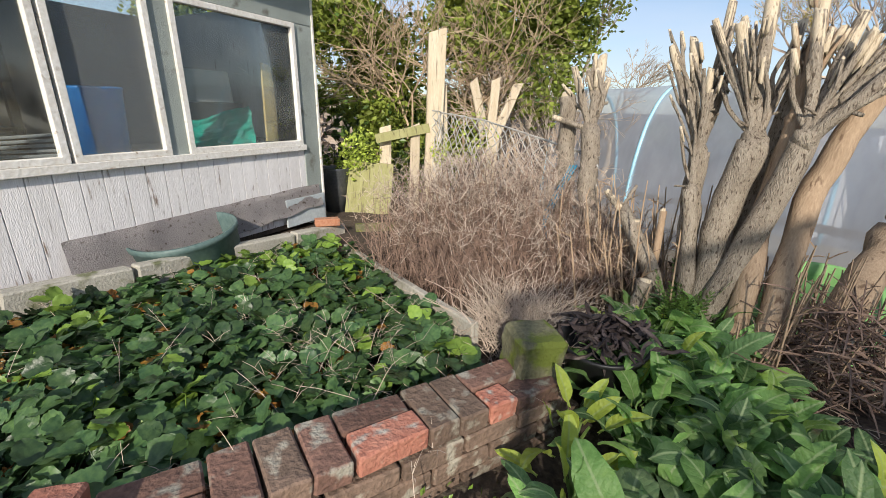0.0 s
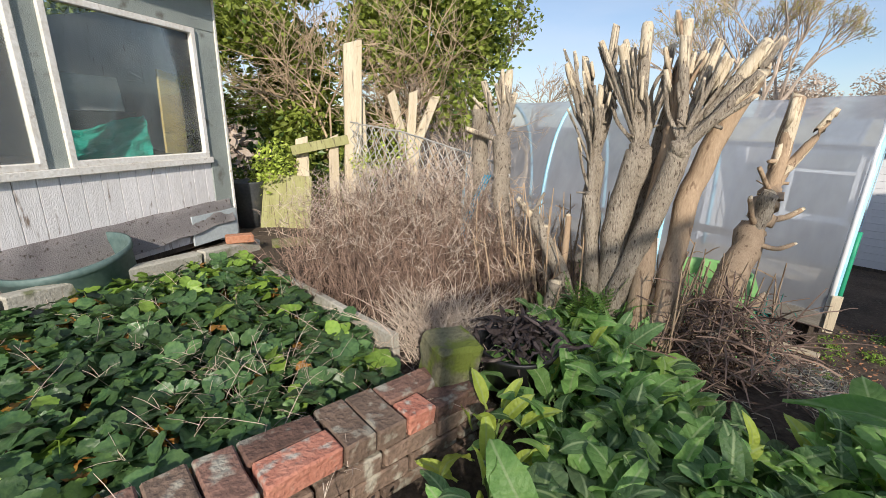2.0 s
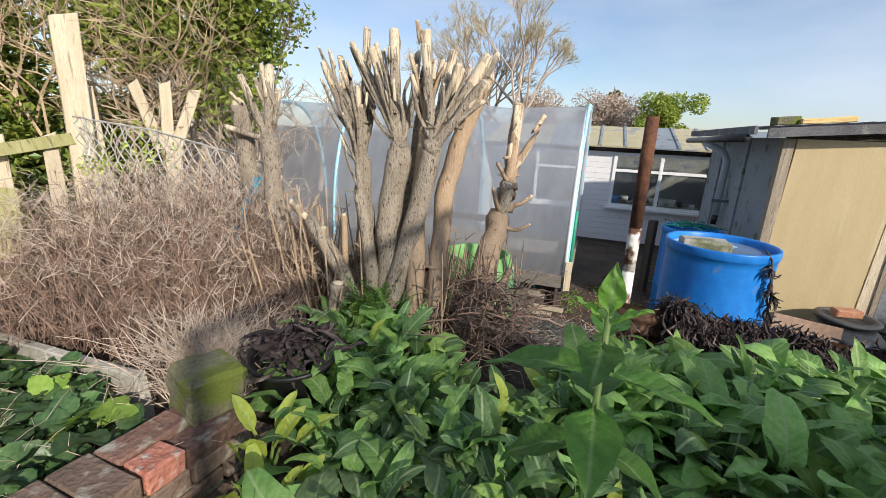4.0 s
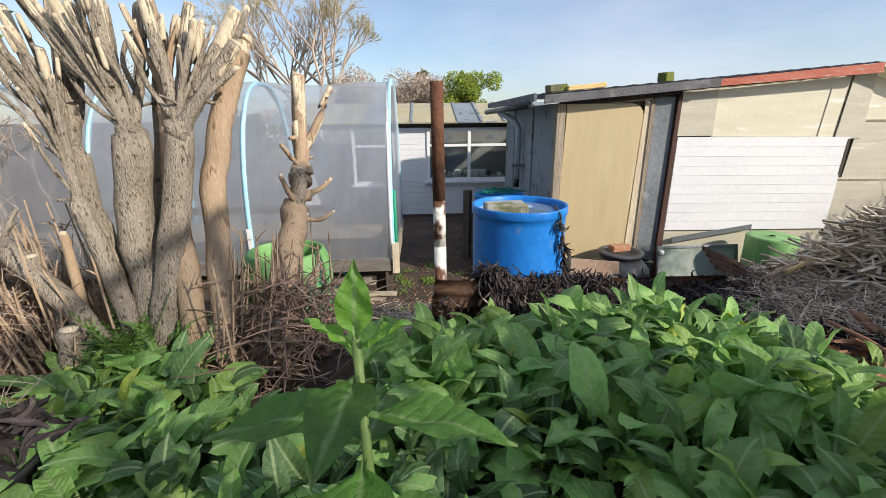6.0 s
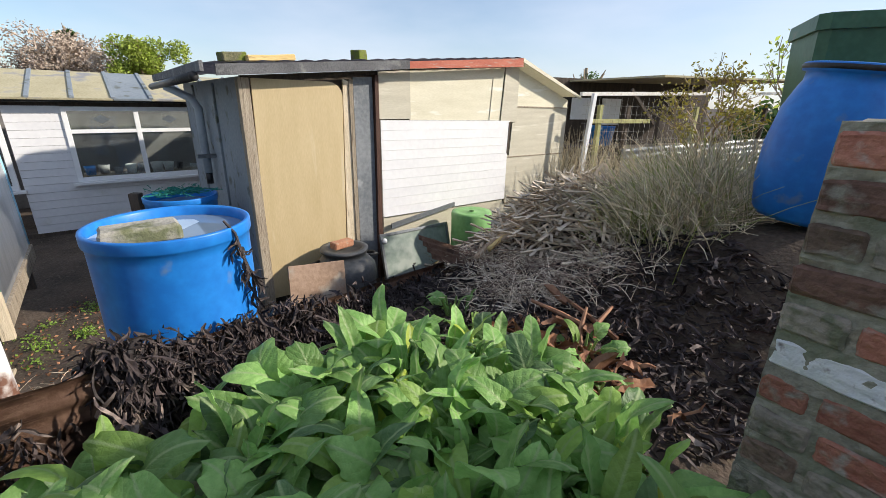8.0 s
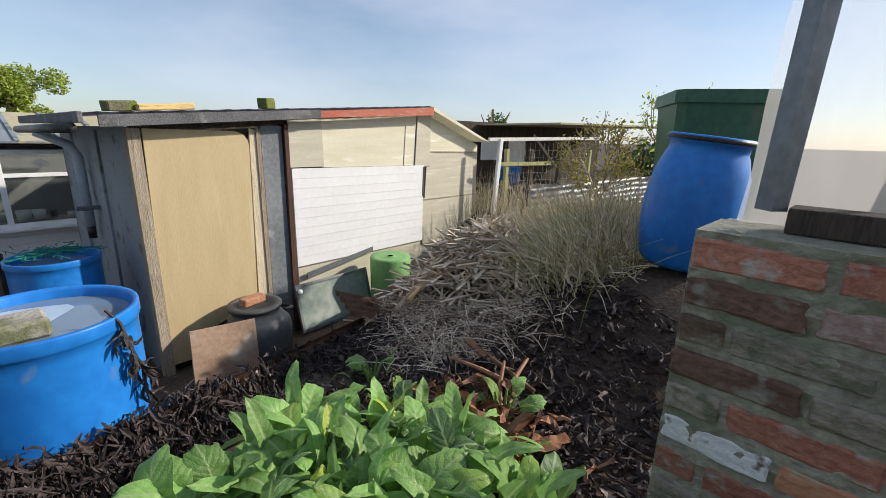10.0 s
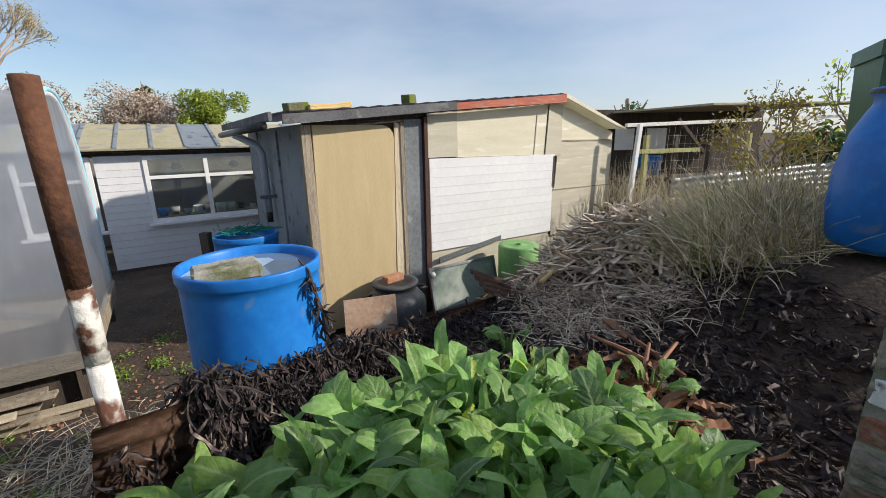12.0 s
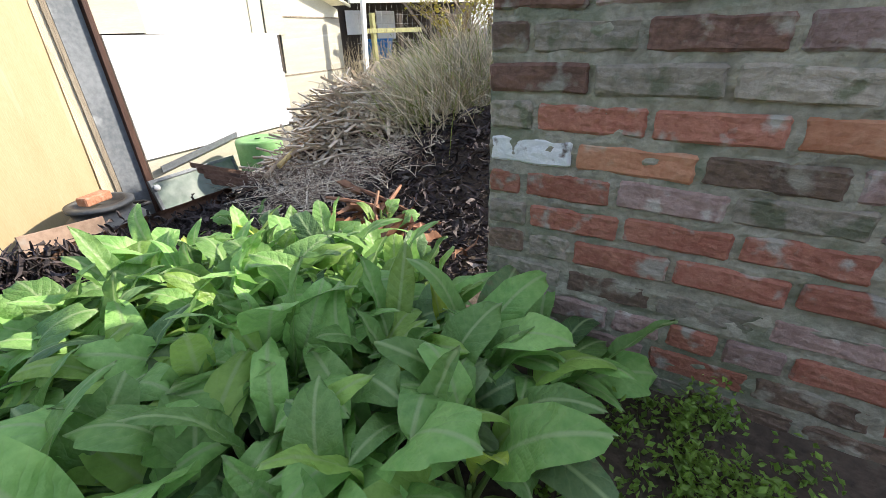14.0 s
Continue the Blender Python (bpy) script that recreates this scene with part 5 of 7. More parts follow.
# ---- old fence posts behind the weeds ----
def fence():
    def stake(name, m, w, d, h, mt, lab, cut=0.1, grp=""):
        bm = bmesh.new()
        vs = []
        for k, z in enumerate((0, h * 0.33, h * 0.66, h)):
            ring = []
            for i, (x, y) in enumerate(((-w / 2, -d / 2), (w / 2, -d / 2), (w / 2, d / 2), (-w / 2, d / 2))):
                j = noise.noise(Vector((z * 3, i * 2.2, h * 7))) * 0.012
                ring.append(bm.verts.new((x + j, y + j, z - (cut * (i in (0, 3)) if k == 3 else 0))))
            vs.append(ring)
        for a, b in zip(vs, vs[1:]):
            for i in range(4):
                bm.faces.new((a[i], a[(i + 1) % 4], b[(i + 1) % 4], b[i]))
        bm.faces.new(vs[0][::-1])
        bm.faces.new(vs[-1])
        bmesh.ops.bevel(bm, geom=list(bm.edges), offset=0.006, segments=1, affect="EDGES")
        tagged(part(name, bm, mt, None, m=m), lab, "post", grp)
    stake("fence_post", pose(-0.20, 5.02, -0.3, 2, 1, 10), 0.19, 0.09, 2.42, M_PALEWOOD, "tall sun-bleached split fence post", 0.06)
    stake("fence_board", pose(-0.07, 5.08, 0.2, 0, -2, 10), 0.17, 0.03, 1.35, M_PALEWOOD, "sun-bleached fence board beside the tall post", 0.05, "old fence")
    stake("fence_board", pose(-0.40, 4.95, 0.0, 0, 1, 10), 0.11, 0.04, 1.15, M_PALEWOOD, "sun-bleached fence board beside the tall post", 0.05, "old fence")
    stake("fence_board", pose(-0.74, 4.95, 0.1, 0, 1, 10), 0.13, 0.04, 1.02, M_PALEWOOD, "short sun-bleached fence board", 0.04, "old fence")
    for i, (dx, a) in enumerate(((0, -14), (0.1, 4), (0.2, 22))):
        stake("fence_board", pose(0.42 + dx * 0.6, 5.1, 1.0, 0, a, 0), 0.10, 0.03, 0.66, M_PALEWOOD, "splayed sun-bleached board top", 0.05, "splayed boards")
    stake("fence_board", pose(0.48, 5.1, 0.1, 0, 3, 0), 0.14, 0.04, 1.1, M_PALEWOOD, "sun-bleached board carrying the splayed tops", 0.05, "old fence")
    bm = box(0, 0, 0, 0.62, 0.05, 0.10)
    tagged(part("fence_rail", bm, M_LICHENWOOD, None, m=pose(-0.52, 4.9, 1.03, 0, -12, 8)), "lichened rail of the broken fence", "rail")
    tagged(part("leaning_board", rough_box(0.52, 0.03, 0.62, 8, 0.01, 0.005), M_LICHENWOOD, None, m=pose(-0.92, 4.72, 0.1, -14, 3, -4)), "lichen-yellow board leaning by the fence", "board")
    bn = lathe([(0, 0), (0.13, 0), (0.17, 0.5), (0.18, 0.52), (0.16, 0.5), (0.12, 0.03), (0, 0.03)], 24)
    tagged(part("bucket", bn, M_GREYP, None, smooth=True, m=pose(-1.30, 4.85, 0.12)), "grey bucket between the hut and the fence", "bucket")


fence()


# ---- vegetation materials ----
M_COMFREY = leaf_mat("comfrey_leaf", (0.17, 0.35, 0.085), (0.30, 0.50, 0.15), 0.45, 0.6, 0.36, 0.35)
M_COMFREYOLD = leaf_mat("aging_comfrey_leaf", (0.10, 0.18, 0.07), (0.18, 0.25, 0.10), 0.6, 0.5, 0.2, 0.3, spot=(0.16, 0.13, 0.07))
M_YOUNG = leaf_mat("young_yellow_leaf", (0.40, 0.50, 0.07), (0.54, 0.64, 0.12), 0.42, 0.4, 0.4, 0.12)
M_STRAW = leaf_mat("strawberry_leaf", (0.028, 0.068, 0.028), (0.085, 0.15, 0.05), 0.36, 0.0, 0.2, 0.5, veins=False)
# light green leaf, also the sunlit tone of the strawberry bed
M_STRAWLIGHT = leaf_mat("sunlit_tone_light_leaf", (0.13, 0.23, 0.035), (0.22, 0.33, 0.06), 0.4, 0.0, 0.3, 0.3, veins=False)
M_STRAWRED = leaf_mat("autumn_strawberry_leaf", (0.28, 0.10, 0.03), (0.42, 0.25, 0.05), 0.5, 0.0, 0.25, 0.35, veins=False)
M_STEM = surf("green_stem", (0.12, 0.20, 0.05), (0.20, 0.28, 0.08), 0.5, 0, 8, 40, 0.2)
M_BARK = surf("grey_elder_bark", (0.25, 0.205, 0.155), (0.47, 0.405, 0.32), 0.95, 0, 7, 75, 1.6, (2.6, 2.6, 0.8), spot=(0.12, 0.09, 0.065), spot_at=0.60, spot_scale=42)
M_BARKRED = surf("smooth_tan_bark", (0.30, 0.21, 0.135), (0.46, 0.34, 0.23), 0.88, 0, 4, 30, 0.5, (5, 5, 1), spot=(0.17, 0.11, 0.07), spot_at=0.62, spot_scale=8)
M_CUT = surf("pale_cut_wood", (0.55, 0.45, 0.31), (0.70, 0.61, 0.46), 0.88, 0, 6, 40, 0.6, (8, 8, 0.8), spot=(0.36, 0.28, 0.19), spot_at=0.60, spot_scale=14)
M_TWIG = surf("dry_twig", (0.52, 0.42, 0.31), (0.80, 0.70, 0.56), 0.9, 0, 6, 30, 0.3)
M_WEED = surf("dead_weed_stem", (0.125, 0.082, 0.062), (0.32, 0.22, 0.17), 0.95, 0, 2, 12, 0.2)
M_WEEDPALE = surf("bleached_seed_head", (0.38, 0.30, 0.235), (0.55, 0.46, 0.38), 0.95, 0, 2, 14, 0.2)
M_BLACKLEAF = surf("frosted_black_leaf", (0.020, 0.015, 0.015), (0.075, 0.055, 0.052), 0.7, 0, 5, 30, 0.6, spot=(0.24, 0.19, 0.16), spot_at=0.64, spot_scale=9)
M_REDLEAF = surf("rotting_rust_leaf", (0.18, 0.075, 0.04), (0.38, 0.20, 0.11), 0.7, 0, 5, 30, 0.6)
M_DRYGRASS = surf("dry_grass", (0.56, 0.47, 0.31), (0.77, 0.67, 0.48), 0.9, 0, 3, 20, 0.2)
M_GRASS = surf("green_grass", (0.22, 0.28, 0.06), (0.38, 0.42, 0.12), 0.7, 0, 3, 20, 0.2)
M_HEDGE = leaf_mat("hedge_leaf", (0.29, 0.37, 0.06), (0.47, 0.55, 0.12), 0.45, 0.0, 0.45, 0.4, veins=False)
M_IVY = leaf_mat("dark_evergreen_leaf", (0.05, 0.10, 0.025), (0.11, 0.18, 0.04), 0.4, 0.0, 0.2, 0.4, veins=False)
M_YELLEAF = leaf_mat("yellow_autumn_leaf", (0.30, 0.26, 0.04), (0.44, 0.38, 0.07), 0.5, 0.0, 0.3, 0.3, veins=False)
M_FARTWIG = surf("bare_branch", (0.26, 0.20, 0.14), (0.44, 0.35, 0.25), 0.95, 0, 2, 12, 0.2)


def vary_islands(m, amount):
    """Let each loose leaf or stem of a joined mesh differ in brightness."""
    n, l = m.node_tree.nodes, m.node_tree.links
    b = n["Principled BSDF"]
    col = b.inputs["Base Color"].links[0].from_socket
    g, mr, h = n.new("ShaderNodeNewGeometry"), n.new("ShaderNodeMapRange"), n.new("ShaderNodeHueSaturation")
    mr.inputs["To Min"].default_value, mr.inputs["To Max"].default_value = 1 - amount, 1 + amount
    l.new(g.outputs["Random Per Island"], mr.inputs["Value"])
    l.new(mr.outputs[0], h.inputs["Value"])
    l.new(col, h.inputs["Color"])
    l.new(h.outputs["Color"], b.inputs["Base Color"])
    for t in n:
        if t.type == "BSDF_TRANSLUCENT":
            l.new(h.outputs["Color"], t.inputs["Color"])


for mm, am in ((M_HEDGE, 0.5), (M_IVY, 0.5), (M_WEED, 0.45), (M_WEEDPALE, 0.3), (M_BLACKLEAF, 0.6), (M_TWIG, 0.4), (M_DRYGRASS, 0.4), (M_GRASS, 0.4), (M_FARTWIG, 0.3), (M_STRAW, 0.35), (M_STRAWLIGHT, 0.3), (M_YELLEAF, 0.3), (M_REDLEAF, 0.4)):
    vary_islands(mm, am)


# ---- comfrey ----
def comfrey_leaf(length, width, bend, fold, wave, seed, material):
    """One hairy lance-shaped leaf along +y: channelled, arching over, with a wavy edge and a stalk."""
    bm = bmesh.new()
    n, half = 18, 4
    rows = []
    y, z = 0.0, 0.0
    a = 0.0
    for i in range(n + 1):
        t = i / n
        stalk = 0.16
        w = 0.006 if t < stalk else width / 2 * (math.sin(math.pi * ((t - stalk) / (1 - stalk)) ** 0.92) ** 0.58) + 0.002
        row = []
        for k in range(-half, half + 1):
            u = k / half
            e = wave * (abs(u) ** 1.5) * math.sin(t * 17 + seed + (1.7 if u > 0 else 0)) * (t > stalk)
            row.append(bm.verts.new((u * w * (1 - 0.12 * fold), y - abs(u) * 0.006 + 0.5 * e * math.sin(a), z + abs(u) * w * fold + e + 0.007 * noise.noise(Vector((u * 3, t * 11, seed))) * (abs(k) in (1, 2, 3)))))
        rows.append(row)
        y += math.cos(a) * length / n
        z += math.sin(a) * length / n
        a -= bend * (0.4 + 1.5 * t) / n
    for p, q in zip(rows, rows[1:]):
        for k in range(2 * half):
            bm.faces.new((p[k], p[k + 1], q[k + 1], q[k]))
    for f in bm.faces:
        f.smooth = True
    me = bpy.data.meshes.new("leaf")
    bm.to_mesh(me)
    bm.free()
    me.materials.append(material)
    return me


rc = random.Random(11)
M_COMFREYLIGHT = leaf_mat("pale_comfrey_leaf", (0.24, 0.40, 0.08), (0.36, 0.54, 0.13), 0.45, 0.5, 0.42, 0.25)
LEAVES = [comfrey_leaf(rc.uniform(0.21, 0.30), rc.uniform(0.050, 0.080), rc.uniform(0.2, 2.2), rc.uniform(0.1, 0.5), rc.uniform(0.004, 0.010), i * 2.3, M_COMFREYLIGHT if i % 4 == 0 else M_COMFREY) for i in range(14)] + [comfrey_leaf(rc.uniform(0.21, 0.29), rc.uniform(0.09, 0.12), rc.uniform(0.9, 2.2), rc.uniform(0.0, 0.25), rc.uniform(0.009, 0.015), i * 1.1, M_COMFREY) for i in range(6)]
OLD = [comfrey_leaf(rc.uniform(0.18, 0.25), rc.uniform(0.09, 0.12), rc.uniform(1.2, 2.2), rc.uniform(-0.1, 0.2), rc.uniform(0.008, 0.013), i * 1.3, M_COMFREYOLD) for i in range(6)]
M_COMFREYDARK = leaf_mat("dark_comfrey_leaf", (0.075, 0.155, 0.055), (0.14, 0.245, 0.085), 0.5, 0.6, 0.25, 0.35)
DARKLEAVES = [comfrey_leaf(rc.uniform(0.19, 0.27), rc.uniform(0.055, 0.085), rc.uniform(0.6, 2.2), rc.uniform(0.1, 0.5), rc.uniform(0.004, 0.010), i * 1.7, M_COMFREYDARK) for i in range(8)]
YOUNG = [comfrey_leaf(rc.uniform(0.14, 0.19), rc.uniform(0.04, 0.055), rc.uniform(0.3, 1.5), rc.uniform(0.3, 0.6), 0.002, i * 1.9, M_YOUNG) for i in range(5)]
CROWN = None


def comfrey_plant(x, y, n, lift, label="leafy green comfrey plant in the raised bed", old=0.12, young=0.03, size=1.0, dark=0.0):
    global CROWN
    if CROWN is None:
        bm = bmesh.new()
        for k in range(5):
            a = k * 1.26
            tube(bm, [(0, 0, -0.05), (0.02 * math.cos(a), 0.02 * math.sin(a), 0.05), (0.05 * math.cos(a), 0.05 * math.sin(a), 0.14)], [0.012, 0.008, 0.005], 6)
        CROWN = bpy.data.meshes.new("crown")
        bm.to_mesh(CROWN)
        bm.free()
        CROWN.materials.append(M_STEM)
    p = new("comfrey_plant", CROWN)
    p.matrix_basis = pose(x, y, ground_z(x, y), 0, 0, rc.uniform(0, 360))
    tagged(p, label, "plant", "comfrey bed")
    for i in range(n):
        f = (i + 0.5) / n
        r = rc.random()
        up = 88 - 48 * f + rc.uniform(-12, 12)
        rad = 0.02 + 0.10 * f + rc.uniform(-0.02, 0.03)
        az = i * 137.5 + rc.uniform(-25, 25)
        me = rc.choice(YOUNG) if r < young else (rc.choice(OLD) if r < young + old and f > 0.4 else rc.choice(DARKLEAVES if rc.random() < dark else LEAVES))
        lf = new("leaf", me)
        lf.parent = p
        s = size * rc.uniform(0.8, 1.15)
        h = lift * (1 - 0.6 * f) * rc.uniform(0.65, 1.1)
        lf.matrix_basis = pose(0, 0, h, 0, 0, az) @ pose(0, rad, 0, up, rc.uniform(-30, 30), rc.uniform(-25, 25)) @ Matrix.Diagonal((s, s, s, 1))
    return p


def inside(poly, x, y):
    c = False
    for i in range(len(poly)):
        (x0, y0), (x1, y1) = poly[i - 1], poly[i]
        if (y0 > y) != (y1 > y) and x < (x1 - x0) * (y - y0) / (y1 - y0) + x0:
            c = not c
    return c


BED = [(1.42, 0.86), (1.75, 0.98), (2.02, 0.86), (2.5, 0.36), (2.80, 0.10), (2.78, -0.30), (2.45, -0.52), (2.1, -0.62), (1.72, -0.70), (1.55, -0.62), (1.52, -0.35), (1.62, 0.2)]
NEAR = [(0.28, 0.62), (0.24, 0.95), (0.45, 1.12), (0.62, 1.42), (0.9, 1.95), (1.12, 2.15), (1.3, 1.85), (1.24, 1.4), (1.3, 1.05), (1.5, 0.85), (1.6, 0.40), (1.35, 0.32), (0.8, 0.42)]
for poly, step, lab in ((BED, 0.165, "leafy green comfrey plant in the raised bed"), (NEAR, 0.175, "leafy green comfrey plant beside the low wall")):
    xs0, xs1 = min(p[0] for p in poly), max(p[0] for p in poly)
    ys0, ys1 = min(p[1] for p in poly), max(p[1] for p in poly)
    yy, row = ys0, 0
    while yy < ys1:
        xx = xs0 + (step / 2 if row % 2 else 0)
        while xx < xs1:
            jx, jy = xx + rc.uniform(-0.04, 0.04), yy + rc.uniform(-0.04, 0.04)
            if inside(poly, jx, jy) and min(math.hypot(jx - 0.47, jy - 1.22), math.hypot(jx - 0.43, jy - 1.02)) > 0.13:
                near = poly is NEAR
                clump = smooth(0.75, 1.5, jy) * smooth(1.5, 1.1, jx) if near else 0
                comfrey_plant(jx, jy, rc.randrange(13, 17), (0.13 + 0.05 * clump) if near else 0.17, lab, 0.32 if near and jy < 1.2 else 0.10, 0.04, 1.08 if not near else 0.95, (0.62 - 0.35 * clump) if near else 0.12)
            xx += step
        yy += step * 0.87
        row += 1
comfrey_plant(0.47, 1.22, 8, 0.20, "small young plant with yellow-green leaves", 0, 1.0, 1.1)
comfrey_plant(0.43, 1.02, 6, 0.17, "small young plant with yellow-green leaves", 0, 1.0, 0.95)
for px, py in ((2.95, -0.25), (2.85, -0.75), (3.3, -0.2), (2.55, -0.66), (2.2, -0.62)):
    comfrey_plant(px, py, 7, 0.08, "small comfrey plant on bare dark soil", 0.1, 0, 0.7)


# tall stem with broad opposite leaves at the path
def broad_leaf(length, width, bend, seed):
    bm = bmesh.new()
    n, half = 14, 4
    rows, y, z, a = [], 0.0, 0.0, 0.0
    for i in range(n + 1):
        t = i / n
        w = 0.004 if t < 0.10 else width / 2 * math.sin(math.pi * ((t - 0.10) / 0.90) ** 0.62) ** 1.1 + 0.001
        w *= 1 + 0.03 * (i % 2)
        rows.append([bm.verts.new((k / half * w, y, z + abs(k / half) * w * 0.28 + 0.004 * math.sin(t * 15 + k + seed))) for k in range(-half, half + 1)])
        y += math.cos(a) * length / n
        z += math.sin(a) * length / n
        a -= bend * 1.6 * t / n
    for p, q in zip(rows, rows[1:]):
        for k in range(2 * half):
            bm.faces.new((p[k], p[k + 1], q[k + 1], q[k])).smooth = True
    me = bpy.data.meshes.new("leaf")
    bm.to_mesh(me)
    bm.free()
    return me


M_BROAD = leaf_mat("broad_soft_leaf", (0.075, 0.19, 0.03), (0.14, 0.30, 0.055), 0.5, 0.35, 0.4, 0.25)
M_BROADTOP = leaf_mat("bright_top_leaf", (0.19, 0.42, 0.05), (0.27, 0.52, 0.08), 0.45, 0.35, 0.45, 0.1)


def tall_plant():
    gz = ground_z(0.93, 0.36)
    p = thing("tall_leafy_plant", pose(0.92, 0.36, gz), "single tall stem with broad pointed green leaves", "plant")
    h = 0.98 - gz
    bm = bmesh.new()
    tube(bm, [(0.02, -0.02, 0), (0.01, 0, h * 0.5), (0, 0, h)], [0.011, 0.009, 0.006], 8)
    part("stem", bm, M_STEM, p, "pale green hairy stem", True)
    i = 0
    for k, (zf, ln, up) in enumerate(((0.56, 0.16, -16), (0.68, 0.20, -18), (0.79, 0.21, -12), (0.87, 0.21, -6), (0.94, 0.16, 4), (0.985, 0.07, 35))):
        for sd in (0, 180):
            me = broad_leaf(ln * rc.uniform(0.92, 1.08), ln * 0.46, 1.3 if zf < 0.7 else 0.5, i)
            me.materials.append(M_BROADTOP if zf > 0.97 else M_BROAD)
            lf = new("leaf", me)
            lf.parent = p
            lf.matrix_basis = pose(0, 0, h * zf, 0, 0, -50 + k * 87 + sd) @ pose(0, 0.008, 0, up + rc.uniform(-5, 5), rc.uniform(-10, 10), 0)
            i += 1
    me = broad_leaf(0.10, 0.046, 0.5, 3)
    me.materials.append(M_BROADTOP)
    lf = new("leaf", me)
    lf.parent = p
    lf.matrix_basis = pose(0, 0, h, 0, 0, -60) @ pose(0, 0, 0, 84, 0, 0)


tall_plant()


# ---- strawberry bed ----
def trifoliate(seed, material, size):
    """Three toothed leaflets on a thin stalk, crown at the origin."""
    bm = bmesh.new()
    r = random.Random(seed)
    top = r.uniform(0.06, 0.13)
    out = r.uniform(0.03, 0.09)
    tube(bm, [(0, 0, -0.02), (0, out * 0.4, top * 0.6), (0, out, top)], [0.0022, 0.002, 0.0016], 4, False)
    for ang in (-78, 0, 78):
        m = Matrix.Translation((0, out, top)) @ pose(0, 0, 0, r.uniform(-38, 28), r.uniform(-20, 20), ang + r.uniform(-10, 10))
        L, W = size * r.uniform(0.9, 1.1), size * 0.82
        n = 9
        rows = []
        for i in range(n + 1):
            t = i / n
            w = W / 2 * math.sin(math.pi * (0.06 + 0.90 * t) ** 0.85) ** 0.75 * (1 + 0.16 * (i % 2))
            rows.append([bm.verts.new(m @ Vector((u * w, 0.006 + t * L, 0.25 * abs(u) * w - 0.12 * L * t * t + 0.003 * math.sin(t * 12 + u * 3 + seed)))) for u in (-1, -0.5, 0, 0.5, 1)])
        for p, q in zip(rows, rows[1:]):
            for k in range(4):
                bm.faces.new((p[k], p[k + 1], q[k + 1], q[k])).smooth = True
    me = bpy.data.meshes.new("leaf")
    bm.to_mesh(me)
    bm.free()
    me.materials.append(material)
    return me


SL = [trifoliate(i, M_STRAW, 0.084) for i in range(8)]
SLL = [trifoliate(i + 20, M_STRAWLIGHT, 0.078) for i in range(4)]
SLR = [trifoliate(i + 40, M_STRAWRED, 0.048) for i in range(3)]
bm = bmesh.new()
tube(bm, [(0, 0, -0.04), (0, 0, 0.02)], [0.016, 0.010], 7)
SCROWN = bpy.data.meshes.new("crown")
bm.to_mesh(SCROWN)
bm.free()
SCROWN.materials.append(M_DARKWOOD)
rs = random.Random(5)


def bed_soil(x, y):
    return 0.235 - 0.06 * (y - 1.0)


SBED = [(-0.72, 0.95), (0.10, 1.42), (0.14, 1.72), (-0.85, 3.28), (-1.02, 3.66), (-2.55, 1.15), (-1.6, 0.45)]
# raised soil of the bed
bm = bmesh.new()
bmesh.ops.create_grid(bm, x_segments=70, y_segments=80, size=0.5)
for v in list(bm.verts):
    v.co = Vector((-1.25 + v.co.x * 3.0, 2.0 + v.co.y * 3.6, 0))
bmesh.ops.delete(bm, geom=[f for f in bm.faces if not inside(SBED, f.calc_center_median().x, f.calc_center_median().y)], context="FACES")
for v in bm.verts:
    v.co.z = bed_soil(v.co.x, v.co.y) + 0.03 * noise.noise(Vector((v.co.x * 5, v.co.y * 5, 9)))
edge = [e for e in bm.edges if e.is_boundary]
ext = bmesh.ops.extrude_edge_only(bm, edges=edge)
for v in ext["geom"]:
    if isinstance(v, bmesh.types.BMVert):
        v.co.z -= 0.35
tagged(part("bed_soil", bm, M_SOIL, None, smooth=True), "dark raised soil of the strawberry bed", "soil", kind="structure")
step = 0.128
yy, row = 0.45, 0
while yy < 3.7:
    xx = -2.6 + (step / 2 if row % 2 else 0)
    while xx < 0.2:
        x, y = xx + rs.uniform(-0.05, 0.05), yy + rs.uniform(-0.05, 0.05)
        if inside(SBED, x, y) and inside(SBED, x + 0.05, y - 0.03):
            p = new("strawberry_plant", SCROWN)
            p.matrix_basis = pose(x, y, bed_soil(x, y), 0, 0, rs.uniform(0, 360))
            tagged(p, "low strawberry plant with dark green toothed leaves", "plant", "strawberry bed")
            k = 7 if y < 2.4 else 6
            for i in range(k):
                q = rs.random()
                # sunlight on the bed's far end painted in as a larger share of light leaves
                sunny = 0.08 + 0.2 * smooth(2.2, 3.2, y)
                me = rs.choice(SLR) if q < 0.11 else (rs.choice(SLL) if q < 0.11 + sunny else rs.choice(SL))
                lf = new("leaf", me)
                lf.parent = p
                s = rs.uniform(0.72, 1.1)
                lf.matrix_basis = pose(0, 0, 0, rs.uniform(-34, 34), rs.uniform(-34, 34), i * 360 / k + rs.uniform(-30, 30)) @ Matrix.Diagonal((s, s, s, 1))
        xx += step
    yy += step * 0.87
    row += 1


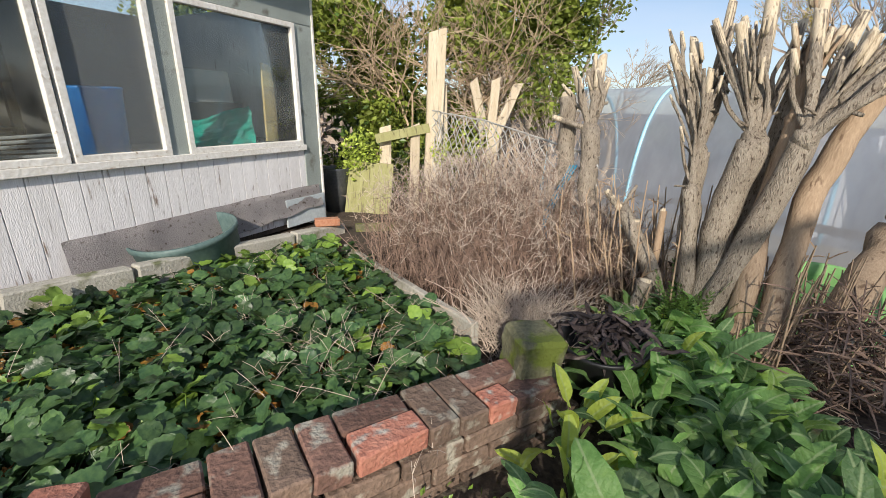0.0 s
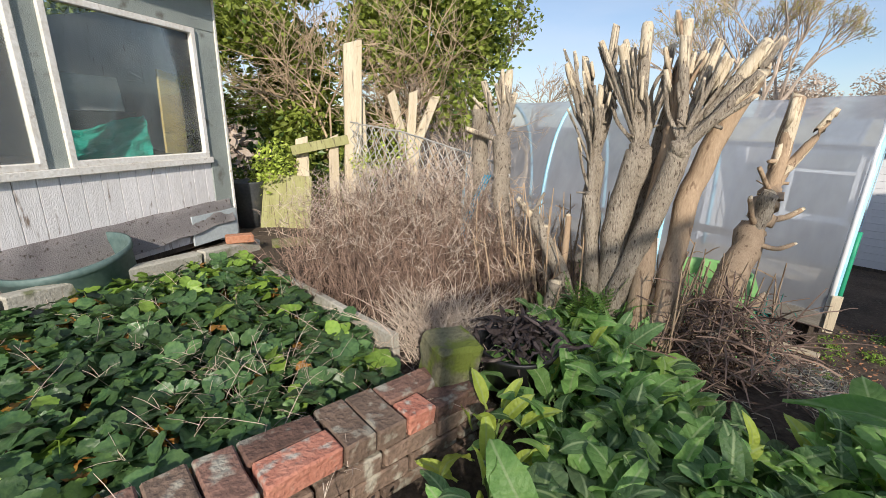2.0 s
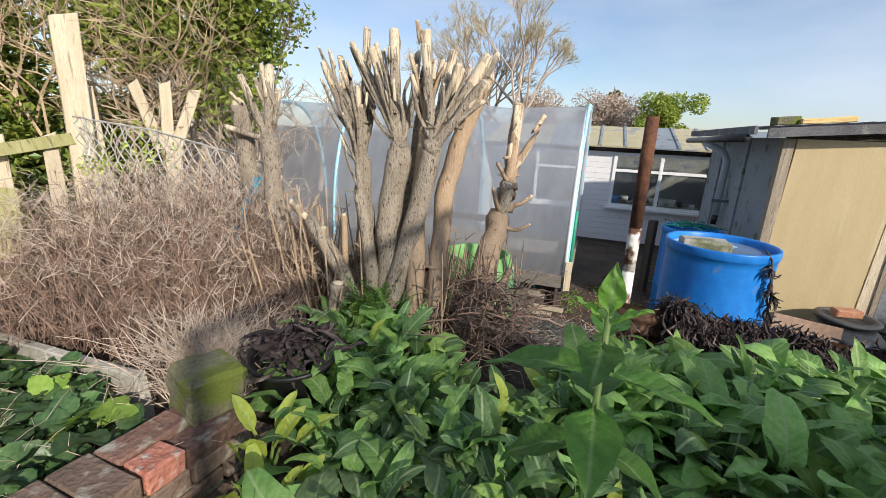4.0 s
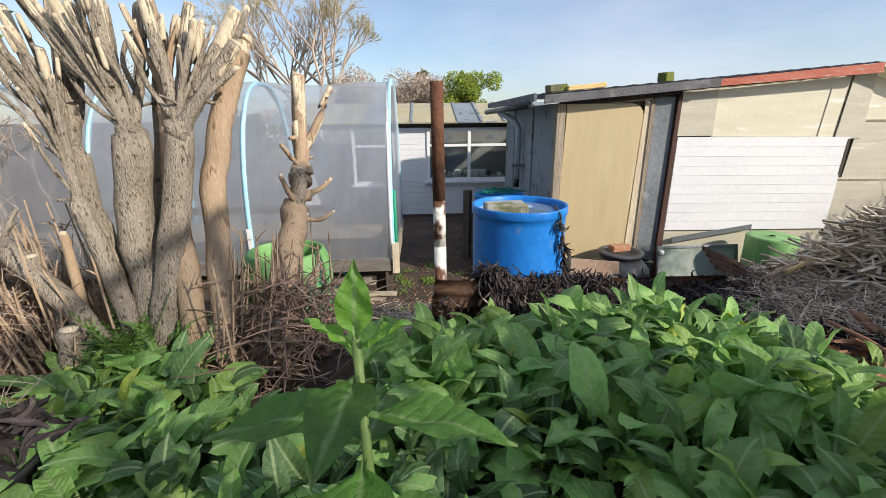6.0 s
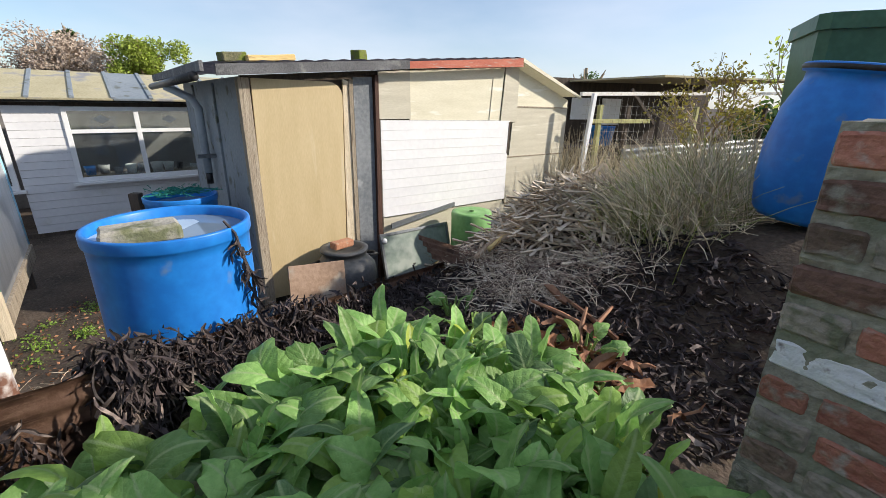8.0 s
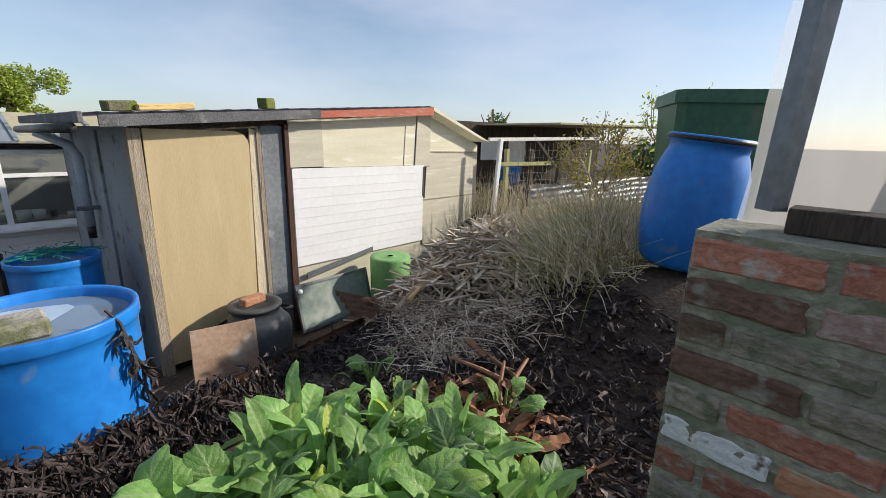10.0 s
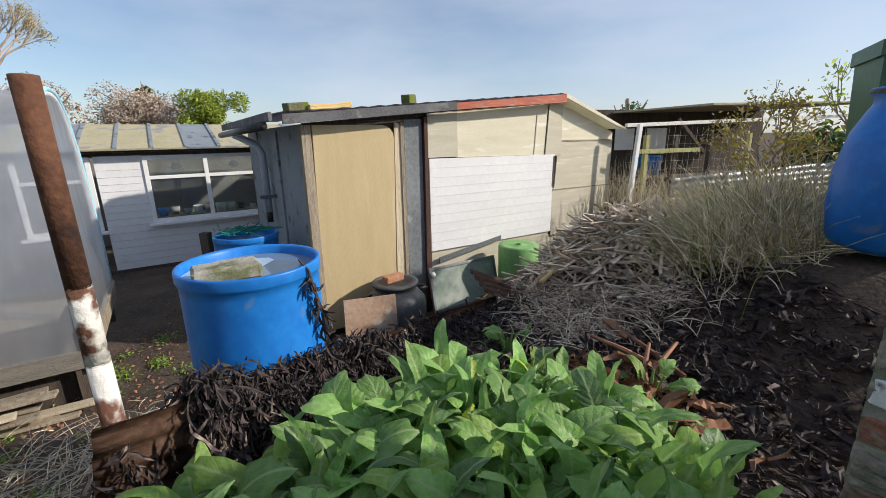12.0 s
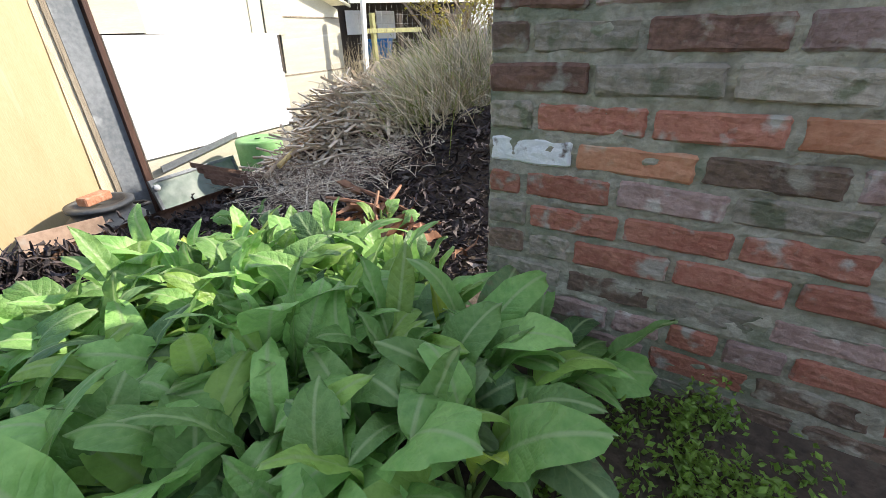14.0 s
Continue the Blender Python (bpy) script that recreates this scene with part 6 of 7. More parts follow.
# ---- scattered stalks, generic ----
def stalk_mass(name, material, count, place, label, category, branch=0, seed=1, radius=0.0016):
    """Joined thin stems: place(r) gives foot, tip and bow."""
    r = random.Random(seed)
    bm = bmesh.new()
    for i in range(count):
        a, b, bow = place(r)
        a, b = Vector(a), Vector(b)
        mid = (a + b) / 2 + Vector(bow)
        tube(bm, [a, a.lerp(mid, 0.66), mid.lerp(b, 0.5), b], [radius, radius * 0.9, radius * 0.75, radius * 0.5], 3, False)
        for k in range(branch):
            t = r.uniform(0.35, 1)
            p = a.lerp(mid, t * 2) if t < 0.5 else mid.lerp(b, t * 2 - 1)
            d = Vector((r.uniform(-1, 1), r.uniform(-1, 1), r.uniform(-0.1, 1))).normalized() * r.uniform(0.03, 0.11)
            tube(bm, [p, p + d * 0.6 + Vector((0, 0, 0.005)), p + d], [radius * 0.6, radius * 0.5, radius * 0.3], 3, False)
    me = bpy.data.meshes.new(name)
    bm.to_mesh(me)
    bm.free()
    me.materials.append(material)
    return tagged(new(name, me), label, category, kind="stuff")


def weed_place(r):
    a, d = r.uniform(0, math.tau), math.sqrt(r.random())
    x, y = 0.42 + 0.92 * d * math.cos(a) - 0.25 * d * math.sin(a), 2.82 + 0.62 * d * math.sin(a)
    h = (1.00 - 0.42 * d ** 2) * r.uniform(0.5, 1.0) * (0.72 + 0.28 * smooth(2.3, 3.1, y))
    z = ground_z(x, y) - 0.02
    return (x, y, z), (x + r.gauss(0, 0.12), y + r.gauss(0, 0.12), z + h), (r.gauss(0, 0.04), r.gauss(0, 0.04), 0)


stalk_mass("dead_weeds", M_WEED, 1500, weed_place, "dense clump of brown dead willowherb stems", "weeds", 9, 2, 0.0024)


def seed_place(r):
    a, b, bow = weed_place(r)
    b = Vector(b)
    while b.z < 0.62 + r.gauss(0, 0.12):
        b = Vector(weed_place(r)[1])
    c = b + Vector((r.gauss(0, 0.03), r.gauss(0, 0.03), r.uniform(-0.12, 0.04)))
    return c, c + Vector((r.gauss(0, 0.05), r.gauss(0, 0.05), r.uniform(0.01, 0.10))), (0, 0, 0)


stalk_mass("weed_seed_heads", M_WEEDPALE, 1500, seed_place, "pale fluffy seed heads over the dead weeds", "weeds", 4, 3, 0.0018)


def straw_place(r):
    x, y = 0.40 + r.gauss(0, 0.14), 1.98 + r.gauss(0, 0.12)
    z = ground_z(x, y)
    return (x, y, z), (x + r.gauss(0, 0.16), y + r.gauss(-0.05, 0.14), z + r.uniform(0.12, 0.38)), (0, 0, 0.05)


stalk_mass("dry_straw", M_WEEDPALE, 420, straw_place, "tangle of pale dry straw before the dead weeds", "straw", 2, 4, 0.002)


def litter_place(r):
    x, y = 2.55 + r.gauss(0, 0.45), 1.95 + r.gauss(0, 0.45)
    z = ground_z(x, y) + 0.01
    a = r.uniform(0, math.tau)
    l = r.uniform(0.08, 0.30)
    return (x, y, z), (x + l * math.cos(a), y + l * math.sin(a), z + r.uniform(0, 0.05)), (0, 0, 0.02)


stalk_mass("twig_litter", M_TWIG, 800, litter_place, "brown twigs and stalks littering the path", "litter", 1, 6, 0.0025)


# ---- coppiced elder ----
def limb(bm, pts, r0, r1, sides=9, seed=0, knots=0.12):
    """A knotty limb through rough points."""
    pts = [Vector(p) for p in pts]
    fine = []
    for i in range(len(pts) - 1):
        for k in range(5):
            t = k / 5
            p0, p1, p2, p3 = pts[max(i - 1, 0)], pts[i], pts[i + 1], pts[min(i + 2, len(pts) - 1)]
            fine.append(0.5 * ((2 * p1) + (p2 - p0) * t + (2 * p0 - 5 * p1 + 4 * p2 - p3) * t * t + (3 * p1 - p0 - 3 * p2 + p3) * t ** 3))
    fine.append(pts[-1])
    n = len(fine)
    rad = [(r0 + (r1 - r0) * i / (n - 1)) * (1 + knots * noise.noise(Vector((i * 0.9, seed * 3.3, 0)))) for i in range(n)]
    fine = [p + Vector((noise.noise(Vector((i * 0.5, seed, 1))), noise.noise(Vector((i * 0.5, seed, 5))), 0)) * rad[i] * 0.35 for i, p in enumerate(fine)]
    tube(bm, fine, rad, sides)


def cut_tip(p, d, r, parent):
    """Barkless bleached end of a cut stem, ragged where the bark begins, split at the top."""
    bm = bmesh.new()
    p, d = Vector(p), Vector(d).normalized()
    q = random.Random(int(p.x * 997 + p.y * 613 + p.z * 359))
    back = min(0.26, r * 8)
    tube(bm, [p - d * back, p - d * back * 0.45, p - d * 0.01, p + d * 0.012], [r * 1.0, r * 1.0, r * 0.985, r * 0.9], 10)
    bm.verts.ensure_lookup_table()
    slant = q.uniform(-1, 1)
    for k in range(10):
        bm.verts[k].co += d * back * 0.4 * q.uniform(-0.6, 0.9)
        for ring in (20, 30):
            bm.verts[ring + k].co += d * r * (0.7 * slant * math.cos(k * math.tau / 10) + q.uniform(-0.25, 0.25))
    part("cut_end", bm, M_CUT, parent, "pale barkless cut end", True)


def coppice(name, label, stems, at):
    tree = thing(name, pose(*at), label, "tree stump")
    inv = Vector(at)
    for i, (pts, r0, r1, mt, forks) in enumerate(stems):
        bm = bmesh.new()
        limb(bm, [Vector(p) - inv for p in pts], r0 * 1.25, r1 * 1.2, 11, i + at[0])
        top = Vector(pts[-1]) - inv
        # gnarled collar where the forks leave
        if forks:
            v = bmesh.ops.create_icosphere(bm, subdivisions=2, radius=r1 * 1.1, matrix=Matrix.Translation(top))["verts"]
            for q in v:
                q.co += noise.noise_vector(q.co * 26) * r1 * 0.5
        tr = part("trunk", bm, mt, tree, "", True)
        for k, (tip, rr) in enumerate(forks):
            tip = Vector(tip) - inv
            bm = bmesh.new()
            mid = top.lerp(tip, 0.45) + Vector((noise.noise(tip * 9), noise.noise(tip * 7 + Vector((3, 0, 0))), 0)) * 0.03
            limb(bm, [top - (tip - top) * 0.05, mid, tip], rr * 1.1, rr * 0.95, 9, k + i * 5, 0.10)
            part("limb", bm, mt, tree, "", True)
            if rr > 0.0145:
                cut_tip(tip, tip - mid, rr, tree)
            q = random.Random(i * 31 + k)
            for e in range(3 if rr > 0.013 and (tip - top).length > 0.32 else 0):
                a0 = top.lerp(mid, q.uniform(0.0, 0.8))
                e0 = a0 + (tip - top) * q.uniform(0.45, 0.85) + Vector((q.gauss(0, 0.06), q.gauss(0, 0.06), 0))
                bm = bmesh.new()
                limb(bm, [a0, a0.lerp(e0, 0.5) + Vector((q.gauss(0, 0.02), q.gauss(0, 0.02), -0.01)), e0], rr * 0.52, rr * 0.45, 7, k + e * 3 + i, 0.2)
                part("limb", bm, mt, tree, "", True)
                cut_tip(e0, e0 - a0, rr * 0.45, tree)
            for e in range(1):
                a0 = top.lerp(mid, q.random())
                e0 = a0 + Vector((q.gauss(0, 1), q.gauss(0, 1), q.gauss(0.3, 0.6))).normalized() * q.uniform(0.04, 0.10)
                bm = bmesh.new()
                limb(bm, [a0, a0.lerp(e0, 0.5), e0], rr * 0.45, rr * 0.3, 6, e)
                part("stub", bm, mt, tree, "", True)
        if not forks:
            cut_tip(top, Vector(pts[-1]) - Vector(pts[-2]), r1, tree)
    return tree


coppice("coppiced_elder", "hard-pruned elder with thick grey stems and pale cut ends", [
    ([(1.30, 2.10, 0.05), (1.28, 2.11, 0.4), (1.26, 2.14, 0.82), (1.26, 2.17, 1.12)], 0.047, 0.038, M_BARK, [((1.2, 2.31, 1.65), 0.020), ((1.37, 2.34, 1.82), 0.021), ((1.11, 2.33, 1.61), 0.015), ((1.46, 2.33, 1.71), 0.017), ((1.16, 2.1, 1.5), 0.009)]),
    ([(1.36, 2.0, 0.05), (1.35, 2.01, 0.36), (1.37, 2.04, 0.83), (1.41, 2.02, 1.19)], 0.060, 0.056, M_BARK, [((1.46, 2.19, 1.8), 0.030), ((1.29, 2.11, 1.68), 0.022), ((1.59, 2.15, 1.7), 0.020), ((1.2, 2.15, 1.7), 0.015), ((1.36, 2.2, 1.72), 0.016)]),
    ([(1.34, 1.93, 0.05), (1.34, 1.92, 0.4), (1.45, 1.9, 0.86), (1.52, 1.86, 1.21)], 0.052, 0.043, M_BARK, [((1.55, 2.01, 1.72), 0.024), ((1.72, 1.99, 1.71), 0.024), ((1.79, 1.78, 1.67), 0.034), ((1.72, 1.71, 1.54), 0.026), ((1.64, 1.83, 1.62), 0.015)]),
    ([(1.46, 1.74, 0.05), (1.47, 1.72, 0.26), (1.62, 1.88, 0.85), (1.71, 1.9, 1.22), (1.87, 1.88, 1.58)], 0.045, 0.042, M_BARKRED, []),
    ([(1.48, 2.1, 0.05), (1.50, 2.1, 0.7), (1.58, 2.1, 1.25), (1.66, 2.15, 1.62)], 0.04, 0.028, M_BARK, []),
    ([(1.52, 1.62, 0.05), (1.62, 1.66, 0.2), (1.98, 1.86, 0.62), (2.13, 1.93, 0.83), (2.20, 1.97, 0.98)], 0.070, 0.052, M_BARKRED, [((2.32, 2.06, 1.48), 0.036), ((2.36, 1.97, 1.24), 0.024), ((2.05, 1.93, 1.12), 0.012)]),
    ([(2.10, 1.92, 0.72), (2.10, 1.90, 0.84), (2.11, 1.89, 0.99)], 0.036, 0.032, M_BARK, []),
    ([(2.13, 1.92, 0.78), (2.04, 1.89, 0.86), (1.98, 1.87, 0.97)], 0.013, 0.010, M_BARKRED, []),
    ([(2.16, 1.93, 0.84), (2.25, 1.90, 0.86), (2.31, 1.87, 0.91)], 0.016, 0.010, M_BARKRED, []),
    ([(2.10, 1.90, 0.72), (2.19, 1.85, 0.70), (2.27, 1.83, 0.73)], 0.013, 0.008, M_BARKRED, []),
    ([(1.70, 1.68, 0.28), (1.86, 1.66, 0.38), (2.02, 1.70, 0.50)], 0.020, 0.014, M_BARKRED, []),
    ([(1.52, 1.70, 0.18), (1.62, 1.60, 0.30), (1.78, 1.58, 0.46)], 0.020, 0.015, M_BARK, []),
    ([(1.10, 2.24, 0.05), (1.09, 2.26, 0.4), (1.07, 2.30, 0.72)], 0.022, 0.020, M_BARK, []),
    ([(1.14, 2.18, 0.05), (1.16, 2.20, 0.4), (1.17, 2.24, 0.80)], 0.018, 0.015, M_BARKRED, []),
    ([(1.05, 2.08, 0.1), (1.04, 2.08, 0.3), (1.06, 2.07, 0.46)], 0.030, 0.034, M_BARK, []),
    ([(1.40, 1.82, 0.05), (1.42, 1.84, 0.45), (1.50, 1.95, 0.95), (1.55, 1.98, 1.30)], 0.044, 0.036, M_BARKRED, [((1.58, 2.05, 1.80), 0.026), ((1.68, 2.03, 1.66), 0.018)]),
    ([(1.26, 2.02, 0.05), (1.24, 2.03, 0.5), (1.20, 2.08, 0.95)], 0.034, 0.028, M_BARK, [((1.14, 2.16, 1.42), 0.014), ((1.24, 2.18, 1.50), 0.016)]),
    ([(1.25, 2.1, 0.1), (1.12, 2.15, 0.48), (1.02, 2.4, 0.77)], 0.040, 0.034, M_BARK, [((0.93, 2.42, 0.86), 0.020), ((1.1, 2.45, 0.9), 0.010)]),
], (1.4, 2.0, 0.05))
coppice("elder_stump", "pruned elder stump with two pale split tops", [
    ([(1.04, 2.62, 0.05), (1.01, 2.65, 0.32), (0.94, 2.76, 0.74), (0.94, 2.9, 1.19)], 0.060, 0.048, M_BARK, [((0.99, 3.0, 1.62), 0.032), ((0.82, 3.01, 1.57), 0.022), ((0.72, 3.0, 1.26), 0.018), ((1.04, 2.98, 1.5), 0.02)]),
    ([(0.86, 2.95, 0.05), (0.84, 3.0, 0.6), (0.83, 3.05, 1.2), (0.80, 3.05, 1.4)], 0.05, 0.045, M_BARK, []),
], (1.0, 2.7, 0.05))


def suckers(r):
    k = r.random()
    if k < 0.55:
        x, y = 1.64 + r.gauss(0, 0.15), 1.70 + r.gauss(0, 0.10)
        return (x, y, ground_z(x, y)), (x + r.gauss(0.10, 0.05), y + r.gauss(0.05, 0.04), r.uniform(0.25, 0.75)), (r.gauss(0, 0.012), r.gauss(0, 0.012), 0)
    x, y = 1.12 + r.gauss(0, 0.14), 2.36 + r.gauss(0, 0.16)
    return (x, y, ground_z(x, y)), (x + r.gauss(-0.04, 0.07), y + r.gauss(0.03, 0.06), r.uniform(0.35, 0.95)), (r.gauss(0, 0.015), r.gauss(0, 0.015), 0)


stalk_mass("elder_suckers", M_BARKRED, 190, suckers, "thin dry suckers round the elder stump", "suckers", 1, 9, 0.0065)


def debris(r):
    x, y = 1.72 + r.gauss(0, 0.16), 1.58 + r.gauss(0, 0.14)
    a = r.uniform(0, math.tau)
    l = r.uniform(0.1, 0.35)
    z = ground_z(x, y) + r.uniform(0.0, 0.42) * smooth(0.5, 0.0, abs(x - 1.72))
    return (x, y, z), (x + l * math.cos(a), y + l * math.sin(a), z + r.gauss(0.02, 0.08)), (0, 0, 0.03)


stalk_mass("bark_debris", M_WEED, 420, debris, "broken sticks heaped at the elder's foot", "sticks", 1, 10, 0.0042)

# feathery weed at the stump's foot
bm = bmesh.new()
rr = random.Random(3)
for i in range(34):
    a = rr.uniform(0, math.tau)
    base = Vector((1.17 + rr.gauss(0, 0.05), 1.95 + rr.gauss(0, 0.05), 0.25))
    tip = base + Vector((math.cos(a) * 0.16, math.sin(a) * 0.16, rr.uniform(0.08, 0.32)))
    tube(bm, [base, tip], [0.002, 0.001], 3, False)
    d = (tip - base)
    sd = d.cross(Vector((0, 0, 1))).normalized()
    for k in range(9):
        p = base + d * (0.25 + 0.085 * k)
        for s in (-1, 1):
            q = p + sd * s * 0.045 * (1.1 - k / 10) + d * 0.06
            bm.faces.new([bm.verts.new(v) for v in (p, p.lerp(q, 0.5) + d * 0.04, q, p.lerp(q, 0.5) - d * 0.03)])
tagged(part("feathery_weed", bm, M_IVY, None), "feathery dark green weed at the elder's foot", "weed", kind="stuff")


# ---- frost-blackened leaves hanging over the iron sheet ----
def curled_leaf(bm, p, d, length, width, r):
    """A withered leaf: a wandering ribbon with rolled-in edges."""
    side = d.cross(Vector((r.gauss(0, 1), r.gauss(0, 1), r.gauss(0, 1)))).normalized()
    prev, c, n = None, p.copy(), 6
    for i in range(n):
        t = i / (n - 1)
        nrm = side.cross(d).normalized()
        w = width * math.sin(math.pi * (0.12 + 0.80 * t)) * r.uniform(0.6, 1.3)
        row = (bm.verts.new(c + side * w * 0.8 + nrm * w * r.uniform(0.2, 1.2)), bm.verts.new(c), bm.verts.new(c - side * w * 0.8 + nrm * w * r.uniform(0.2, 1.2)))
        if prev:
            bm.faces.new((prev[0], prev[1], row[1], row[0]))
            bm.faces.new((prev[1], prev[2], row[2], row[1]))
        prev = row
        c = c + d * length / (n - 1)
        d = (d + Vector((r.gauss(0, 0.35), r.gauss(0, 0.35), r.gauss(-0.1, 0.35)))).normalized()
        side = (side + Vector((r.gauss(0, 0.3), r.gauss(0, 0.3), r.gauss(0, 0.3)))).normalized()
        side = (side - d * side.dot(d)).normalized()


def black_leaves():
    r = random.Random(8)
    bm = bmesh.new()
    a, b = Vector((2.45, 0.96, 0)), Vector((4.05, -0.15, 0))
    for i in range(4600):
        t = r.random()
        c = a.lerp(b, t)
        off = r.gauss(0.0, 0.09)
        top = 0.40 - 0.43 * t + 0.05 * noise.noise(Vector((t * 9, 0, 0)))
        x, y = c.x - 0.57 * off * 1.0 - 0.02, c.y - 0.82 * off
        z = max(top + 0.06 - abs(off) * 0.9 + r.gauss(0, 0.035), ground_z(x, y) + 0.02)
        d = Vector((r.gauss(0, 0.5), r.gauss(0, 0.5), -abs(r.gauss(0.8, 0.5)))).normalized()
        curled_leaf(bm, Vector((x, y, z)), d, r.uniform(0.05, 0.15), r.uniform(0.003, 0.013), r)
    # hanging skirt on the near side
    for i in range(2400):
        t = r.random()
        c = a.lerp(b, t)
        x, y = c.x - 0.57 * 0.10 + r.gauss(0, 0.03), c.y - 0.82 * 0.10 + r.gauss(0, 0.03)
        z = 0.38 - 0.41 * t - r.random() * 0.26
        curled_leaf(bm, Vector((x, y, z + 0.05)), Vector((r.gauss(0, 0.35), r.gauss(0, 0.35), -1)).normalized(), r.uniform(0.06, 0.16), r.uniform(0.003, 0.013), r)
    # end of the row, over the rusty sheet and beyond; dead leaves that also darken the soil as shade
    for i in range(3000):
        x, y = r.uniform(2.3, 4.1), r.uniform(-1.7, 0.0)
        curled_leaf(bm, Vector((x, y, ground_z(x, y) + r.uniform(0.01, 0.07))), Vector((r.gauss(0, 1), r.gauss(0, 1), r.gauss(0, 0.25))).normalized(), r.uniform(0.06, 0.16), r.uniform(0.004, 0.018), r)
    for i in range(70):
        x, y = 2.25 + r.gauss(0, 0.05), 1.05 + r.gauss(0, 0.05)
        curled_leaf(bm, Vector((x, y, 0.40 - r.random() * 0.35)), Vector((r.gauss(0, 0.4), r.gauss(0, 0.4), -1)).normalized(), r.uniform(0.06, 0.12), r.uniform(0.005, 0.012), r)
    # a dead stem caught on the drum's rim
    stem = [Vector(q) for q in ((2.90, 0.72, 0.765), (2.89, 0.68, 0.72), (2.90, 0.665, 0.62), (2.94, 0.655, 0.52), (2.93, 0.65, 0.36))]
    tube(bm, stem, [0.005, 0.006, 0.006, 0.005, 0.003], 5)
    for i in range(34):
        k = r.uniform(1.2, 3.6)
        q = stem[int(k)].lerp(stem[int(k) + 1], k - int(k))
        curled_leaf(bm, q, Vector((r.gauss(0, 0.5), r.gauss(-0.2, 0.3), -1)).normalized(), r.uniform(0.05, 0.11), 0.010, r)
    for i in range(120):
        p = Vector((0.66, 1.5, 0.47)) + Vector((r.gauss(0, 0.07), r.gauss(0, 0.07), r.gauss(0, 0.02)))
        curled_leaf(bm, p, Vector((r.gauss(0, 1), r.gauss(0, 1), r.gauss(0, 0.3))).normalized(), r.uniform(0.06, 0.14), r.uniform(0.01, 0.02), r)
    tagged(part("blackened_leaves", bm, M_BLACKLEAF, None), "frost-blackened wilted leaves draped over rusty iron", "dead leaves", kind="stuff")
    bm = bmesh.new()
    for i in range(130):
        x, y = 2.75 + r.gauss(0, 0.16), -0.62 + r.gauss(0, 0.13)
        curled_leaf(bm, Vector((x, y, ground_z(x, y) + r.uniform(0.03, 0.12))), Vector((r.gauss(0.3, 1), r.gauss(0, 1), r.gauss(0, 0.2))).normalized(), r.uniform(0.08, 0.2), r.uniform(0.015, 0.035), r)
    for x0, y0, x1, y1 in ((2.95, -0.95, 3.32, -0.78), (3.0, -0.9, 3.25, -0.62), (2.9, -0.8, 3.1, -0.98), (2.8, -0.72, 3.12, -0.86)):
        za, zb = ground_z(x0, y0) + 0.05, ground_z(x1, y1) + 0.13
        tube(bm, [(x0, y0, za), ((x0 + x1) / 2, (y0 + y1) / 2 + 0.02, (za + zb) / 2 + 0.02), (x1, y1, zb)], [0.014, 0.012, 0.008], 6)
    tagged(part("rotting_leaves", bm, M_REDLEAF, None), "rust-coloured rotting leaves on dark soil", "dead leaves", kind="stuff")


black_leaves()


# ---- heap of pruned sticks ----
HEAP_H = 0.50 - ground_z(4.6, -1.45)


def heap_z(x, y):
    d2 = ((x - 4.65) / 0.56) ** 2 + ((y + 1.40) / 0.52) ** 2
    return 1.25 * HEAP_H * math.exp(-d2 * d2 * 0.55 - d2 * 0.35)


def heap_place(r):
    while True:
        x, y = 4.62 + r.gauss(0, 0.38), -1.38 + r.gauss(0, 0.36)
        if inside([(3.2, -0.3), (4.9, -0.3), (5.6, -1.0), (5.2, -2.2), (3.4, -1.9)], x, y):
            break
    z = ground_z(x, y) + heap_z(x, y) * r.uniform(0.75, 1.05)
    a = r.gauss(-0.75, 1.0)
    l = r.uniform(0.15, 0.6)
    up = r.gauss(0, 0.13)
    return (x - l * math.cos(a) / 2, y - l * math.sin(a) / 2, z - up / 2), (x + l * math.cos(a) / 2, y + l * math.sin(a) / 2, z + up / 2), (r.gauss(0, 0.02), r.gauss(0, 0.02), r.gauss(0, 0.02))


bm = bmesh.new()
bmesh.ops.create_grid(bm, x_segments=30, y_segments=30, size=1.0)
for v in bm.verts:
    x, y = 4.6 + v.co.x * 1.1, -1.45 + v.co.y * 1.0
    v.co = Vector((x, y, ground_z(x, y) + heap_z(x, y) * 0.8 - 0.03 + 0.03 * noise.noise(Vector((x * 9, y * 9, 0)))))
tagged(part("heap_core", bm, M_SOIL, None, smooth=True), "dark mulch under the heap of sticks", "mulch", kind="structure")
stalk_mass("stick_heap", M_TWIG, 800, heap_place, "heap of pruned dry sticks before the shed", "sticks", 1, 12, 0.0125)
stalk_mass("thin_stick_heap", M_BARKRED, 260, heap_place, "fine dry twigs over the stick heap", "twigs", 3, 13, 0.0035)


def brush_place(r):
    x, y = r.uniform(3.3, 4.5), r.uniform(-1.3, -0.35)
    z = ground_z(x, y) + r.uniform(0.0, 0.1)
    a = r.uniform(0, math.tau)
    l = r.uniform(0.08, 0.3)
    return (x, y, z), (x + l * math.cos(a), y + l * math.sin(a), z + r.uniform(-0.01, 0.06)), (0, 0, 0.02)


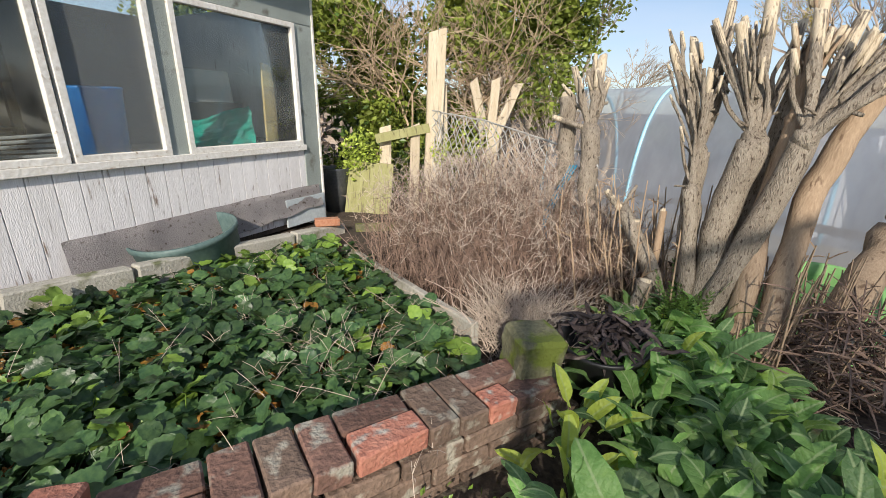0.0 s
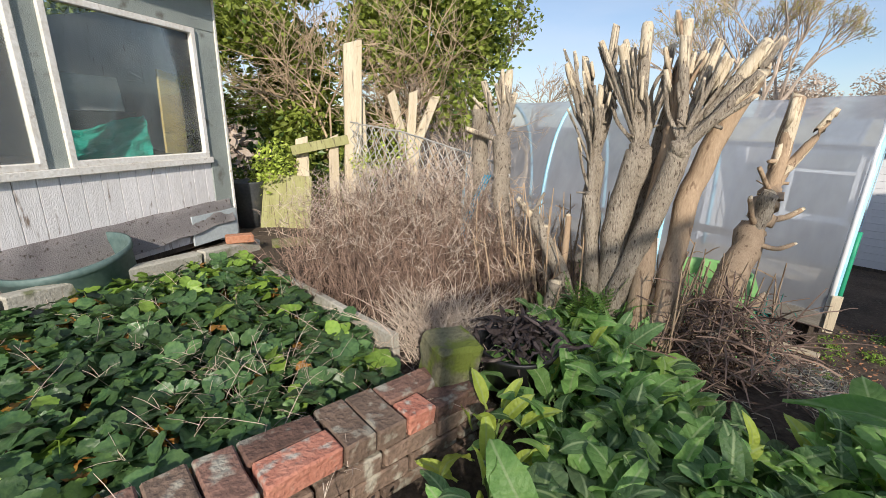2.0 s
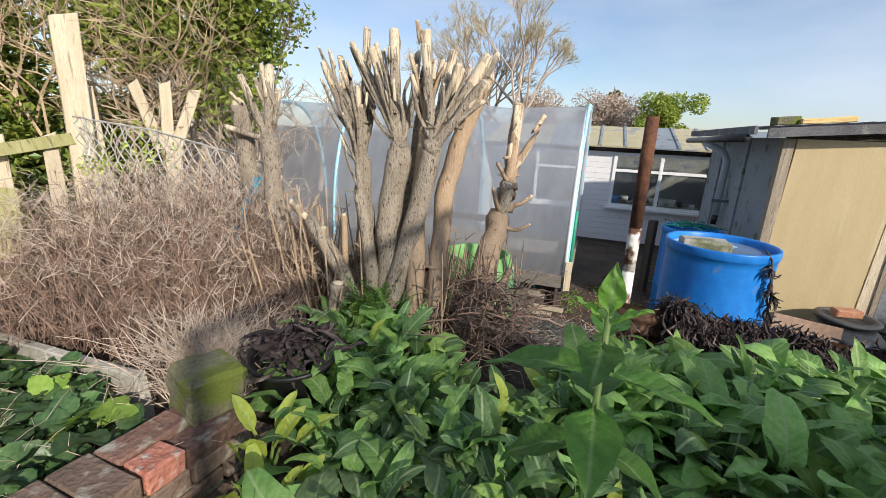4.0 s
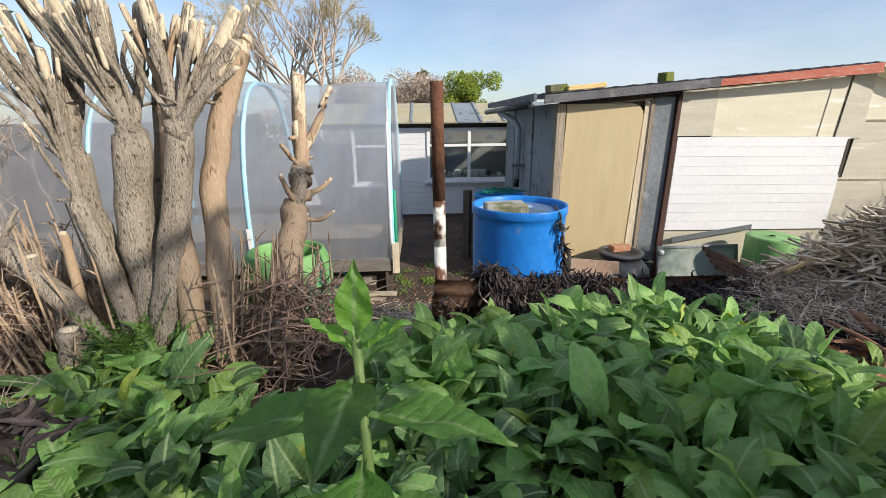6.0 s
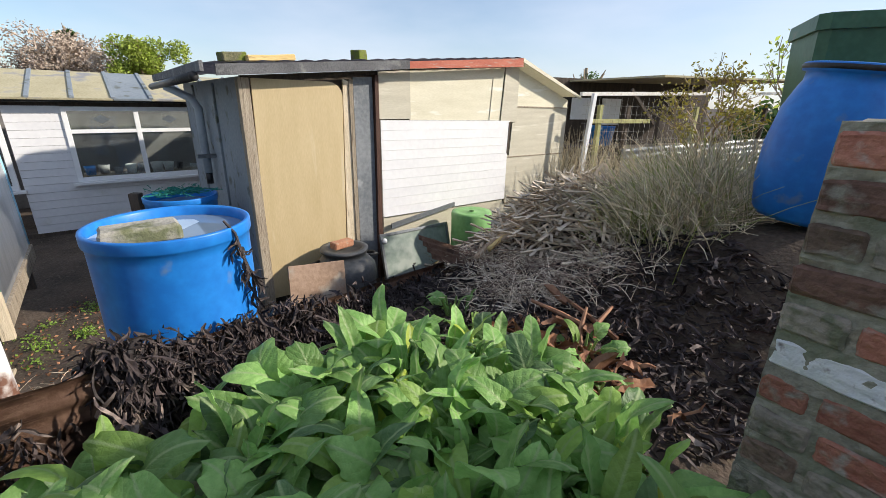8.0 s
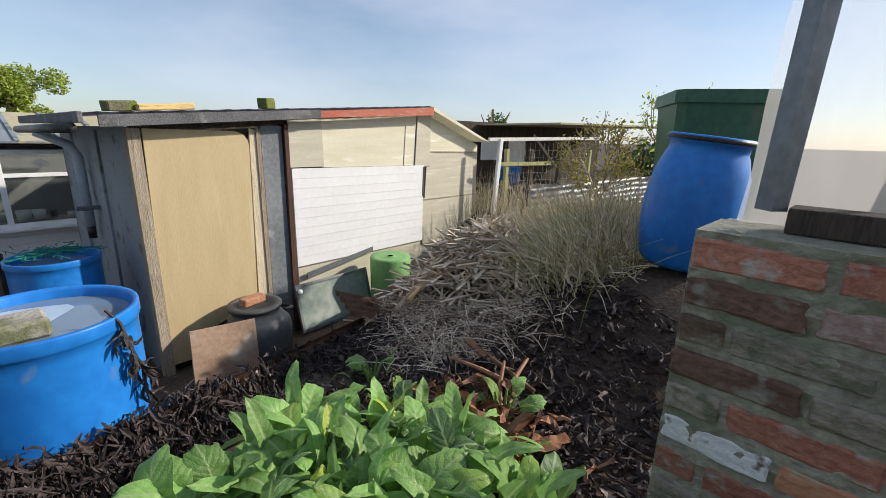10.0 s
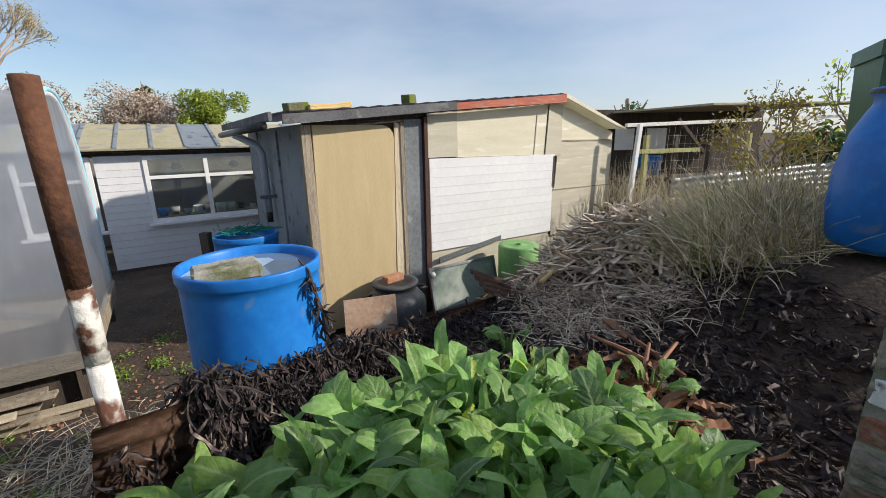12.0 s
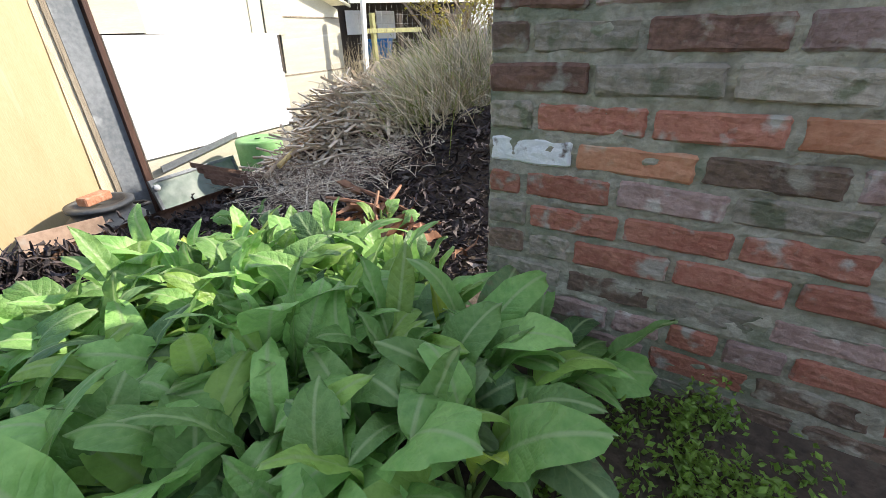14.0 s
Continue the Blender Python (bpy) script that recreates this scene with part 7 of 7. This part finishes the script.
stalk_mass("brush_litter", M_WEED, 420, brush_place, "dry brown brush on the dark soil", "litter", 2, 14, 0.0025)
stalk_mass("pale_brush_litter", M_TWIG, 700, brush_place, "pale dry brush on the dark soil", "litter", 2, 18, 0.0028)
for i in range(5):
    bm = bmesh.new()
    limb(bm, [(0, 0, 0), (0.3, 0.02 * i, 0.03), (0.62, -0.02, 0.02)], 0.02, 0.014, 8, i)
    tagged(part("cut_branch", bm, M_YELLOWWOOD if i % 2 else M_BARKRED, None, smooth=True, m=pose(4.15 + 0.12 * i, -0.45 - 0.12 * i, ground_z(4.3, -0.6) + 0.12 + 0.03 * i, 0, -4, -35 - 9 * i)), "pale cut branch lying on the heap", "branch", "cut branches")


# ---- grass tuft on the bank ----
def tuft_place(r):
    u = r.random()
    x, y = 3.78 + 0.75 * u + r.gauss(0, 0.17), -1.62 - 0.62 * u + r.gauss(0, 0.15)
    z = ground_z(x, y) - 0.02
    o = r.gauss(0, 0.20)
    return (x, y, z), (x + o + r.gauss(0, 0.09), y + r.gauss(0.03, 0.20), z + r.uniform(0.18, 0.52 + 0.30 * u) - abs(o) * 0.3), (0, 0, r.uniform(0.04, 0.14))


stalk_mass("dry_grass_tuft", M_DRYGRASS, 3600, tuft_place, "large tuft of dry yellow grass on the bank", "grass", 1, 15, 0.0026)
stalk_mass("green_grass_tuft", M_GRASS, 1200, tuft_place, "green grass blades in the dry tuft", "grass", 0, 16, 0.0022)


def far_grass(r):
    x, y = r.uniform(4.6, 8.0), r.uniform(-4.2, -2.0)
    z = ground_z(x, y)
    return (x, y, z), (x + r.gauss(0, 0.1), y + r.gauss(0, 0.1), z + r.uniform(0.15, 0.6)), (0, 0, 0.05)


stalk_mass("bank_dry_grass", M_DRYGRASS, 1800, far_grass, "dry stalks and grass before the pen", "grass", 1, 17, 0.003)


# ---- trees, hedge and distance ----
def twig_tree(bm, base, height, spread, depth, r, rad, lean=(0, 0), leaves=None, leaf_size=0.05, bare=1.0):
    """Recursive forked branches; leaf quads go into leaves."""
    def grow(p, d, l, rd, k):
        q = p + d * l + Vector((r.gauss(0, 0.06), r.gauss(0, 0.06), r.gauss(0, 0.03))) * l
        tube(bm, [p, p.lerp(q, 0.5) + Vector((r.gauss(0, 0.05), r.gauss(0, 0.05), 0)) * l, q], [rd, rd * 0.85, rd * 0.68], 5 if rd > 0.02 else 3, False)
        if leaves is not None and k <= 2:
            for i in range(3 if k else 5):
                c = p.lerp(q, r.random()) + Vector((r.gauss(0, 1), r.gauss(0, 1), r.gauss(0, 1))) * leaf_size * 1.4
                put_leaf(leaves, c, leaf_size * r.uniform(0.7, 1.3), r)
        if k == 0:
            return
        for i in range(r.choice((2, 3, 3))):
            nd = (d + Vector((r.gauss(0, spread), r.gauss(0, spread), r.gauss(0.05, spread * 0.7)))).normalized()
            grow(q, nd, l * r.uniform(0.62, 0.85), rd * 0.66, k - 1)
    grow(Vector(base), Vector((lean[0], lean[1], 1)).normalized(), height, rad, depth)


def put_leaf(bm, c, s, r):
    d = Vector((r.gauss(0, 1), r.gauss(0, 1), r.gauss(-0.2, 0.7))).normalized()
    e = d.cross(Vector((r.gauss(0, 1), r.gauss(0, 1), r.gauss(0, 1)))).normalized()
    n = d.cross(e) * s * 0.12
    bm.faces.new([bm.verts.new(v) for v in (c - d * s * 0.6, c + e * s * 0.34 + n, c + d * s * 0.6, c - e * s * 0.34 + n)])


def tree(name, base, height, spread, depth, seed, rad, bark, label, category="tree", leaf=None, leaf_size=0.05, lean=(0, 0), group=""):
    r = random.Random(seed)
    t = thing(name, pose(*base), label, category, group)
    bm, lv = bmesh.new(), bmesh.new()
    twig_tree(bm, (0, 0, 0), height, spread, depth, r, rad, lean, lv if leaf else None, leaf_size)
    part("branchwork", bm, bark, t)
    if leaf:
        part("crown", lv, leaf, t)
    else:
        lv.free()
    return t


M_HEDGETWIG = surf("tan_hedge_twig", (0.34, 0.25, 0.16), (0.56, 0.43, 0.29), 0.95, 0, 2, 12, 0.2)


# tangled evergreen hedge behind the broken fence
def hedge():
    r = random.Random(21)
    h = thing("evergreen_hedge", pose(-0.6, 6.4, 0), "overgrown sunlit evergreen hedge with bare tangled twigs", "hedge")
    lv, dk, tw = bmesh.new(), bmesh.new(), bmesh.new()
    blobs = []
    for i in range(112):
        x = r.uniform(-3.2, 2.5)
        z = r.uniform(0.3 if x < 1 else 1.2, 3.9 - 0.35 * max(0, x - 0.6))
        y = 0.55 * noise.noise(Vector((x, z, 0))) + r.uniform(-0.6, 0.5)
        blobs.append((Vector((x, y, z)), r.uniform(0.30, 0.55)))
    for c, s in blobs:
        for i in range(int(680 * s / 0.42)):
            d = Vector((r.gauss(0, 1), r.gauss(0, 1), r.gauss(0, 1))).normalized() * s * (0.45 + 0.6 * r.random())
            # hedge shade put into leaf colour: dark leaves mixed in, more below z 1
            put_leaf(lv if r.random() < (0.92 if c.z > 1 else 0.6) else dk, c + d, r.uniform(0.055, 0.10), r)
    for i in range(20):
        x = r.uniform(-2.4, 1.9) if i < 8 else r.gauss(0.9, 0.4)
        twig_tree(tw, (x, r.uniform(-0.6, 0.3), r.uniform(0, 0.9)), r.uniform(0.55, 0.85), 0.55, 5, r, 0.024, (r.gauss(0, 0.3), -0.12))
    part("foliage", lv, M_HEDGE, h, "yellow-green leaves with sunlight in their colour")
    part("inner_foliage", dk, M_IVY, h, "darker leaves standing in for the hedge's inner shade")
    part("branchwork", tw, M_HEDGETWIG, h, "bare tangled branches")


hedge()
r = random.Random(31)
bush = thing("leaning_bare_bush", pose(0.9, 6.0, 0), "pale bare bush leaning over the fence", "bush")
bm = bmesh.new()
for i in range(7):
    twig_tree(bm, (r.uniform(-0.3, 1.2), r.uniform(-0.2, 0.4), 0.3), r.uniform(0.42, 0.6), 0.5, 5, r, 0.02, (r.gauss(0, 0.3), -0.12))
part("branchwork", bm, M_WEEDPALE, bush)
bm = bmesh.new()
for i in range(14):
    twig_tree(bm, (r.uniform(-0.2, 1.3), r.uniform(-0.6, 0.3), 0), r.uniform(0.4, 0.55), 0.25, 4, r, 0.010, (r.gauss(0, 0.1), 0))
part("reed_growth", bm, M_WEEDPALE, bush, "pale dry reed stems")

# ivy on the fence
bm = bmesh.new()
r = random.Random(33)
for c, s, n in (((-1.0, 4.85, 0.85), 0.24, 420), ((-1.12, 4.9, 0.62), 0.18, 260), ((-0.05, 4.7, 0.85), 0.16, 130), ((0.25, 4.5, 1.0), 0.3, 160)):
    for i in range(n):
        d = Vector((r.gauss(0, 1), r.gauss(0, 1), r.gauss(0, 1))).normalized() * s * r.random() ** 0.4
        put_leaf(bm, Vector(c) + d, r.uniform(0.03, 0.055), r)
tagged(part("ivy_clump", bm, M_HEDGE, None), "bright green ivy clinging to the broken fence", "ivy", kind="stuff")

# bare trees beyond the tunnel
tree("bare_tree", (9.4, 9.3, -0.6), 1.5, 0.30, 7, 41, 0.10, M_WEEDPALE, "tall bare winter tree with fine pale branches", leaf=M_YELLEAF, leaf_size=0.03)
tree("bare_tree", (9.9, 11.2, -0.6), 1.3, 0.33, 7, 42, 0.09, M_FARTWIG, "tall bare winter tree with fine branches")
tree("bare_tree", (4.6, 12.6, -0.6), 1.05, 0.36, 7, 43, 0.08, M_FARTWIG, "spreading bare winter tree behind the tunnel")
tree("bare_tree", (2.6, 11.0, -0.6), 0.95, 0.36, 6, 45, 0.07, M_FARTWIG, "spreading bare winter tree behind the tunnel")
tree("slender_tree", (1.75, 7.3, 0), 1.15, 0.22, 5, 46, 0.03, M_FARTWIG, "slender young tree with ivy leaves", leaf=M_HEDGE, leaf_size=0.06)


def round_crown(name, at, rx, rz, count, size, mt, seed, label, bark=M_FARTWIG):
    r = random.Random(seed)
    t = thing(name, pose(*at), label, "tree")
    bm = bmesh.new()
    tube(bm, [(0, 0, 0), (0.05, 0, rz), (0, 0.05, rz * 1.8)], [0.16, 0.11, 0.05], 8)
    for i in range(14):
        a = r.uniform(0, math.tau)
        tube(bm, [(0, 0, rz * r.uniform(0.6, 1.4)), (rx * 0.7 * math.cos(a), rx * 0.7 * math.sin(a), rz * r.uniform(1.0, 1.9))], [0.06, 0.015], 5, False)
    part("trunk", bm, bark, t)
    bm = bmesh.new()
    lobes = [(Vector((r.gauss(0, 0.33) * rx, r.gauss(0, 0.33) * rx, rz * r.uniform(0.8, 1.7))), r.uniform(0.22, 0.42) * rx) for i in range(22)]
    for i in range(count):
        c, s = r.choice(lobes)
        d = Vector((r.gauss(0, 1), r.gauss(0, 1), r.gauss(0, 1))).normalized() * s * (0.5 + 0.6 * r.random())
        put_leaf(bm, c + d, size * r.uniform(0.6, 1.3), r)
    part("crown", bm, mt, t)
    return t


round_crown("evergreen_tree", (24.1, 13.0, 0.4), 1.5, 1.75, 11000, 0.13, M_HEDGE, 51, "rounded bright green garden tree beyond the cabin")
round_crown("autumn_tree", (25.2, 17.4, 0.2), 2.6, 2.1, 14000, 0.12, M_WEEDPALE, 52, "broad tan autumn tree beyond the cabin")
round_crown("autumn_tree", (22.5, 20.5, 0.2), 2.6, 2.0, 12000, 0.12, M_WEEDPALE, 53, "broad tan autumn tree beyond the cabin")
round_crown("evergreen_tree", (26.7, 17.9, 1.0), 0.5, 2.0, 1500, 0.2, M_IVY, 54, "narrow dark conifer among autumn trees")
round_crown("garden_shrub", (17.4, -6.3, -0.2), 0.9, 1.5, 2500, 0.10, M_IVY, 55, "grey-green shrub behind the shed")
for i, (x, y) in enumerate(((-7, 16), (-2, 18), (16, 22), (12, 19), (30, 8), (31, -2), (30, -12), (24, -20), (-12, 8), (-13, -2), (34, 14))):
    round_crown("distant_tree", (x, y, -1.5), 3.2, 1.15 if x > 20 else 1.6, 2600, 0.35, M_IVY if i % 2 else M_WEEDPALE, 60 + i, "distant tree at the edge of the allotments")

# small leafy apple tree by the pen
tree("apple_tree", (5.0, -2.62, 0.1), 0.42, 0.40, 5, 71, 0.028, M_FARTWIG, "small gnarled apple tree with a few yellow leaves", leaf=M_YELLEAF, leaf_size=0.03, lean=(0.15, 0.12))
tree("leafy_sapling", (7.6, -5.9, -0.1), 0.80, 0.22, 4, 72, 0.035, M_FARTWIG, "leafy green sapling behind the barrel", leaf=M_HEDGE, leaf_size=0.07)
tree("leafy_sapling", (8.9, -7.3, -0.1), 0.85, 0.25, 4, 73, 0.035, M_FARTWIG, "leafy green sapling behind the barrel", leaf=M_HEDGE, leaf_size=0.07)


# ---- netting, planks, small things ----
def net():
    """Sagging chain-link mesh from the tall post to the elder stump."""
    a, b, c = Vector((-0.18, 4.75, 1.28)), Vector((0.36, 4.2, 1.2)), Vector((0.98, 2.78, 1.02))
    bm = bmesh.new()
    n, mrow = 40, 15
    grid = []
    for i in range(n + 1):
        t = i / n
        top = a.lerp(b, t * 2) if t < 0.5 else b.lerp(c, t * 2 - 1)
        grid.append([top + Vector((0.05 * noise.noise(Vector((i * .3, k * .3, 0))), 0.08 * noise.noise(Vector((i * .3, k * .3, 7))) - 0.02 * k * 0.4, -0.06 * k)) for k in range(mrow + 1)])
    for i in range(n):
        for k in range(mrow):
            if (i + k) % 2:
                tube(bm, [grid[i][k], grid[i + 1][k + 1]], [0.0055] * 2, 3, False)
            else:
                tube(bm, [grid[i][k + 1], grid[i + 1][k]], [0.0055] * 2, 3, False)
    for i in range(n):
        tube(bm, [grid[i][0], grid[i + 1][0]], [0.008] * 2, 4, False)
    tagged(part("wire_netting", bm, M_WIRE, None), "sagging rusty wire netting over the dead weeds", "netting", kind="stuff")
    bm = bmesh.new()
    r = random.Random(5)
    for i in range(90):
        p = Vector((1.95 + r.gauss(0, 0.05), 1.58 + r.gauss(0, 0.05), 0.05 + r.random() * 0.42))
        q = p + Vector((r.gauss(0, 0.05), r.gauss(0, 0.05), r.gauss(0, 0.06)))
        tube(bm, [p, p.lerp(q, 0.5) + Vector((0.01, 0, 0.01)), q], [0.002] * 3, 3, False)
    tagged(part("green_netting", bm, M_TEALNET, None), "crumpled dark green garden netting by the stump", "netting", kind="stuff")
    bm = bmesh.new()
    for i in range(160):
        p = Vector((5.2 + r.gauss(0, 0.12), 2.1 + r.gauss(0, 0.12), 0.40 + r.random() * 0.03))
        q = p + Vector((r.gauss(0, 0.07), r.gauss(0, 0.07), r.gauss(0, 0.012)))
        tube(bm, [p, q], [0.004] * 2, 3, False)
    tagged(part("green_netting", bm, M_TEALNET, None), "green netting spread over the far drum", "netting", kind="stuff")


net()
r = random.Random(77)
for i in range(9):
    l = r.uniform(0.7, 1.1)
    tagged(part("plank", rough_box(l, 0.09, 0.022, i, 0.003, 0.003), M_PALEWOOD if i % 3 == 0 else M_OLDWOOD, None, m=TUN @ pose(0.62 + r.gauss(0, 0.08), -0.16 + r.gauss(0, 0.05), -0.66 + 0.026 * i, 0, r.gauss(0, 1.5), r.gauss(0, 4))), "weathered plank stacked beside the tunnel", "plank", "stacked planks")
tagged(part("wooden_stake", box(0, 0, 0.5, 0.09, 0.09, 1.05), M_DARKWOOD, None, m=pose(5.6, 2.75, -0.72)), "dark wooden stake by the far drum", "stake")
bm = bmesh.new()
for k in range(3):
    tube(bm, [(0.5 + 0.02 * k, 0.1, 0.9), (0.35, 0.12, 0.55 - 0.05 * k), (0.42, 0.1, 0.3), (0.3, 0.08, 0.2)], [0.006] * 4, 6)
tagged(part("blue_rope", bm, M_BLUENET, None, smooth=True, m=pose(0.35, 2.85, 0.05)), "loops of blue rope caught on the netting", "rope")
# weeds at the wall foot
bm = bmesh.new()
r = random.Random(91)
spots = [(1.36 + r.gauss(0, 0.17), -0.80 + r.gauss(0, 0.12)) for i in range(46)]
for i in range(3200):
    sx, sy = r.choice(spots)
    x, y = sx + r.gauss(0, 0.025), sy + r.gauss(0, 0.025)
    put_leaf(bm, Vector((x, y, ground_z(x, y) + abs(r.gauss(0.03, 0.035)))), r.uniform(0.010, 0.022), r)
for i in range(900):
    x, y = 0.12 + r.gauss(0, 0.16), 0.80 + r.gauss(0, 0.08)
    put_leaf(bm, Vector((x, y, ground_z(x, y) + abs(r.gauss(0.02, 0.03)))), r.uniform(0.014, 0.028), r)
tagged(part("small_weeds", bm, M_STRAWLIGHT, None), "low small-leaved weeds at the wall's foot", "weeds", kind="stuff")


# fallen leaves and low weeds along the path by the drums
r = random.Random(93)
bm = bmesh.new()
for i in range(2600):
    x, y = r.uniform(2.3, 6.8), r.uniform(1.3, 3.4)
    put_leaf(bm, Vector((x, y, ground_z(x, y) + r.uniform(0.004, 0.02))), r.uniform(0.012, 0.035), r)
tagged(part("path_leaf_litter", bm, M_REDLEAF, None), "brown fallen leaves scattered on the path", "dead leaves", kind="stuff")
bm = bmesh.new()
spots = [(r.uniform(2.6, 6.4), r.uniform(1.7, 3.3)) for i in range(40)]
for i in range(2400):
    sx, sy = r.choice(spots)
    x, y = sx + r.gauss(0, 0.05), sy + r.gauss(0, 0.05)
    put_leaf(bm, Vector((x, y, ground_z(x, y) + abs(r.gauss(0.02, 0.02)))), r.uniform(0.012, 0.028), r)
tagged(part("path_weeds", bm, M_STRAWLIGHT, None), "small green weeds tufting the path", "weeds", kind="stuff")


def bed_stalks(r):
    x, y = -0.35 + r.gauss(0, 0.25), 1.55 + r.gauss(0, 0.3)
    if r.random() < 0.3:
        x, y = r.uniform(-1.9, -0.2), r.uniform(1.2, 3.0)
    z = bed_soil(x, y) + 0.04
    return (x, y, z), (x + r.gauss(0, 0.10), y + r.gauss(0, 0.10), z + r.uniform(0.05, 0.17)), (0, 0, 0.03)


stalk_mass("dry_bed_weeds", M_WEEDPALE, 120, bed_stalks, "dry brown weed stalks among the strawberries", "weeds", 3, 23, 0.0016)
